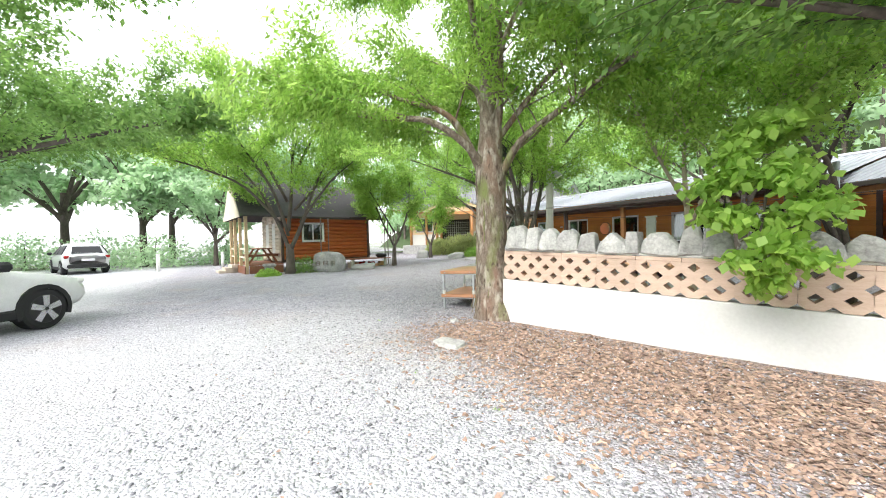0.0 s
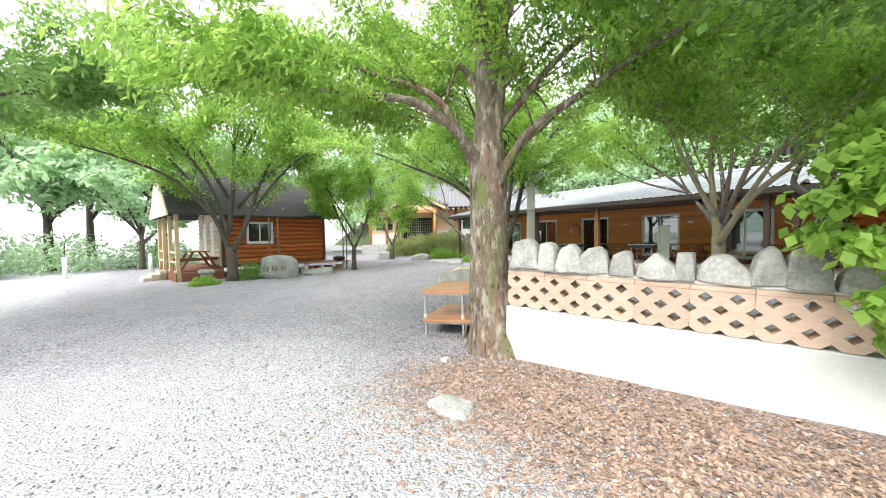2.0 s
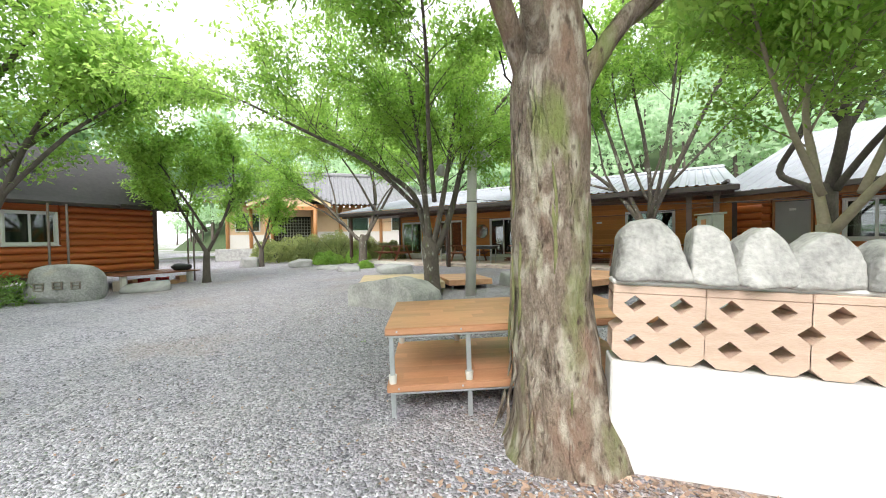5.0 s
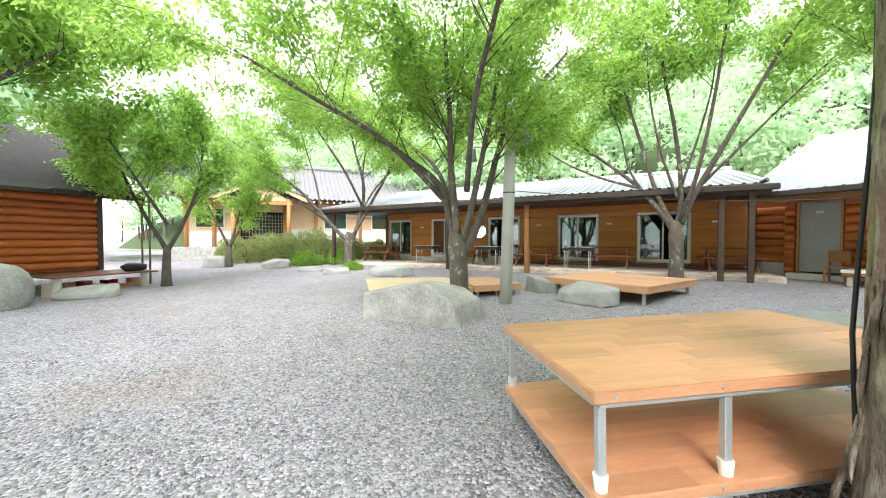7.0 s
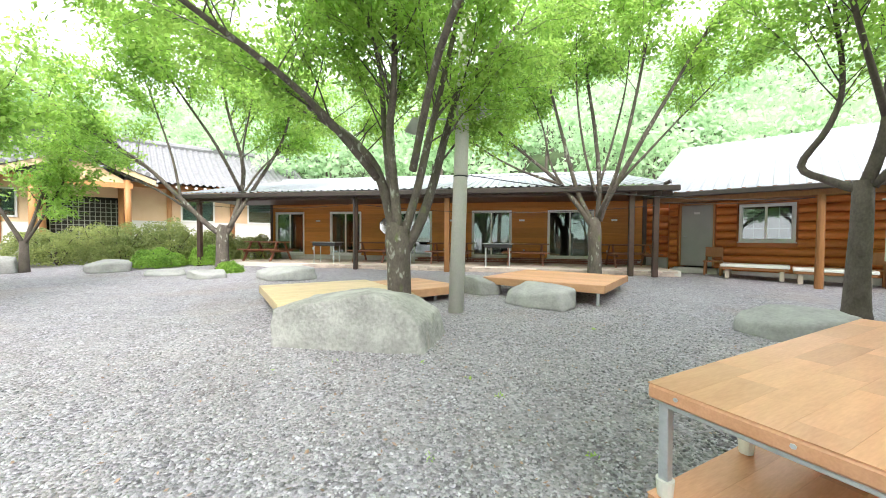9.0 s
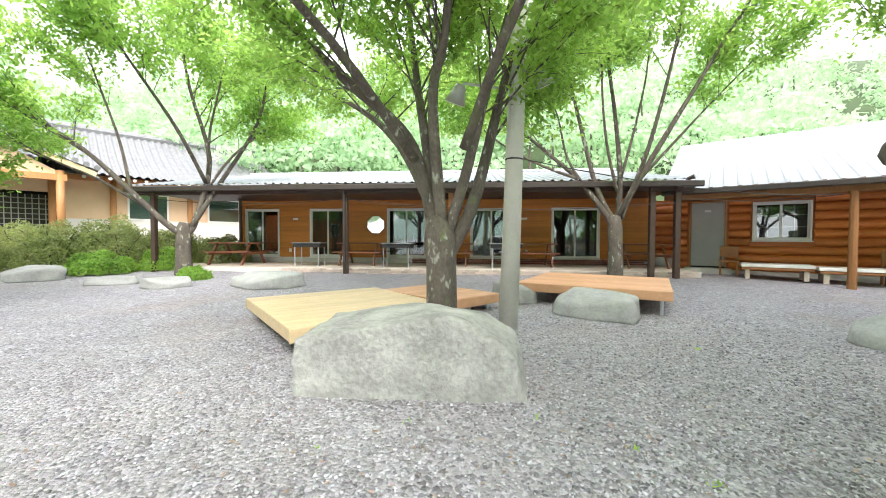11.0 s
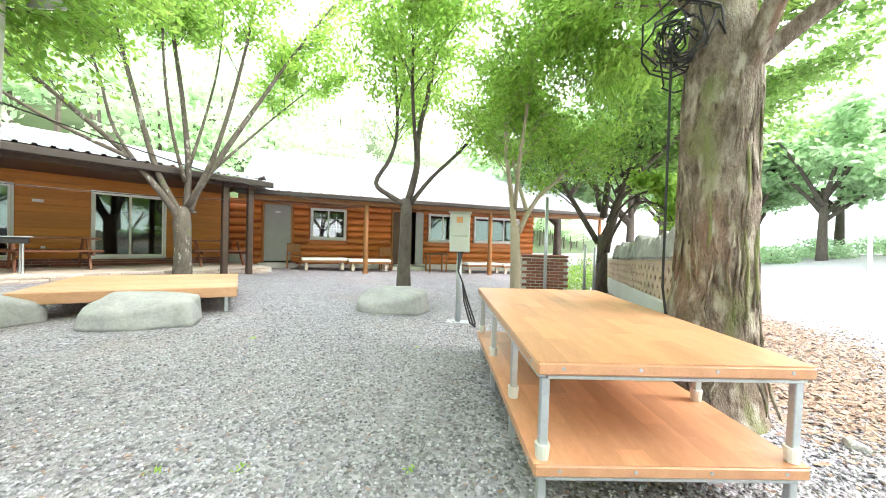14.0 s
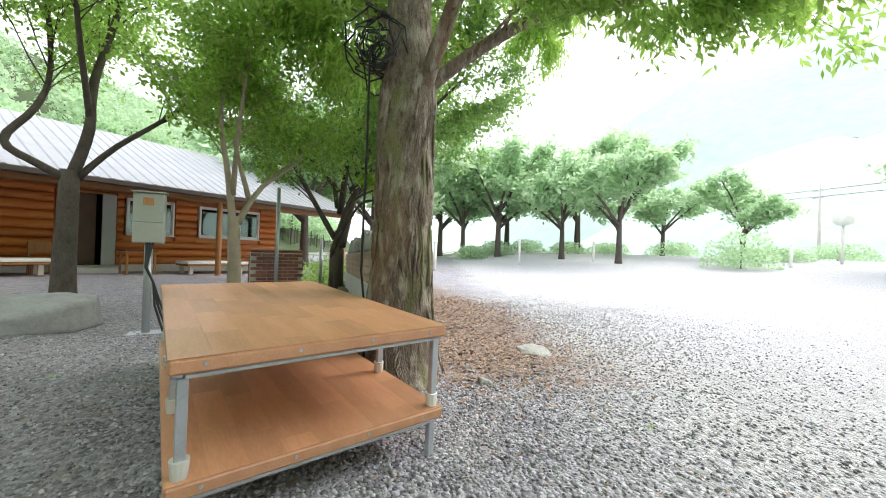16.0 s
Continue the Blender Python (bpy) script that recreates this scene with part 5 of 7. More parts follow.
# trees behind the wall and by the brick hearth
tree("wall_tree", [
    (curve((3.1, 8.6, 1.2), (2.9, 8.3, 2.4), (2.4, 7.8, 3.6), (1.8, 7.2, 4.6)), 0.09, 0.02),
    (curve((3.2, 8.7, 1.3), (3.5, 8.4, 2.6), (4.2, 7.8, 3.8), (4.8, 7.0, 4.8)), 0.09, 0.02),
    (curve((3.2, 8.8, 1.4), (3.0, 9.6, 2.8), (2.6, 10.3, 4.2)), 0.08, 0.02),
    (curve((3.2, 8.7, 2.0), (3.3, 8.5, 4.0), (3.2, 8.0, 6.4)), 0.09, 0.02),
    (curve((3.0, 8.4, 2.6), (2.0, 7.4, 3.2), (1.0, 6.6, 3.7), (0.2, 5.8, 4.2)), 0.06, 0.015),
    (curve((3.4, 8.4, 3.0), (3.4, 7.0, 4.0), (3.3, 5.5, 4.6)), 0.06, 0.015),
    (curve((3.3, 8.8, 2.2), (4.3, 9.2, 3.2), (5.4, 9.4, 3.9), (6.6, 9.4, 4.4)), 0.07, 0.015),
    (curve((3.3, 8.8, 2.6), (3.9, 9.8, 3.6), (4.3, 10.9, 4.2)), 0.06, 0.015),
    (curve((3.2, 8.7, 1.6), (3.9, 8.4, 2.6), (4.8, 8.2, 3.1), (5.8, 8.2, 3.3)), 0.05, 0.012),
    (curve((3.1, 8.6, 1.9), (2.9, 8.0, 2.8), (2.7, 7.2, 3.2)), 0.04, 0.01),
], Foliage(17, 0.11, 0.55, 44, 0.25, 0.45, 0.13), "bark", "leaf", "dense dark-leaved tree behind the lattice wall", 13, 2.3, -0.03, 8, 0.28,
    ([(3.15, 8.7, 0.0), (3.15, 8.7, 0.4), (3.15, 8.7, 1.0), (3.17, 8.7, 1.6)], [0.17, 0.14, 0.12, 0.11]))
tree("wall_tree", [
    (curve((1.51, 8.4, 1), (1.28, 8, 2.02), (1.13, 7.4, 2.32), (1.03, 7.05, 2.02), (0.98, 6.95, 1.57)), 0.03, 0.006),
    (curve((1.56, 8.4, 1), (1.53, 7.9, 2.02), (1.53, 7.35, 2.12), (1.53, 7.05, 1.67), (1.53, 6.95, 1.22)), 0.03, 0.006),
    (curve((1.51, 8.4, 1.1), (1.38, 8, 2.22), (1.28, 7.5, 2.52), (1.18, 7.2, 2.42)), 0.03, 0.008),
    (curve((1.51, 8.3, 1.2), (1.33, 7.8, 2.07), (1.28, 7.3, 2.02), (1.28, 7, 1.42), (1.28, 6.95, 1.07)), 0.025, 0.006),
], Foliage(18, 0.115, 0.8, 19, 0.5, 0.4, 0.085), "bark", "leaf_young", "broad-leaved sapling hanging over the lattice wall", 8, 0.36, -0.08, 5, 0.45,
    ([(1.56, 8.4, 0.0), (1.56, 8.4, 0.5), (1.56, 8.4, 1.05)], [0.05, 0.045, 0.04]))

# trees at the west side
tree("young_tree", [
    (curve((-15.8, 9.85, 1.2), (-16.2, 9.6, 2.0), (-16.6, 9.3, 3.0), (-16.9, 9.0, 4.2)), 0.07, 0.02),
    (curve((-15.75, 9.9, 1.2), (-15.4, 10.2, 2.1), (-15.0, 10.4, 3.2), (-14.8, 10.4, 4.5)), 0.07, 0.02),
    (curve((-15.8, 9.9, 1.9), (-15.7, 9.2, 3.0), (-15.3, 8.4, 4.0)), 0.05, 0.02),
], Foliage(19, 0.15, 0.45, 70, 0.25, 0.5, 0.17), "bark", "leaf_young", "slim forked tree standing in open gravel", 12, 2.3, -0.02, 6, 0.35,
    ([(-15.8, 9.85, 0.0), (-15.8, 9.85, 0.3), (-15.8, 9.86, 0.8), (-15.78, 9.88, 1.3)], [0.16, 0.125, 0.11, 0.1]))
tree("young_tree", [
    (curve((-20.2, 14.3, 1.1), (-20.6, 14.0, 2.2), (-21.1, 13.6, 3.6)), 0.07, 0.02),
    (curve((-20.15, 14.3, 1.1), (-20.0, 14.6, 2.4), (-19.7, 14.9, 4.0)), 0.07, 0.02),
    (curve((-20.15, 14.3, 1.1), (-19.6, 14.5, 2.1), (-18.9, 14.6, 3.2)), 0.05, 0.02),
], Foliage(20, 0.15, 0.42, 40, 0.25, 0.5, 0.17), "bark", "leaf_young", "small many-stemmed tree before the shrub bed", 8, 1.5, -0.02, 5, 0.35,
    ([(-20.2, 14.3, 0.0), (-20.2, 14.3, 0.4), (-20.18, 14.3, 1.2)], [0.16, 0.13, 0.1]))
tree("cabin_tree", [
    (curve((-15.80, 4.55, 1.2), (-16.10, 4.15, 2.4), (-16.50, 3.45, 3.9), (-16.80, 2.45, 5.2)), 0.11, 0.03),
    (curve((-15.70, 4.65, 1.2), (-15.40, 5.15, 2.4), (-15.00, 5.65, 4.0), (-14.40, 6.25, 5.4)), 0.11, 0.03),
    (curve((-15.80, 4.55, 1.8), (-15.00, 3.95, 3.6), (-14.00, 3.25, 4.6), (-12.80, 2.65, 5.2)), 0.08, 0.03),
    (curve((-15.80, 4.55, 2.0), (-15.80, 4.75, 4.0), (-15.60, 4.85, 6.4), (-15.40, 4.85, 8.8)), 0.1, 0.03),
    (curve((-15.80, 4.35, 2.2), (-15.50, 2.85, 3.9), (-15.10, 1.45, 4.5), (-14.50, 0.05, 4.8)), 0.07, 0.02),
    (curve((-15.50, 5.05, 2.4), (-14.40, 6.25, 4.2), (-13.00, 7.05, 5.0)), 0.07, 0.02),
    (curve((-15.80, 4.85, 3.0), (-15.40, 6.65, 5.0), (-15.10, 8.25, 6.0)), 0.07, 0.02),
    (curve((-15.80, 4.55, 3.4), (-15.10, 3.25, 5.8), (-14.60, 2.05, 8.2)), 0.08, 0.02),
    (curve((-15.70, 4.75, 4.4), (-15.00, 5.85, 6.8), (-14.40, 6.85, 9.0)), 0.08, 0.02),
], Foliage(21, 0.18, 0.42, 50, 0.25, 0.4, 0.24), "bark", "leaf_young", "leaning double-trunked shade tree before the cabin", 13, 3.0, -0.01, 7, 0.45,
    ([(-15.75, 4.6, -0.05), (-15.75, 4.60, 0.3), (-15.75, 4.60, 0.8), (-15.77, 4.59, 1.4)], [0.26, 0.21, 0.19, 0.16]))
tree("yard_tree", [
    (curve((-10.2, -4.2, 1.8), (-9.4, -3.2, 2.8), (-8.4, -1.8, 3.4), (-7.4, -0.2, 3.7), (-6.5, 1.4, 4.0)), 0.11, 0.02),
    (curve((-10.2, -4.2, 2.0), (-9.0, -4.4, 3.2), (-7.2, -4.2, 4.4), (-5.4, -3.6, 5.2)), 0.11, 0.02),
    (curve((-10.2, -4.2, 2.2), (-10.4, -2.6, 3.8), (-10.2, -0.6, 4.8), (-9.8, 1.4, 5.4)), 0.11, 0.02),
    (curve((-10.2, -4.2, 2.4), (-11.6, -3.2, 4.2), (-12.8, -1.6, 5.2)), 0.09, 0.02),
    (curve((-10.2, -4.2, 2.6), (-9.8, -4.0, 5.0), (-9.2, -3.2, 7.0)), 0.1, 0.02),
    (curve((-9.6, -3.6, 3.4), (-8.0, -2.6, 4.8), (-6.4, -1.0, 5.6), (-5.2, 0.8, 6.0)), 0.08, 0.02),
], Foliage(22, 0.15, 0.4, 85, 0.25, 0.4, 0.17), "bark", "leaf", "broad shade tree with low spreading limbs over the car park", 14, 3.0, -0.02, 7, 0.25,
    ([(-10.2, -4.2, 0.0), (-10.2, -4.2, 0.4), (-10.2, -4.2, 1.2), (-10.2, -4.2, 2.4)], [0.3, 0.24, 0.21, 0.18]))
# ---- street pole, meter cabinet, hearth ----
pole = thing("utility_pole", pose(-6.03, 11.53, 0.1, 0, 1.6, 0), "round pale concrete pole with floodlights", "pole")
part("shaft", Shape().tube([(0, 0, -0.1), (0, 0, 3), (0, 0, 4.9)], [0.128, 0.112, 0.1], 20), "concrete_pole", pole, "", True)
part("steel_band", Shape().tube([(0, 0, 2.28), (0, 0, 2.3)], 0.121, 20), "cable", pole)
part("notice", Shape().box(-0.05, 0.05, -0.121, -0.113, 3.1, 3.4, 0.002), "white", pole)
arm = part("lamp_arm", Shape().tube([(0.08, 0, 3.45), (0.2, -0.02, 3.42)], 0.02, 8), "steel", pole)


def floodlight(parent, m):
    f = part("floodlight", Shape().tube([(0, 0, 0.1), (0, 0, 0.06), (0, 0, 0.0), (0, 0, -0.14)], [0.05, 0.075, 0.09, 0.14], 14, True, 0, 0, m), "tin", parent, "tin floodlight", True)
    part("lens", Shape().tube([(0, 0, -0.141), (0, 0, -0.15)], [0.13, 0.12], 14, True, 0, 0, m), "lamp_glass", f)


floodlight(pole, pose(0.3, -0.03, 3.38, 20, -25, 0))
floodlight(pole, pose(-0.75, -0.2, 3.1, 20, 20, 0))
part("lamp_arm", Shape().tube([(-0.08, 0, 3.2), (-0.7, -0.18, 3.22)], 0.018, 8), "steel", pole)

cab = thing("meter_cabinet", pose(-1.45, 9.72, ground_z(-1.45, 9.72), 0, 0, -62), "pale green electric meter cabinet on a steel stand", "cabinet")
part("stand", Shape().tube([(0, 0, 0), (0, 0, 1.1)], 0.042, 14), "steel", cab, "", True)
part("base_plate", Shape().box(-0.17, 0.17, -0.11, 0.11, 0.0, 0.014), "steel", cab)
part("body", Shape().box(-0.15, 0.15, -0.07, 0.07, 1.08, 1.68, 0.012), "box", cab)
dr = part("cabinet_door", Shape().box(-0.145, 0.145, -0.085, -0.072, 1.33, 1.67, 0.006), "box", cab)
part("meter_window", Shape().box(-0.05, 0.05, -0.09, -0.086, 1.53, 1.62, 0.002), "trim", dr, "yellowed meter window")
part("latch", Shape().box(0.11, 0.13, -0.092, -0.086, 1.46, 1.52, 0.002), "steel", dr)
part("cabinet_door", Shape().box(-0.145, 0.145, -0.085, -0.072, 1.09, 1.322, 0.006), "box", cab)
part("hood", Shape().prism([(-0.11, 1.682), (0.09, 1.682), (0.09, 1.704), (-0.11, 1.694)], 0, -0.165, 0.165), "box", cab)
for k in range(3):
    part("cable", Shape().tube([(0.05 - 0.03 * k, -0.06, 1.1), (0.0, -0.09 - 0.02 * k, 0.8), (0.07, -0.09, 0.62), (0.1 + 0.03 * k, -0.14, 0.35), (0.2 + 0.04 * k, -0.22, 0.05), (0.28, -0.3, 0.01)], 0.013, 6), "cable", cab, "black cable", True)

hearth = thing("brick_hearth", pose(1.5, 10.0, ground_z(1.7, 9.5), 0, 0, -62), "low red brick hearth with pale mortar", "hearth")
part("core", Shape().box(-0.016, 0.98, -0.016, 0.48, 0, 0.98), "mortar", hearth)
body = part("brickwork", Shape().box(0.0, 1.0, 0.0, 0.5, 0.985, 1.04, 0.01), "brick", hearth)
bricks(body, pose(0, 0.035, 0), 1.0, 13, -0.02, 0.06, 0.2, 0.07)
bricks(body, pose(0.035, 0.5, 0, 0, 0, -90), 0.5, 13, -0.02, 0.06, 0.2, 0.07)
for k in range(3):
    tagged(part("spare_block", Shape().box(-0.2, 0.2, -0.1, 0.1, 0, 0.16, 0.01, pose(0.75 + k * 0.28, 9.45 - k * 0.36, 0.08, 0, 0, -50)), "terrace"), "grey concrete block lying by the hearth", "block", "blocks by the hearth")
for x, y, h in ((1.2, 9.35, 2.3), (2.45, 8.9, 1.35), (2.7, 8.75, 1.3)):
    tagged(part("pipe_post", Shape().tube([(x, y, 0), (x, y, h)], 0.035, 10), "steel", None, "", True), "upright galvanised pipe standing by the hearth", "pipe", "pipes by the hearth")

# rubble wall on the inner side, with wooden stumps
rub = tagged(part("wall_rubble", Shape().box(0.5, 7.4, 0.27, 0.5, 0, 0.34, 0.05), "stone_wall", None), "dark rubble back of the lattice wall", "wall", "", "structure")
rub.matrix_basis = WALL
rs = random.Random(8)
for i in range(26):
    x = 1.0 + i * 0.24
    p = WALL @ Vector((x, 0.5 + rs.uniform(0, 0.06), 0))
    ob = part("rubble_stone", rock_shape(0.15, 0.12, 0.12, 60 + i, 0.12, 8, 2), "stone_wall", rub, "", True)
    ob.matrix_basis = pose(x, 0.46, rs.choice((0.12, 0.2, 0.36)), 0, 0, rs.uniform(0, 90))
bucket = thing("paint_bucket", pose(0.6, 7.95, 0.03), "white plastic bucket standing by the wall", "bucket")
part("pail", Shape().tube([(0, 0, 0), (0, 0, 0.3)], [0.12, 0.14], 16), "pvc", bucket, "", True)
part("rim", Shape().tube([(0, 0, 0.3), (0, 0, 0.32)], 0.148, 16), "pvc", bucket)

# ---- cabin on the west side ----
CAB = pose(-17.18, 4.4, 0, 0, 0, 99.8)
cabin = thing("cabin", CAB, "orange log cabin with a dark shingled roof and porch", "building")
s = Shape()
ch = [(0.98, 2.14, 1.5, 2.5)]
s.box(0, 0.98, 0.03, 0.2, 0.5, 3.0, 0.002).box(2.14, 4.75, 0.03, 0.2, 0.5, 3.0, 0.002).box(0.98, 2.14, 0.03, 0.2, 0.5, 1.5, 0.002).box(0.98, 2.14, 0.03, 0.2, 2.5, 3.0, 0.002)
s.box(4.45, 4.65, 0.2, 4, 0.5, 3.0, 0.002).box(0.2, 4.45, 3.8, 4, 0.5, 3.0, 0.002)
cw = part("wall", s, "cabin_log", cabin)
log_c = log_mesh("log", "cabin_log", 0.105, 0.1)
rows_of([log_c], "log", cw, 0.0, 4.66, 0.62, 2.95, 0.21, [(0.93, 2.19, 1.45, 2.55)], 0.03)
part("corner_post", Shape().box(4.66, 4.8, -0.08, 0.02, 0.55, 3.0), "post", cabin)
part("corner_post", Shape().box(-0.06, 0.06, -0.08, 0.02, 0.55, 3.0), "post", cabin)
gw = part("porch_wall", Shape().box(0.0, 0.15, 0.2, 4, 0.5, 3.0, 0.002), "pale_log", cabin)
log_p = log_mesh("log", "pale_log", 0.1, 0.07)
for i in range(12):
    for a, b in ((0.25, 1.1), (1.75, 2.4), (3.1, 3.95)):
        ob = new("log", log_p)
        ob.parent = gw
        ob.matrix_basis = Matrix.Translation((-0.0, (a + b) / 2, 0.6 + i * 0.2)) @ pose(0, 0, 0, 0, 0, -90) @ Matrix.Diagonal((b - a, 1, 1, 1))
for a in (1.12, 2.45):
    part("porch_window", Shape().box(-0.06, -0.02, a, a + 0.6, 0.9, 2.5), "white", cabin)
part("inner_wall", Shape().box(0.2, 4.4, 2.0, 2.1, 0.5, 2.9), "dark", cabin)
part("floor", Shape().box(0.0, 4.6, 0.0, 4, 0.45, 0.58), "post", cabin)
window("window_9", CAB @ Matrix.Translation((0.98, -0.04, 1.5)), 1.16, 1.0, 2, "white sliding window in an orange log wall", curtain=(0.06, 1.1))
# roof with steep lower slope over porch and house
prof = [(-0.55, 2.72), (-0.35, 2.85), (1.9, 4.7), (4.2, 2.85), (4.4, 2.72)]
rf = Shape()
outer = [(y, z) for y, z in prof] + [(y, z + 0.07) for y, z in reversed(prof)]
rf.prism(outer, 0, -1.95, 5.3)
part("roof", rf, "shingle", cabin, "dark felt shingle roof")
part("porch_gable", Shape().prism([(-0.45, 2.7), (4.3, 2.7), (4.0, 2.9), (1.9, 4.6), (-0.2, 2.95)], 0, -1.99, -1.952), "pale_log", cabin, "pale shingled gable")
part("gutter", Shape().box(-0.1, 5.3, -0.66, -0.56, 2.66, 2.78, 0.015), "gutter", cabin)
part("eave_slats", Shape().box(3.3, 5.4, -1.0, -0.67, 2.75, 2.79).box(3.3, 5.4, -1.0, -0.97, 2.66, 2.749), "gutter", cabin)
part("porch_floor", Shape().box(-1.56, -0.02, -0.2, 4.0, 0.38, 0.46), "picnic", cabin, "brown porch floor")
lat = part("porch_skirt", Shape().box(-1.56, -0.04, -0.24, -0.205, 0.0, 0.375).box(-1.76, -1.725, -0.24, 4, 0.0, 0.375), "picnic", cabin, "dark lattice skirt")
for y in (-0.15, 1.3, 2.7, 3.9):
    part("porch_post", Shape().box(-1.72, -1.58, y, y + 0.14, 0.0, 2.75), "deck_new", cabin, "pale square porch post")
rl = Shape()
for z in (0.75, 1.15):
    rl.box(-1.68, -1.63, 0.0, 1.29, z, z + 0.08).box(-1.68, -1.63, 2.85, 3.9, z, z + 0.08)
part("porch_rail", rl, "pale_log", cabin)
for k in range(3):
    part("porch_step", Shape().box(-2.6 + k * 0.28, -1.77, 1.5, 2.65, 0.0, 0.13 * (k + 1), 0.01), "terrace", cabin, "wooden step")
copy_thing(pt, CAB @ pose(-0.8, 1.0, 0.46, 0, 0, 90))
# deck, frames and clutter at the cabin's far corner
cd = thing("side_deck", CAB @ Matrix.Translation((2.9, -1.7, 0)), "low brown deck on concrete feet beside the cabin", "deck")
for i in range(8):
    part("board", Shape().box(0, 2.4, i * 0.2 + 0.002, i * 0.2 + 0.198, 0.5, 0.54), "picnic", cd)
for x in (0.15, 2.1):
    part("foot", Shape().tube([(x, 0.15, 0), (x, 0.15, 0.498)], 0.09, 10), "concrete_pole", cd)
for x, y in ((5.45, -1.1), (5.45, -0.75), (1.7, -0.75), (2.1, -0.75)):
    tagged(part("scaffold_pole", Shape().tube([CAB @ Vector((x, y, 0)), CAB @ Vector((x, y, 2.7))], 0.03, 8), "rust", None, "", True), "thin rusty steel frame pole against the cabin", "pole", "frame poles by the cabin")
sr = random.Random(3)
for i in range(7):
    x, y = 3.1 + 0.33 * i, -1.2 + sr.uniform(-0.15, 0.25)
    m = CAB @ pose(x, y, 0.02, 0, 0, sr.uniform(0, 60))
    c = sr.choice(("deck", "red_lens", "terrace", "trim"))
    tagged(part("crate", Shape().box(-0.16, 0.16, -0.12, 0.12, 0, sr.uniform(0.16, 0.34), 0.01, m), c), "small old crate stored under the deck", "crate", "crates under the deck")
tagged(part("black_sack", rock_shape(0.3, 0.2, 0.14, 71, 0.2, 4, 3), "cable", None, "", True), "crumpled black sack on the deck", "sack").matrix_basis = CAB @ pose(4.9, -1.3, 0.65)
lantern = thing("stone_lantern", pose(-15.9, 3.7, 0), "small pale stone lantern before the porch", "lantern")
part("base", Shape().box(-0.2, 0.2, -0.2, 0.2, 0, 0.35, 0.03), "pale_rock", lantern)
part("cap", Shape().box(-0.28, 0.28, -0.28, 0.28, 0.352, 0.5, 0.06), "pale_rock", lantern)
# carved characters on the upright stone, too worn to read
for i, (du, dv) in enumerate(((-0.38, 0.05), (-0.02, 0.07), (0.34, 0.06))):
    for a, b, c, d in ((-0.1, 0.1, 0.1, 0.13), (-0.1, 0.1, -0.02, 0.01), (-0.1, 0.1, -0.13, -0.1), (-0.1, -0.07, -0.1, 0.1), (0.07, 0.1, -0.1, 0.1)):
        st = part("carved_stroke", Shape().box(du + a, du + b, -0.4, -0.33, dv + c * 0.8, dv + d * 0.8 - 0.006, 0.004), "stone_wall", ins)


# ---- tiled house in the north-west ----
HAN = pose(-25.5, 19.5, 0.3, 0, 0, 52)
han = thing("tiled_house", HAN, "traditional house with ochre walls and grey tiled roof", "building")
part("podium", Shape().box(-4.6, 10, -1.0, 8, -0.3, 0.75, 0.03), "pale_rock", han, "pale stone podium")
part("wall", Shape().box(-4, -1.2, 0, 0.2, 0.752, 3.9).box(1.6, 9.5, 0, 0.2, 0.752, 3.9).box(-1.2, 1.6, 0, 0.2, 3.0, 3.9).box(-4, -3.8, 0.2, 7, 0.752, 3.9).box(9.3, 9.5, 0.2, 7, 0.752, 3.9), "hanok_wall", han)
part("lower_wall", Shape().box(-3.98, -1.25, -0.05, -0.005, 0.76, 1.7).box(1.65, 9.48, -0.05, -0.005, 0.76, 1.9), "white_wall", han)
part("inner_wall", Shape().box(-3.7, 9.2, 3, 3.1, 0.76, 3.9), "dark", han)
for x in (-4.05, -2.6, -1.25, 1.45, 3.4, 6.4, 9.4):
    part("column", Shape().tube([(x, -0.08, 0.752), (x, -0.08, 3.9)], 0.12, 12), "trim", han, "round timber column", True)
part("beam", Shape().box(-4.1, 9.6, -0.15, 0.0, 3.62, 3.85), "trim", han)
for x in (-3.6, 3.9, 7.2):
    w = part("window_frame", Shape().box(x, x + 1.6, -0.08, -0.052, 1.9, 3.2), "white", han)
    part("pane", Shape().box(x + 0.08, x + 1.52, -0.1, -0.082, 1.98, 3.12, 0.003), "glass", w)
ld = part("lattice_door", Shape().box(-1.1, 1.5, 0.5, 0.54, 0.8, 2.9), "dark", han, "green-grey lattice doors")
for i in range(14):
    part("lattice_bar", Shape().box(-1.1 + i * 0.195, -1.07 + i * 0.195, 0.46, 0.495, 0.8, 2.9, 0.004), "box", ld)
for i in range(9):
    part("lattice_bar", Shape().box(-1.1, 1.5, 0.455, 0.459, 0.95 + i * 0.22, 0.98 + i * 0.22, 0.001), "box", ld)


def tiled_roof(x0, x1, y0, z0, y1, z1, sag=0.25, pitch=0.3):
    """A sagging slope of tiles: raised rolls over troughs."""
    s, k = Shape(), int((x1 - x0) / pitch)
    n = k * 4 + 1
    for u in range(9):
        f = u / 8
        for i in range(n):
            x = x0 + (x1 - x0) * i / (n - 1)
            end = abs(2 * i / (n - 1) - 1) ** 4 * 0.35 * (1 - f)
            s.v.append((x, y0 + (y1 - y0) * f, z0 + (z1 - z0) * f - sag * math.sin(math.pi * f) + end + (0.07 if i % 4 in (1, 2) else 0)))
    s.f = [(r * n + i, r * n + i + 1, (r + 1) * n + i + 1, (r + 1) * n + i) for r in range(8) for i in range(n - 1)]
    return s


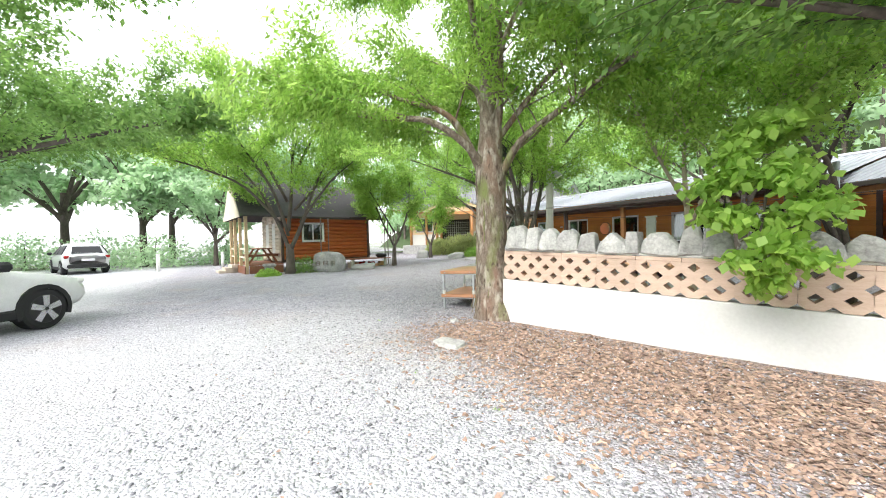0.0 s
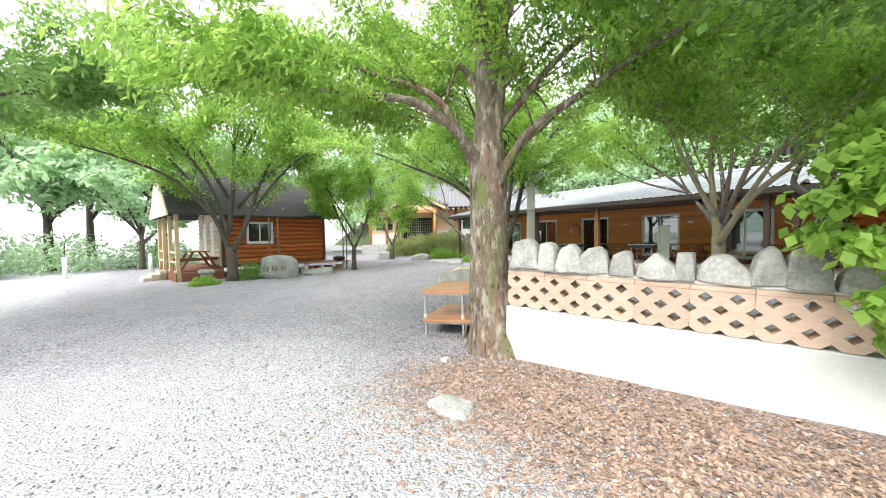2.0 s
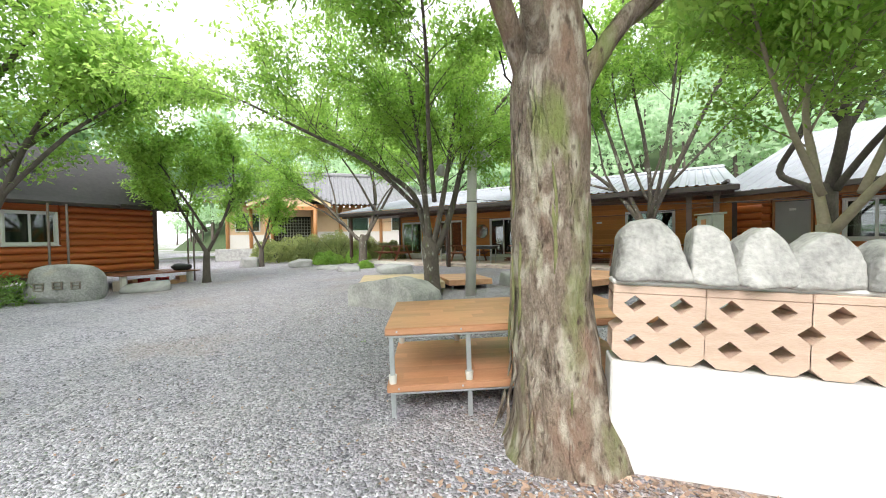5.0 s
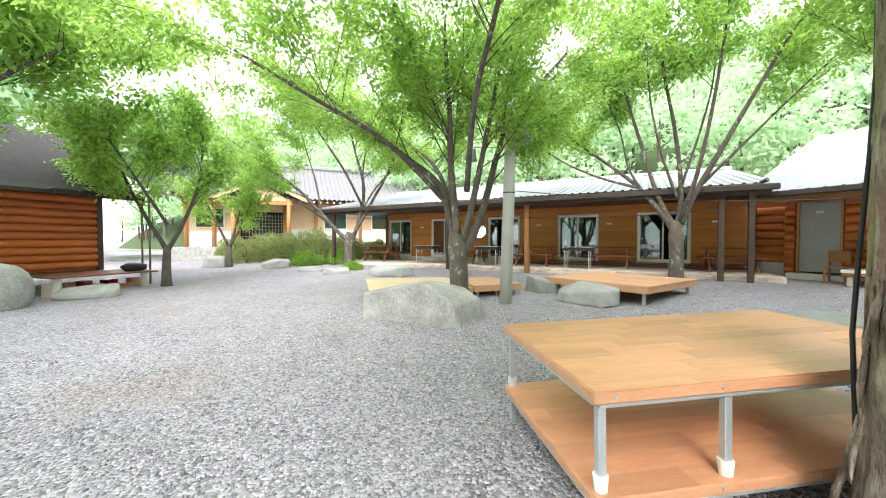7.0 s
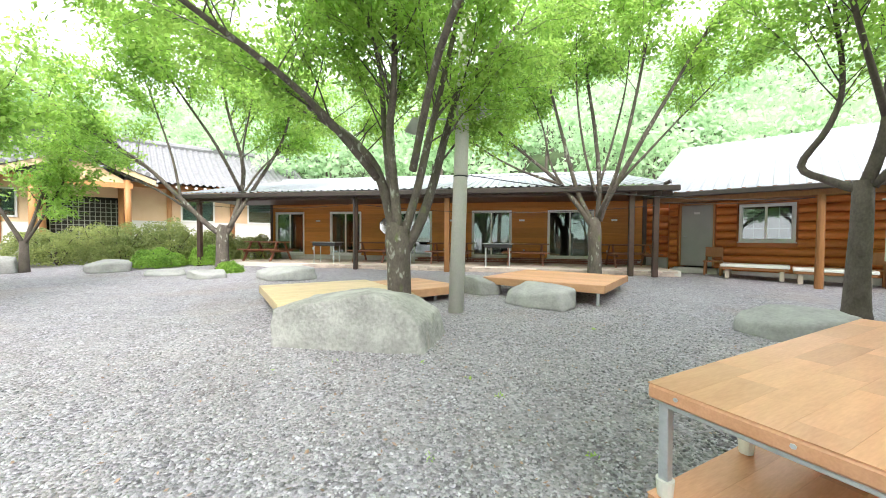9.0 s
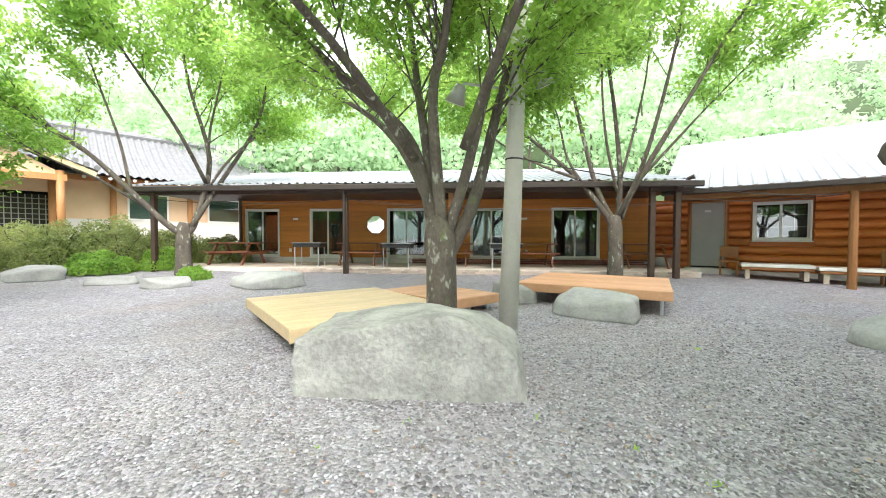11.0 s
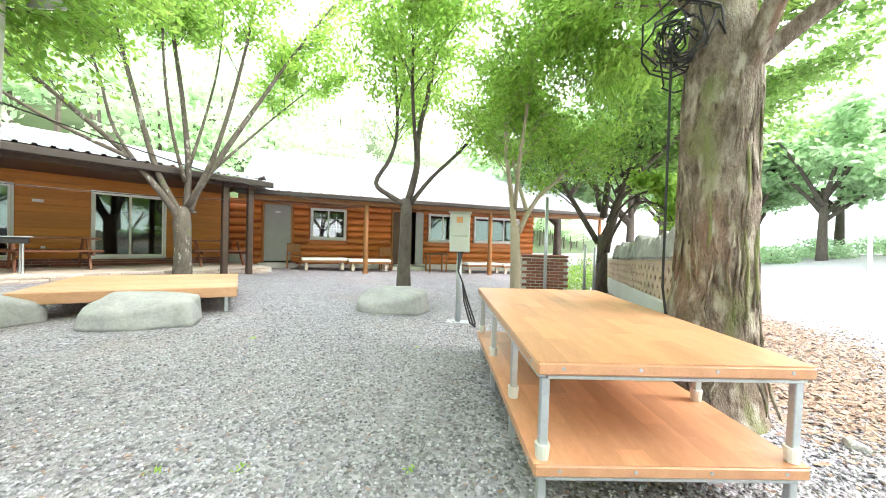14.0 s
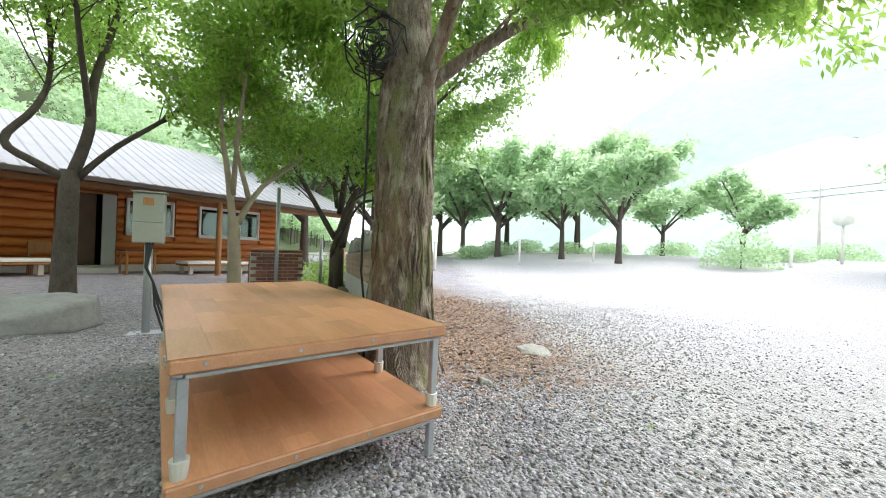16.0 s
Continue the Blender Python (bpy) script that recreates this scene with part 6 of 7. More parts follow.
part("roof", tiled_roof(-5.6, 11, -1.6, 3.75, 3.6, 6.6), "tile", han, "grey tiled roof with curved eaves")
part("roof_back", tiled_roof(-5.6, 11, 8.8, 3.75, 3.6, 6.6), "tile", han)
part("ridge", Shape().tube([(-5.6, 3.6, 6.9), (-3, 3.6, 6.7), (3, 3.6, 6.65), (8, 3.6, 6.7), (11, 3.6, 6.9)], 0.22, 8), "tile", han)
for i in range(40):
    x = -5.4 + i * 0.41
    if -1.6 < x < 2.0:
        continue
    rfb = part("rafter", Shape().tube([(x, -1.5, 3.62 + abs((x - 2.7) / 8.3) ** 4 * 0.35), (x, 0.1, 3.95)], 0.07, 8), "trim", han)
    part("rafter_end", Shape().tube([(x, -1.52, 3.615 + abs((x - 2.7) / 8.3) ** 4 * 0.35), (x, -1.5, 3.62 + abs((x - 2.7) / 8.3) ** 4 * 0.35)], 0.07, 8), "white", rfb)
# gabled porch
pg = part("porch_roof", Shape(), "tile", han)
for sg in (-1, 1):
    slope = Shape()
    for u in range(9):
        f = u / 8
        for v in range(13):
            slope.v.append((0.2 + sg * 2.6 * f, -2.4 + v * 0.2, 4.9 - 1.35 * f + 0.25 * f * f + (0.05 if v % 2 else 0)))
    slope.f = [(r * 13 + i, r * 13 + i + 1, (r + 1) * 13 + i + 1, (r + 1) * 13 + i) for r in range(8) for i in range(12)]
    part("porch_tiles", slope, "tile", pg)
    part("bargeboard", Shape().prism([(0.2, 4.6), (0.2, 4.85), (0.2 + sg * 2.55, 3.72), (0.2 + sg * 2.5, 3.5)], 1, -2.38, -2.3), "deck_new", pg, "pale curved bargeboard")
    part("porch_column", Shape().tube([(0.2 + sg * 1.5, -2.0, 0.7), (0.2 + sg * 1.5, -2.0, 3.7)], 0.13, 12), "trim", pg, "", True)
    for k in range(9):
        f = k / 8
        part("edge_tile", Shape().tube([(0.2 + sg * 2.55 * f, -2.5, 4.95 - 1.3 * f + 0.25 * f * f), (0.2 + sg * 2.55 * f, -2.3, 4.97 - 1.3 * f + 0.25 * f * f)], 0.1, 8), "tile", pg)
part("porch_beam", Shape().box(-1.5, 1.9, -2.1, -1.9, 3.3, 3.55), "trim", pg)
part("gable_panel", Shape().prism([(-1.4, 3.56), (1.8, 3.56), (0.2, 4.55)], 1, -2.0, -1.94), "hanok_wall", pg)
annex = thing("side_house", pose(-19.6, 26.5, 0.3, 0, 0, 20), "plain white-walled side house behind the shrubs", "building")
part("wall", Shape().box(-3, 4.5, 0, 0.2, 0, 2.6).box(4.3, 4.5, 0.2, 5, 0, 2.6).box(-3, -2.8, 0.2, 5, 0, 2.6), "white_wall", annex)
part("roof", corrugated(-3.4, 4.9, -0.5, 2.62, 2.6, 3.4), "roof", annex)
part("vent", Shape().box(2.2, 2.5, -0.03, -0.004, 1.9, 2.05), "cable", annex)


# ---- cars ----
def suv(m, label):
    """A modern sport utility car, nose to +x, its right side to -y."""
    c = thing("car", m, label, "car", "parked cars")
    st = [(-2.25, 0.5, 0.95, 1.0, 0.72, 0.5), (-2.2, 0.36, 1.05, 1.15, 0.84, 0.6), (-1.9, 0.3, 1.08, 1.52, 0.92, 0.62), (-1.4, 0.28, 1.08, 1.64, 0.93, 0.66), (-0.6, 0.28, 1.06, 1.68, 0.93, 0.68), (0.1, 0.28, 1.04, 1.64, 0.93, 0.67), (0.55, 0.28, 1.03, 1.46, 0.93, 0.66),
          (0.95, 0.28, 1.02, 1.14, 0.93, 0.74), (1.15, 0.28, 1.0, 1.03, 0.92, 0.8), (1.6, 0.3, 0.94, 0.98, 0.91, 0.78), (2.05, 0.32, 0.82, 0.88, 0.86, 0.7), (2.28, 0.36, 0.66, 0.72, 0.74, 0.58), (2.36, 0.45, 0.58, 0.6, 0.55, 0.4)]
    s = Shape()
    n = 10
    for x, z0, zb, zr, w, wr in st:
        half = [(w * 0.86, z0), (w, z0 + 0.14), (w, zb - 0.12), (w * 0.97, zb), (wr + 0.02, zr - 0.06)]
        ring = half + [(wr - 0.12, zr)] + [(-wr + 0.12, zr)] + [(-y, z) for y, z in reversed(half)]
        n = len(ring)
        s.v += [(x, y, z) for y, z in ring]
    for i in range(len(st) - 1):
        s.f += [(i * n + k, i * n + (k + 1) % n, (i + 1) * n + (k + 1) % n, (i + 1) * n + k) for k in range(n)]
    s.f += [tuple(range(n)), tuple(reversed(range((len(st) - 1) * n, len(st) * n)))]
    body = part("body", s, "car_paint", c, "glossy white body", True)
    for sg in (-1, 1):
        for x0, x1, xa, xb in ((-1.75, -0.72, -1.62, -0.7), (-0.64, 0.12, -0.62, 0.08), (0.18, 0.88, 0.16, 0.5)):
            part("side_window", Shape().add([(x0, sg * 0.945, 1.09), (x1, sg * 0.945, 1.07), (xb, sg * 0.715, 1.56 if xb < 0.3 else 1.45), (xa, sg * 0.715, 1.56)] + [(x0, sg * 0.9, 1.09), (x1, sg * 0.9, 1.07), (xb, sg * 0.67, 1.55 if xb < 0.3 else 1.44), (xa, sg * 0.67, 1.55)], [(0, 1, 2, 3), (7, 6, 5, 4), (0, 4, 5, 1), (1, 5, 6, 2), (2, 6, 7, 3), (3, 7, 4, 0)]), "cable", c, "dark tinted window")
        part("mirror", Shape().box(0.62, 0.86, sg * 0.97, sg * 1.16, 1.04, 1.2, 0.05), "cable", c, "black wing mirror")
        part("sill", Shape().box(-1.5, 1.35, sg * 0.86, sg * 0.945, 0.24, 0.4, 0.03), "tyre", c, "black sill cladding")
        part("headlight", Shape().box(1.95, 2.22, sg * 0.6, sg * 0.84, 0.72, 0.84, 0.04), "lamp_glass", c)
        part("tail_light", Shape().box(-2.24, -2.0, sg * 0.68, sg * 0.9, 0.86, 1.02, 0.03), "red_lens", c)
        for x in (-1.42, 1.42):
            arch = [(x + 0.43 * math.cos(radians(a)), 0.35 + 0.43 * math.sin(radians(a))) for a in range(-20, 201, 20)] + [(x + 0.36 * math.cos(radians(a)), 0.35 + 0.36 * math.sin(radians(a))) for a in range(200, -21, -20)]
            part("wheel_arch", Shape().prism(arch, 1, sg * 0.8, sg * 0.955), "tyre", c, "black wheel arch trim")
            wh = part("wheel", Shape().tube([(x, sg * 0.7, 0.35), (x, sg * 0.72, 0.35), (x, sg * 0.93, 0.35), (x, sg * 0.95, 0.35)], [0.3, 0.355, 0.355, 0.31], 28), "tyre", c)
            rim = part("rim", Shape().tube([(x, sg * 0.951, 0.35), (x, sg * 0.956, 0.35)], [0.25, 0.24], 24), "cable", wh)
            for k in range(5):
                a = radians(72 * k + 18)
                part("spoke", Shape().prism([(x + 0.05 * math.cos(a - 0.9), 0.35 + 0.05 * math.sin(a - 0.9)), (x + 0.24 * math.cos(a - 0.22), 0.35 + 0.24 * math.sin(a - 0.22)), (x + 0.24 * math.cos(a + 0.22), 0.35 + 0.24 * math.sin(a + 0.22)), (x + 0.05 * math.cos(a + 0.9), 0.35 + 0.05 * math.sin(a + 0.9))], 1, sg * 0.957, sg * 0.972), "alloy", wh, "bright alloy spoke")
    part("rear_window", Shape().add([(-2.22, -0.62, 1.12), (-2.22, 0.62, 1.12), (-1.96, 0.54, 1.5), (-1.96, -0.54, 1.5), (-2.12, -0.62, 1.12), (-2.12, 0.62, 1.12), (-1.86, 0.54, 1.5), (-1.86, -0.54, 1.5)], [(0, 1, 2, 3), (7, 6, 5, 4), (0, 4, 5, 1), (1, 5, 6, 2), (2, 6, 7, 3), (3, 7, 4, 0)]), "cable", c, "dark rear window")
    part("bumper", Shape().box(-2.3, -2.1, -0.8, 0.8, 0.35, 0.55, 0.05), "tyre", c)
    part("number_plate", Shape().box(-2.31, -2.26, -0.26, 0.26, 0.72, 0.84, 0.005), "white", c)
    return c


CAR = 148
car = suv(pose(-6.04 - 0.95 * math.cos(radians(CAR - 90)) - 1.42 * math.cos(radians(CAR)), -0.42 - 0.95 * math.sin(radians(CAR - 90)) - 1.42 * math.sin(radians(CAR)), 0.0, 0, 0, CAR), "white sport utility car parked on the gravel")
copy_thing(car, pose(-25.5, -5.6, 0.0, 0, 0, 205))


# ---- shrubs and far planting ----
def leaf_cloud(rng, count, centre, radii, leaf, width=0.5, shell=0.35):
    d = rng.normal(0, 1, (count, 3))
    d /= np.linalg.norm(d, axis=1)[:, None]
    d[:, 2] = np.abs(d[:, 2]) * 1.0 - 0.1
    bump = 1 + 0.16 * np.sin(d[:, :1] * 7 + centre[0]) * np.cos(d[:, 1:2] * 6 + centre[1])
    c = np.array(centre) + d * np.array(radii) * bump * (1 - shell * rng.random((count, 1)) ** 2)
    axis = d * 0.6 + rng.normal(0, 0.7, (count, 3))
    axis /= np.linalg.norm(axis, axis=1)[:, None]
    side = np.cross(axis, d + rng.normal(0, 0.5, (count, 3)))
    side /= np.linalg.norm(side, axis=1)[:, None] + 1e-9
    size = leaf * rng.uniform(0.6, 1.3, (count, 1))
    ax, sd = axis * size * 0.5, side * size * width * 0.5
    return np.stack([c - ax, c + sd, c + ax, c - sd], 1).reshape(-1, 3)


rng = np.random.default_rng(77)
shrubs = [(-19.4, 16.6, 0.9, 0.9), (-20.6, 17.6, 1.2, 1.3), (-18.2, 17.6, 1.1, 1.15), (-19.5, 18.6, 1.3, 1.5), (-17.3, 18.6, 1.0, 1.0), (-21.8, 16.2, 1.0, 1.0), (-22.4, 17.8, 1.2, 1.3), (-18.0, 19.6, 1.2, 1.2), (-16.6, 17.6, 0.7, 0.6), (-17.6, 16.4, 0.8, 0.55), (-16.0, 19.6, 1.0, 0.95), (-23.8, 16.8, 1.1, 1.1)]
for i, (x, y, r, h) in enumerate(shrubs):
    h *= 1.3
    z = ground_z(x, y)
    sb = thing("shrub", pose(x, y, z), "rounded yellow-green azalea shrub in the bed", "shrub", "shrubs in the bed")
    wd = Shape()
    for k in range(7):
        a = k * 0.9
        wd.tube([(0, 0, -0.05), (0.3 * r * math.cos(a), 0.3 * r * math.sin(a), h * 0.45), (0.7 * r * math.cos(a), 0.7 * r * math.sin(a), h * 0.75)], [0.03, 0.02, 0.008], 5)
    part("stems", wd, "bark", sb)
    part("leaves", quads_mesh("leaves", leaf_cloud(rng, 6500, (0, 0, h * 0.12), (r, r, h * 0.85), 0.075, 0.75, 0.22), "leaf_young" if i in (8, 9) else "leaf_shrub"), None, sb)
for x, y, r, h, lf in ((-14.9, 3.6, 0.5, 0.36, "leaf_young"), (-15.9, 5.3, 0.65, 0.85, "leaf"), (-13.85, 15.6, 0.35, 0.35, "leaf_young"), (-14.4, 16.0, 0.3, 0.3, "leaf_young"), (4.6, 9.5, 1.0, 0.9, "leaf_young"), (6.5, 9.8, 1.2, 1.0, "leaf")):
    z = ground_z(x, y)
    sb = thing("low_plant", pose(x, y, z), "low clump of fresh green leaves in the gravel", "plant", "low green clumps")
    part("stems", Shape().tube([(0, 0, -0.03), (0.03, 0, h * 0.5)], [0.02, 0.008], 5), "bark", sb)
    part("leaves", quads_mesh("leaves", leaf_cloud(rng, 1500, (0, 0, 0.0), (r, r, h), 0.1, 0.4, 0.6), lf), None, sb)


def park_tree(m, seed, label, leafy="leaf_far_haze"):
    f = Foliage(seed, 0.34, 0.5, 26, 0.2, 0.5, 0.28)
    stems = []
    r = random.Random(seed)
    for k in range(7):
        a = k * 0.9 + r.uniform(-0.2, 0.2)
        o = r.uniform(1.6, 2.6)
        stems.append((curve((0, 0, 1.6 + 0.15 * k), (0.5 * o * math.cos(a), 0.5 * o * math.sin(a), 2.5 + 0.3 * k), (o * math.cos(a), o * math.sin(a), 3.2 + 0.42 * k)), 0.09, 0.03))
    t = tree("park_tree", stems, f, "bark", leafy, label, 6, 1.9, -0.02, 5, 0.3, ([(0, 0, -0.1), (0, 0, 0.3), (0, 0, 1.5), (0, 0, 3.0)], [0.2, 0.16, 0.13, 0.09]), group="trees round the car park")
    t.matrix_basis = m
    return t


p1 = park_tree(pose(26, -4.6, ground_z(26, -4.6)) @ Matrix.Diagonal((1.5, 1.5, 1.45, 1)), 41, "round young shade tree at the edge of the car park")
p2 = park_tree(pose(21.5, -7.4, ground_z(21.5, -7.4)) @ Matrix.Diagonal((1.45, 1.45, 1.45, 1)), 42, "round young shade tree at the edge of the car park")
spots = [(-4, -27, 1.6), (2, -30, 1.7), (8, -33, 1.5), (-10, -30, 1.7), (-16, -26, 1.6), (14, -38, 1.5), (31, 0.2, 1.4), (35, 3.5, 1.4), (34, -9, 1.7), (38, -2, 1.6), (30, -16, 1.0), (24, -19, 0.9), (12, -22, 1.0), (42, 6, 1.7), (40, 11, 1.6), (24, 9, 1.4), (14, 13.5, 1.1), (18, 10.5, 1.3)]
for i, (x, y, k) in enumerate(spots):
    copy_thing((p1, p2)[i % 2], pose(x, y, ground_z(x, y), 0, 0, i * 47) @ Matrix.Diagonal((k * 0.9, k * 0.9, k * 0.85, 1)))
west = [(-30, -3.5, 1.2), (-36, 2, 1.3), (-33, 8, 1.3), (-38, -10, 1.5), (-31, 13, 1.2), (-44, 6, 1.6), (-46, -4, 1.6), (-27, 1.0, 0.7), (-42, -18, 1.6), (-30, -14, 1.3), (-34, 20, 1.5), (-22, -14, 1.1)]
for i, (x, y, k) in enumerate(west):
    copy_thing((p2, p1)[i % 2], pose(x, y, ground_z(x, y), 0, 0, i * 61) @ Matrix.Diagonal((k / 1.1, k / 1.1, k / 1.1, 1)))

# wooded hillside behind the houses, far hills
hill = Shape()
hx, hy = [-70 + 5 * i for i in range(33)], [27, 30, 34, 40, 48, 58, 70, 85]


def hill_z(x, y):
    return 0.3 + 0.62 * max(y - 26, 0) + 2.0 * noise.noise(Vector((x * 0.05, y * 0.05, 2)))


hill.v = [(x, y, hill_z(x, y) if y > 27 else -0.2) for y in hy for x in hx]
hill.f = [(j * 33 + i, j * 33 + i + 1, (j + 1) * 33 + i + 1, (j + 1) * 33 + i) for j in range(7) for i in range(32)]
solid("hillside", hill, "soil", "steep wooded hillside rising behind the houses", "hill", "structure", True)
fl, trunks = [], Shape()
hr = random.Random(9)
for i in range(640):
    x, y = hr.uniform(-72, 82), 28 + 34 * hr.random() ** 1.5
    z = hill_z(x, y)
    r, h = hr.uniform(1.3, 2.4), hr.uniform(3.5, 6.5)
    trunks.tube([(x, y, z - 0.3), (x + hr.uniform(-0.3, 0.3), y, z + h * 0.8)], [0.14, 0.05], 5)
    for k in range(3):
        fl.append(leaf_cloud(rng, 115, (x + hr.uniform(-1, 1), y + hr.uniform(-1, 1), z + h * (0.45 + 0.22 * k)), (r, r, r * 0.7), 0.42, 0.6, 0.7))
solid("hillside_trunks", trunks, "bark", "thin dark trunks of the hillside wood", "trees", "stuff")
solid("hillside_woods", quads_mesh("hillside_woods", np.concatenate(fl), "leaf_far_haze"), None, "dense fresh green woodland on the slope", "woods", "stuff")
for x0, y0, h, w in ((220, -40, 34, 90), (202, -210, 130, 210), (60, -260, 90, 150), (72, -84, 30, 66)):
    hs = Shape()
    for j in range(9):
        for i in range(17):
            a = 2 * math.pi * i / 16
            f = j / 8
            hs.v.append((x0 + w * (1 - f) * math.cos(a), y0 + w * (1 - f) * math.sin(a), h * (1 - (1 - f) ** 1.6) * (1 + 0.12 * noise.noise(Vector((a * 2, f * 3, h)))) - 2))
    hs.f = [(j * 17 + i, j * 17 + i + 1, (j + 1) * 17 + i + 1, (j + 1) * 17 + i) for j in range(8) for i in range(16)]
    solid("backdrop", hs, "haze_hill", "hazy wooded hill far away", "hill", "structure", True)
hedge = [(30, 3, 1.6, 1.5), (33, 0, 2, 1.7), (36, -4, 2.2, 1.6), (34, -8, 2, 1.4), (33, -12, 2.2, 1.3), (30, -17, 2.4, 1.5), (17, -13.0, 2.0, 2.7), (22, -20, 2.2, 1.1), (24, -27, 2.6, 1.6), (19, -30, 2.4, 1.4), (26, -22, 2.0, 1.0), (13, -27, 2.2, 1.3), (8, -27, 2.2, 1.3), (-28, -2.5, 2.4, 2.5), (-30, 1.5, 2.2, 2.3), (-31, -6, 2.6, 2.7), (-33, -10.5, 2.6, 2.6), (-27.5, 5.5, 2.0, 2.0), (-35, -15, 2.8, 3.0)]
for x, y, r, h in hedge:
    sb = thing("bush", pose(x, y, ground_z(x, y)), "green bush paled for haze along the car park edge", "bush", "bushes round the car park")
    part("stems", Shape().tube([(0, 0, -0.05), (0.05, 0, h * 0.5), (0.1, 0.1, h * 0.8)], [0.06, 0.04, 0.01], 6), "bark", sb)
    part("leaves", quads_mesh("leaves", leaf_cloud(rng, 1700, (0, 0, h * 0.1), (r, r, h * 0.9), 0.24, 0.5, 0.7), "leaf_far_haze"), None, sb)
# bollards, lamps and a power pole round the car park
for x, y, h in ((21.6, 0.1, 2.0), (15.4, 6.4, 1.7), (23.4, -6.3, 1.6), (17.1, -16.3, 1.5), (-22.5, -1.5, 1.0), (-24.5, 1.5, 1.0)):
    bo = thing("bollard", pose(x, y, ground_z(x, y)), "white round bollard at the car park edge", "bollard", "bollards round the car park")
    part("shaft", Shape().tube([(0, 0, -0.05), (0, 0, h - 0.1)], 0.09, 10), "pvc", bo, "", True)
    part("cap", Shape().tube([(0, 0, h - 0.098), (0, 0, h - 0.02), (0, 0, h)], [0.1, 0.1, 0.05], 10), "pvc", bo)
gl = thing("globe_lamp", pose(18.7, -21.4, ground_z(18.7, -21.4)), "white post lamp with an opal globe", "lamp")
part("shaft", Shape().tube([(0, 0, -0.05), (0, 0, 2.8)], 0.09, 10), "pvc", gl, "", True)
part("globe", rock_shape(0.5, 0.5, 0.46, 3, 0.0, 0, 3, False), "lamp_glass", gl, "", True).matrix_basis = pose(0, 0, 3.1)
pp = thing("power_pole", pose(31.9, -33.7, ground_z(31.9, -33.7)), "pale power pole with cross arms and wires", "pole")
part("shaft", Shape().tube([(0, 0, -0.1), (0, 0, 8)], [0.16, 0.1], 10), "concrete_pole", pp, "", True)
for z in (6.6, 7.3):
    part("cross_arm", Shape().box(-0.8, 0.8, -0.05, 0.05, z, z + 0.1), "steel", pp)
    for x in (-0.7, 0.0, 0.7):
        part("wire", Shape().tube([(x + 30 * (k - 4) / 4, 10 * (k - 4) / 4, z + 0.12 - 0.8 * (1 - ((k - 4) / 4) ** 2) + 0.8) for k in range(9)], 0.012, 4), "cable", pp)
# wires along the porch and from the pole
for a, b, sag in (((-16.4, 16.9, 2.55), (-10.3, 16.9, 2.5), 0.15), ((-10.3, 16.9, 2.5), (-1.1, 16.9, 2.35), 0.25), ((-1.1, 16.9, 2.45), (1.9, 15.7, 2.4), 0.1), ((1.9, 15.7, 2.4), (-6.0, 11.6, 2.45), 0.2)):
    va, vb = Vector(a), Vector(b)
    tagged(part("wire", Shape().tube([va.lerp(vb, k / 10) - Vector((0, 0, sag * 4 * (k / 10) * (1 - k / 10))) for k in range(11)], 0.008, 5), "cable"), "thin dark cable strung between posts", "cable", "strung cables")


# ---- gravel, dry leaves and weeds underfoot ----
def scatter(count, spots_, spread, seed):
    g = np.random.default_rng(seed)
    a = np.array(spots_, float)
    i = g.integers(0, len(a), count)
    return a[i] + g.normal(0, 1, (count, 2)) * spread, g


line = [(0.6, 4.0), (-1.0, 4.6), (-3.4, 5.0), (-4.4, 6.4), (-5.6, 7.6), (-6.2, 8.4), (-5.0, 8.6), (-4.4, 9.6), (-2.6, 5.4), (1.6, 4.6), (-3.6, 10.4), (-7.6, 8.6), (-5.8, 5.4), (-2.6, 8.2)]
pts, g = scatter(52000, line, 1.5, 5)
keep = np.array([not (-0.1 < y - wall_y(x) < 0.6 and x > -2.15) for x, y in pts])
pts = pts[keep]
k = len(pts)
zz = np.array([ground_z(x, y) + 0.022 * noise.noise(Vector((x * 0.9, y * 0.9, 0))) + 0.01 * noise.noise(Vector((x * 2.8, y * 2.8, 3))) for x, y in pts])
octa = np.array([(1, 0, 0), (0, 1, 0), (-1, 0, 0), (0, -1, 0), (0, 0, 1), (0, 0, -1)], float)
tri = np.array([(0, 1, 4), (1, 2, 4), (2, 3, 4), (3, 0, 4), (1, 0, 5), (2, 1, 5), (3, 2, 5), (0, 3, 5)])
size = g.uniform(0.006, 0.017, (k, 1, 1)) * g.uniform(0.6, 1.4, (k, 1, 3)) * (1, 1, 0.7)
vv = octa[None] * g.uniform(0.7, 1.2, (k, 6, 1)) * size
ang = g.uniform(0, 6.28, k)
ca, sa = np.cos(ang)[:, None], np.sin(ang)[:, None]
vv = np.stack([vv[..., 0] * ca - vv[..., 1] * sa, vv[..., 0] * sa + vv[..., 1] * ca, vv[..., 2]], -1)
vv += np.concatenate([pts, (zz + 0.004)[:, None]], 1)[:, None]
pm = bpy.data.meshes.new("loose_gravel")
pm.vertices.add(k * 6)
pm.vertices.foreach_set("co", vv.astype(np.float32).ravel())
fi = (tri[None] + (np.arange(k) * 6)[:, None, None]).reshape(-1)
pm.loops.add(len(fi))
pm.loops.foreach_set("vertex_index", fi.astype(np.int32))
pm.polygons.add(len(fi) // 3)
pm.polygons.foreach_set("loop_start", np.arange(0, len(fi), 3, dtype=np.int32))
pm.materials.append(M["pebble"])
pm.update(calc_edges=True)
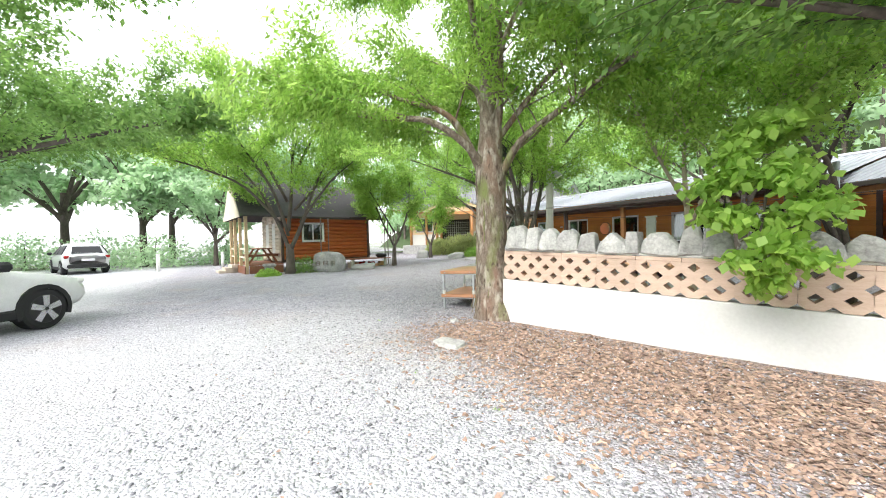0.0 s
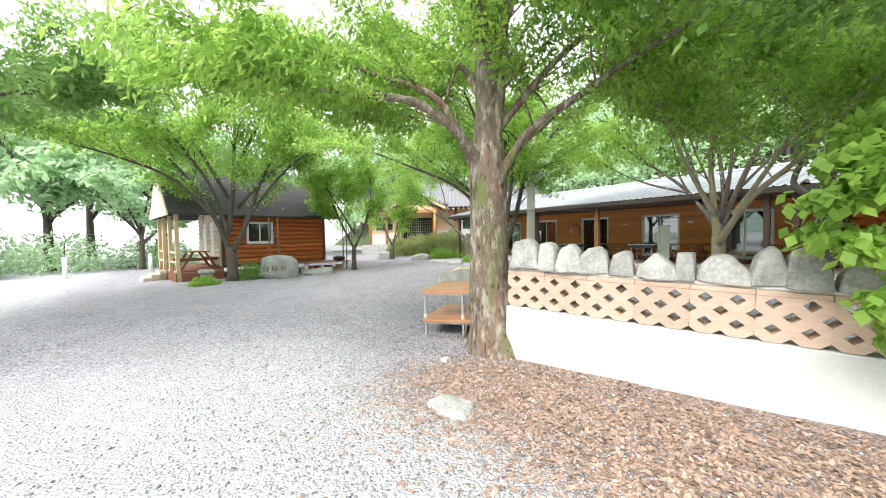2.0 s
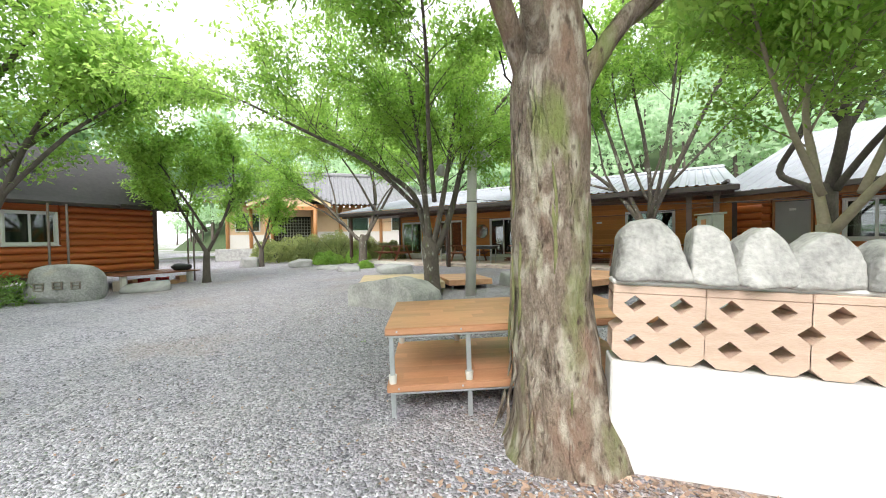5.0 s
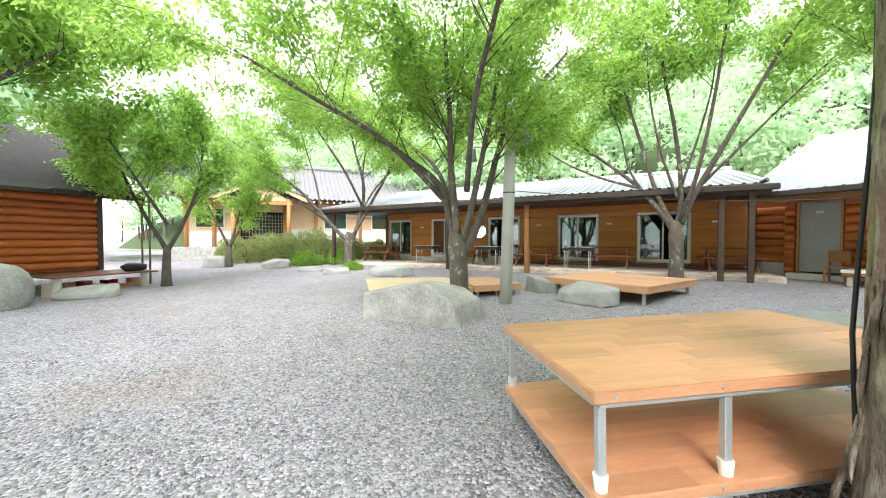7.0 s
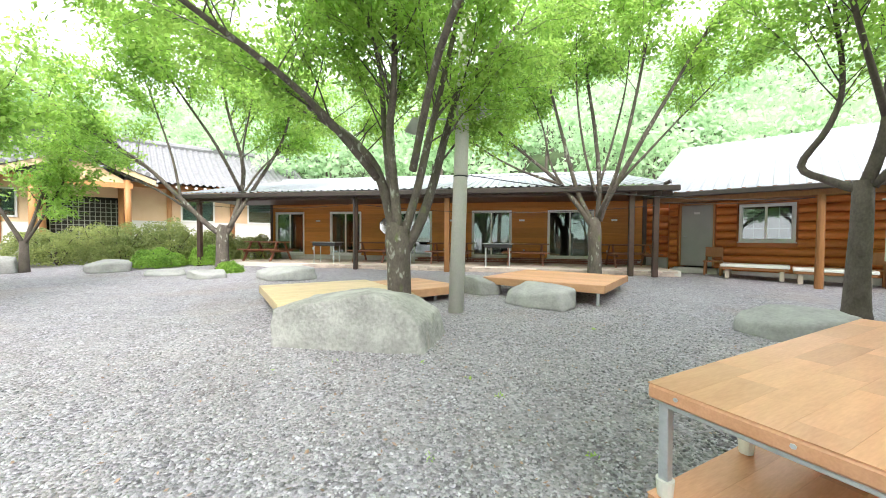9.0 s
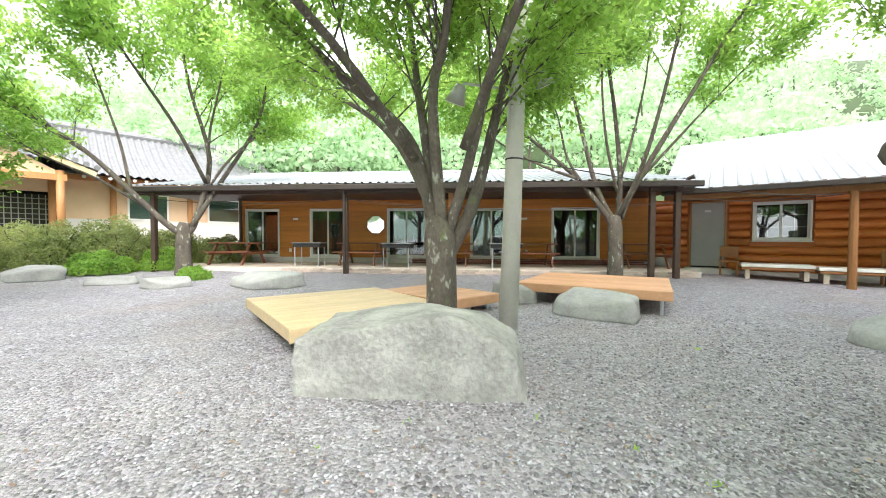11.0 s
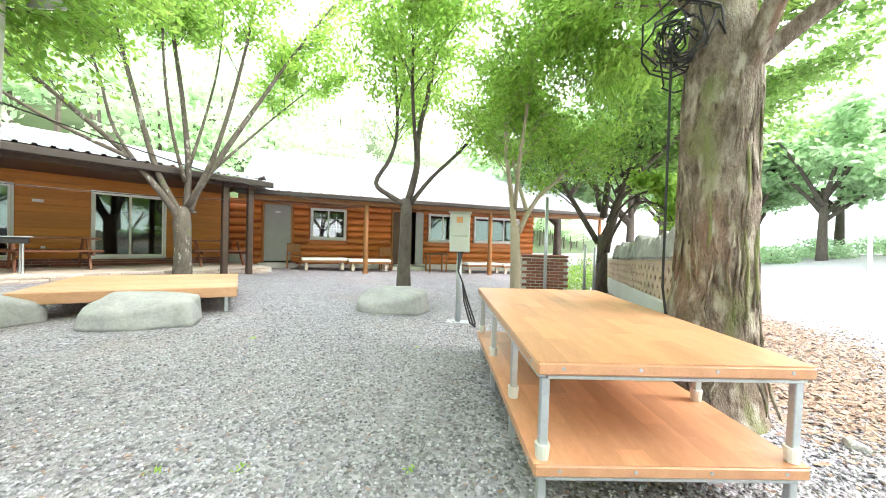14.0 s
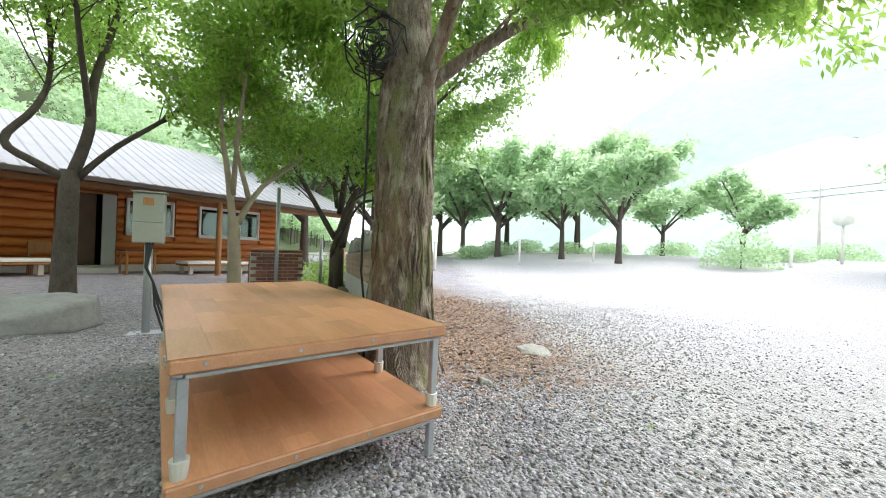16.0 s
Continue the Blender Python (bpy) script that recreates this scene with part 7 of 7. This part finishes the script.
solid("loose_gravel", pm, None, "loose grey crushed stones underfoot", "gravel", "stuff")


def flat_leaves(name, pts, g, size, material, label, lift=0.008):
    k = len(pts)
    zz = np.array([ground_z(x, y) + 0.022 * noise.noise(Vector((x * 0.9, y * 0.9, 0))) + 0.01 * noise.noise(Vector((x * 2.8, y * 2.8, 3))) for x, y in pts]) + lift
    c = np.concatenate([pts, zz[:, None]], 1)
    a = g.uniform(0, 6.28, k)
    ax = np.stack([np.cos(a), np.sin(a), g.normal(0, 0.22, k)], 1) * (size * g.uniform(0.6, 1.3, k))[:, None]
    sd = np.stack([-np.sin(a), np.cos(a), g.normal(0, 0.3, k)], 1) * (size * 0.5 * g.uniform(0.6, 1.2, k))[:, None]
    v = np.stack([c - ax, c + sd, c + ax, c - sd], 1).reshape(-1, 3)
    solid(name, quads_mesh(name, v, material), None, label, "leaves", "stuff")


pts, g = scatter(15000, [(-1.8, 5.8), (-1.0, 5.9), (0, 6.2), (1, 6.5), (2, 6.8), (3, 7.0), (0.4, 5.4), (-1.4, 5.4), (1.6, 5.6), (2.6, 5.9)], 0.55, 6)
pts = pts[[y < wall_y(x) - 0.03 for x, y in pts]]
flat_leaves("dry_leaves", pts, g, 0.032, "litter", "brown dry leaves drifted against the wall")
pts, g = scatter(1500, line + [(-6.4, 8.9), (-3, 7), (-1.2, 8.8)], 1.3, 7)
pts = pts[[not (-0.1 < y - wall_y(x) < 0.6 and x > -2.15) for x, y in pts]]
flat_leaves("fallen_leaves", pts, g, 0.017, "litter", "scattered dry leaves on gravel", 0.014)
for i, (x, y) in enumerate(((-6.9, 9.05), (-6.0, 9.2), (-5.2, 8.6), (-5.6, 7.7), (-4.6, 7.9), (-7.4, 8.7), (-4.0, 10.9), (-0.6, 4.2), (0.5, 4.4), (-3.3, 4.7), (-5.5, 8.9), (-2.9, 9.3))):
    sb = thing("weed", pose(x, y, ground_z(x, y)), "small green weed sprouting through gravel", "weed", "weeds in the gravel")
    part("leaves", quads_mesh("leaves", leaf_cloud(rng, 14, (0, 0, -0.01), (0.05, 0.05, 0.035), 0.04, 0.3, 0.8), "leaf_young"), None, sb)

# bricks of the porch edge and plinth, nearest last
bm_pale = Shape().box(-0.095, 0.095, -0.045, 0.045, -0.028, 0.028, 0.004).mesh("brick", "pale_brick")
bricks(terrace, Matrix.Translation((-12.4, 17.28, 0.26)), 12.0, 3, -0.02, 0.0, 0.2, 0.066, bm_pale)
bricks(plinth, Matrix.Translation((-9.0, LONG_Y - 0.03, FLOOR)), 8.4, 3, -0.01, 0.0, 0.2, 0.066)
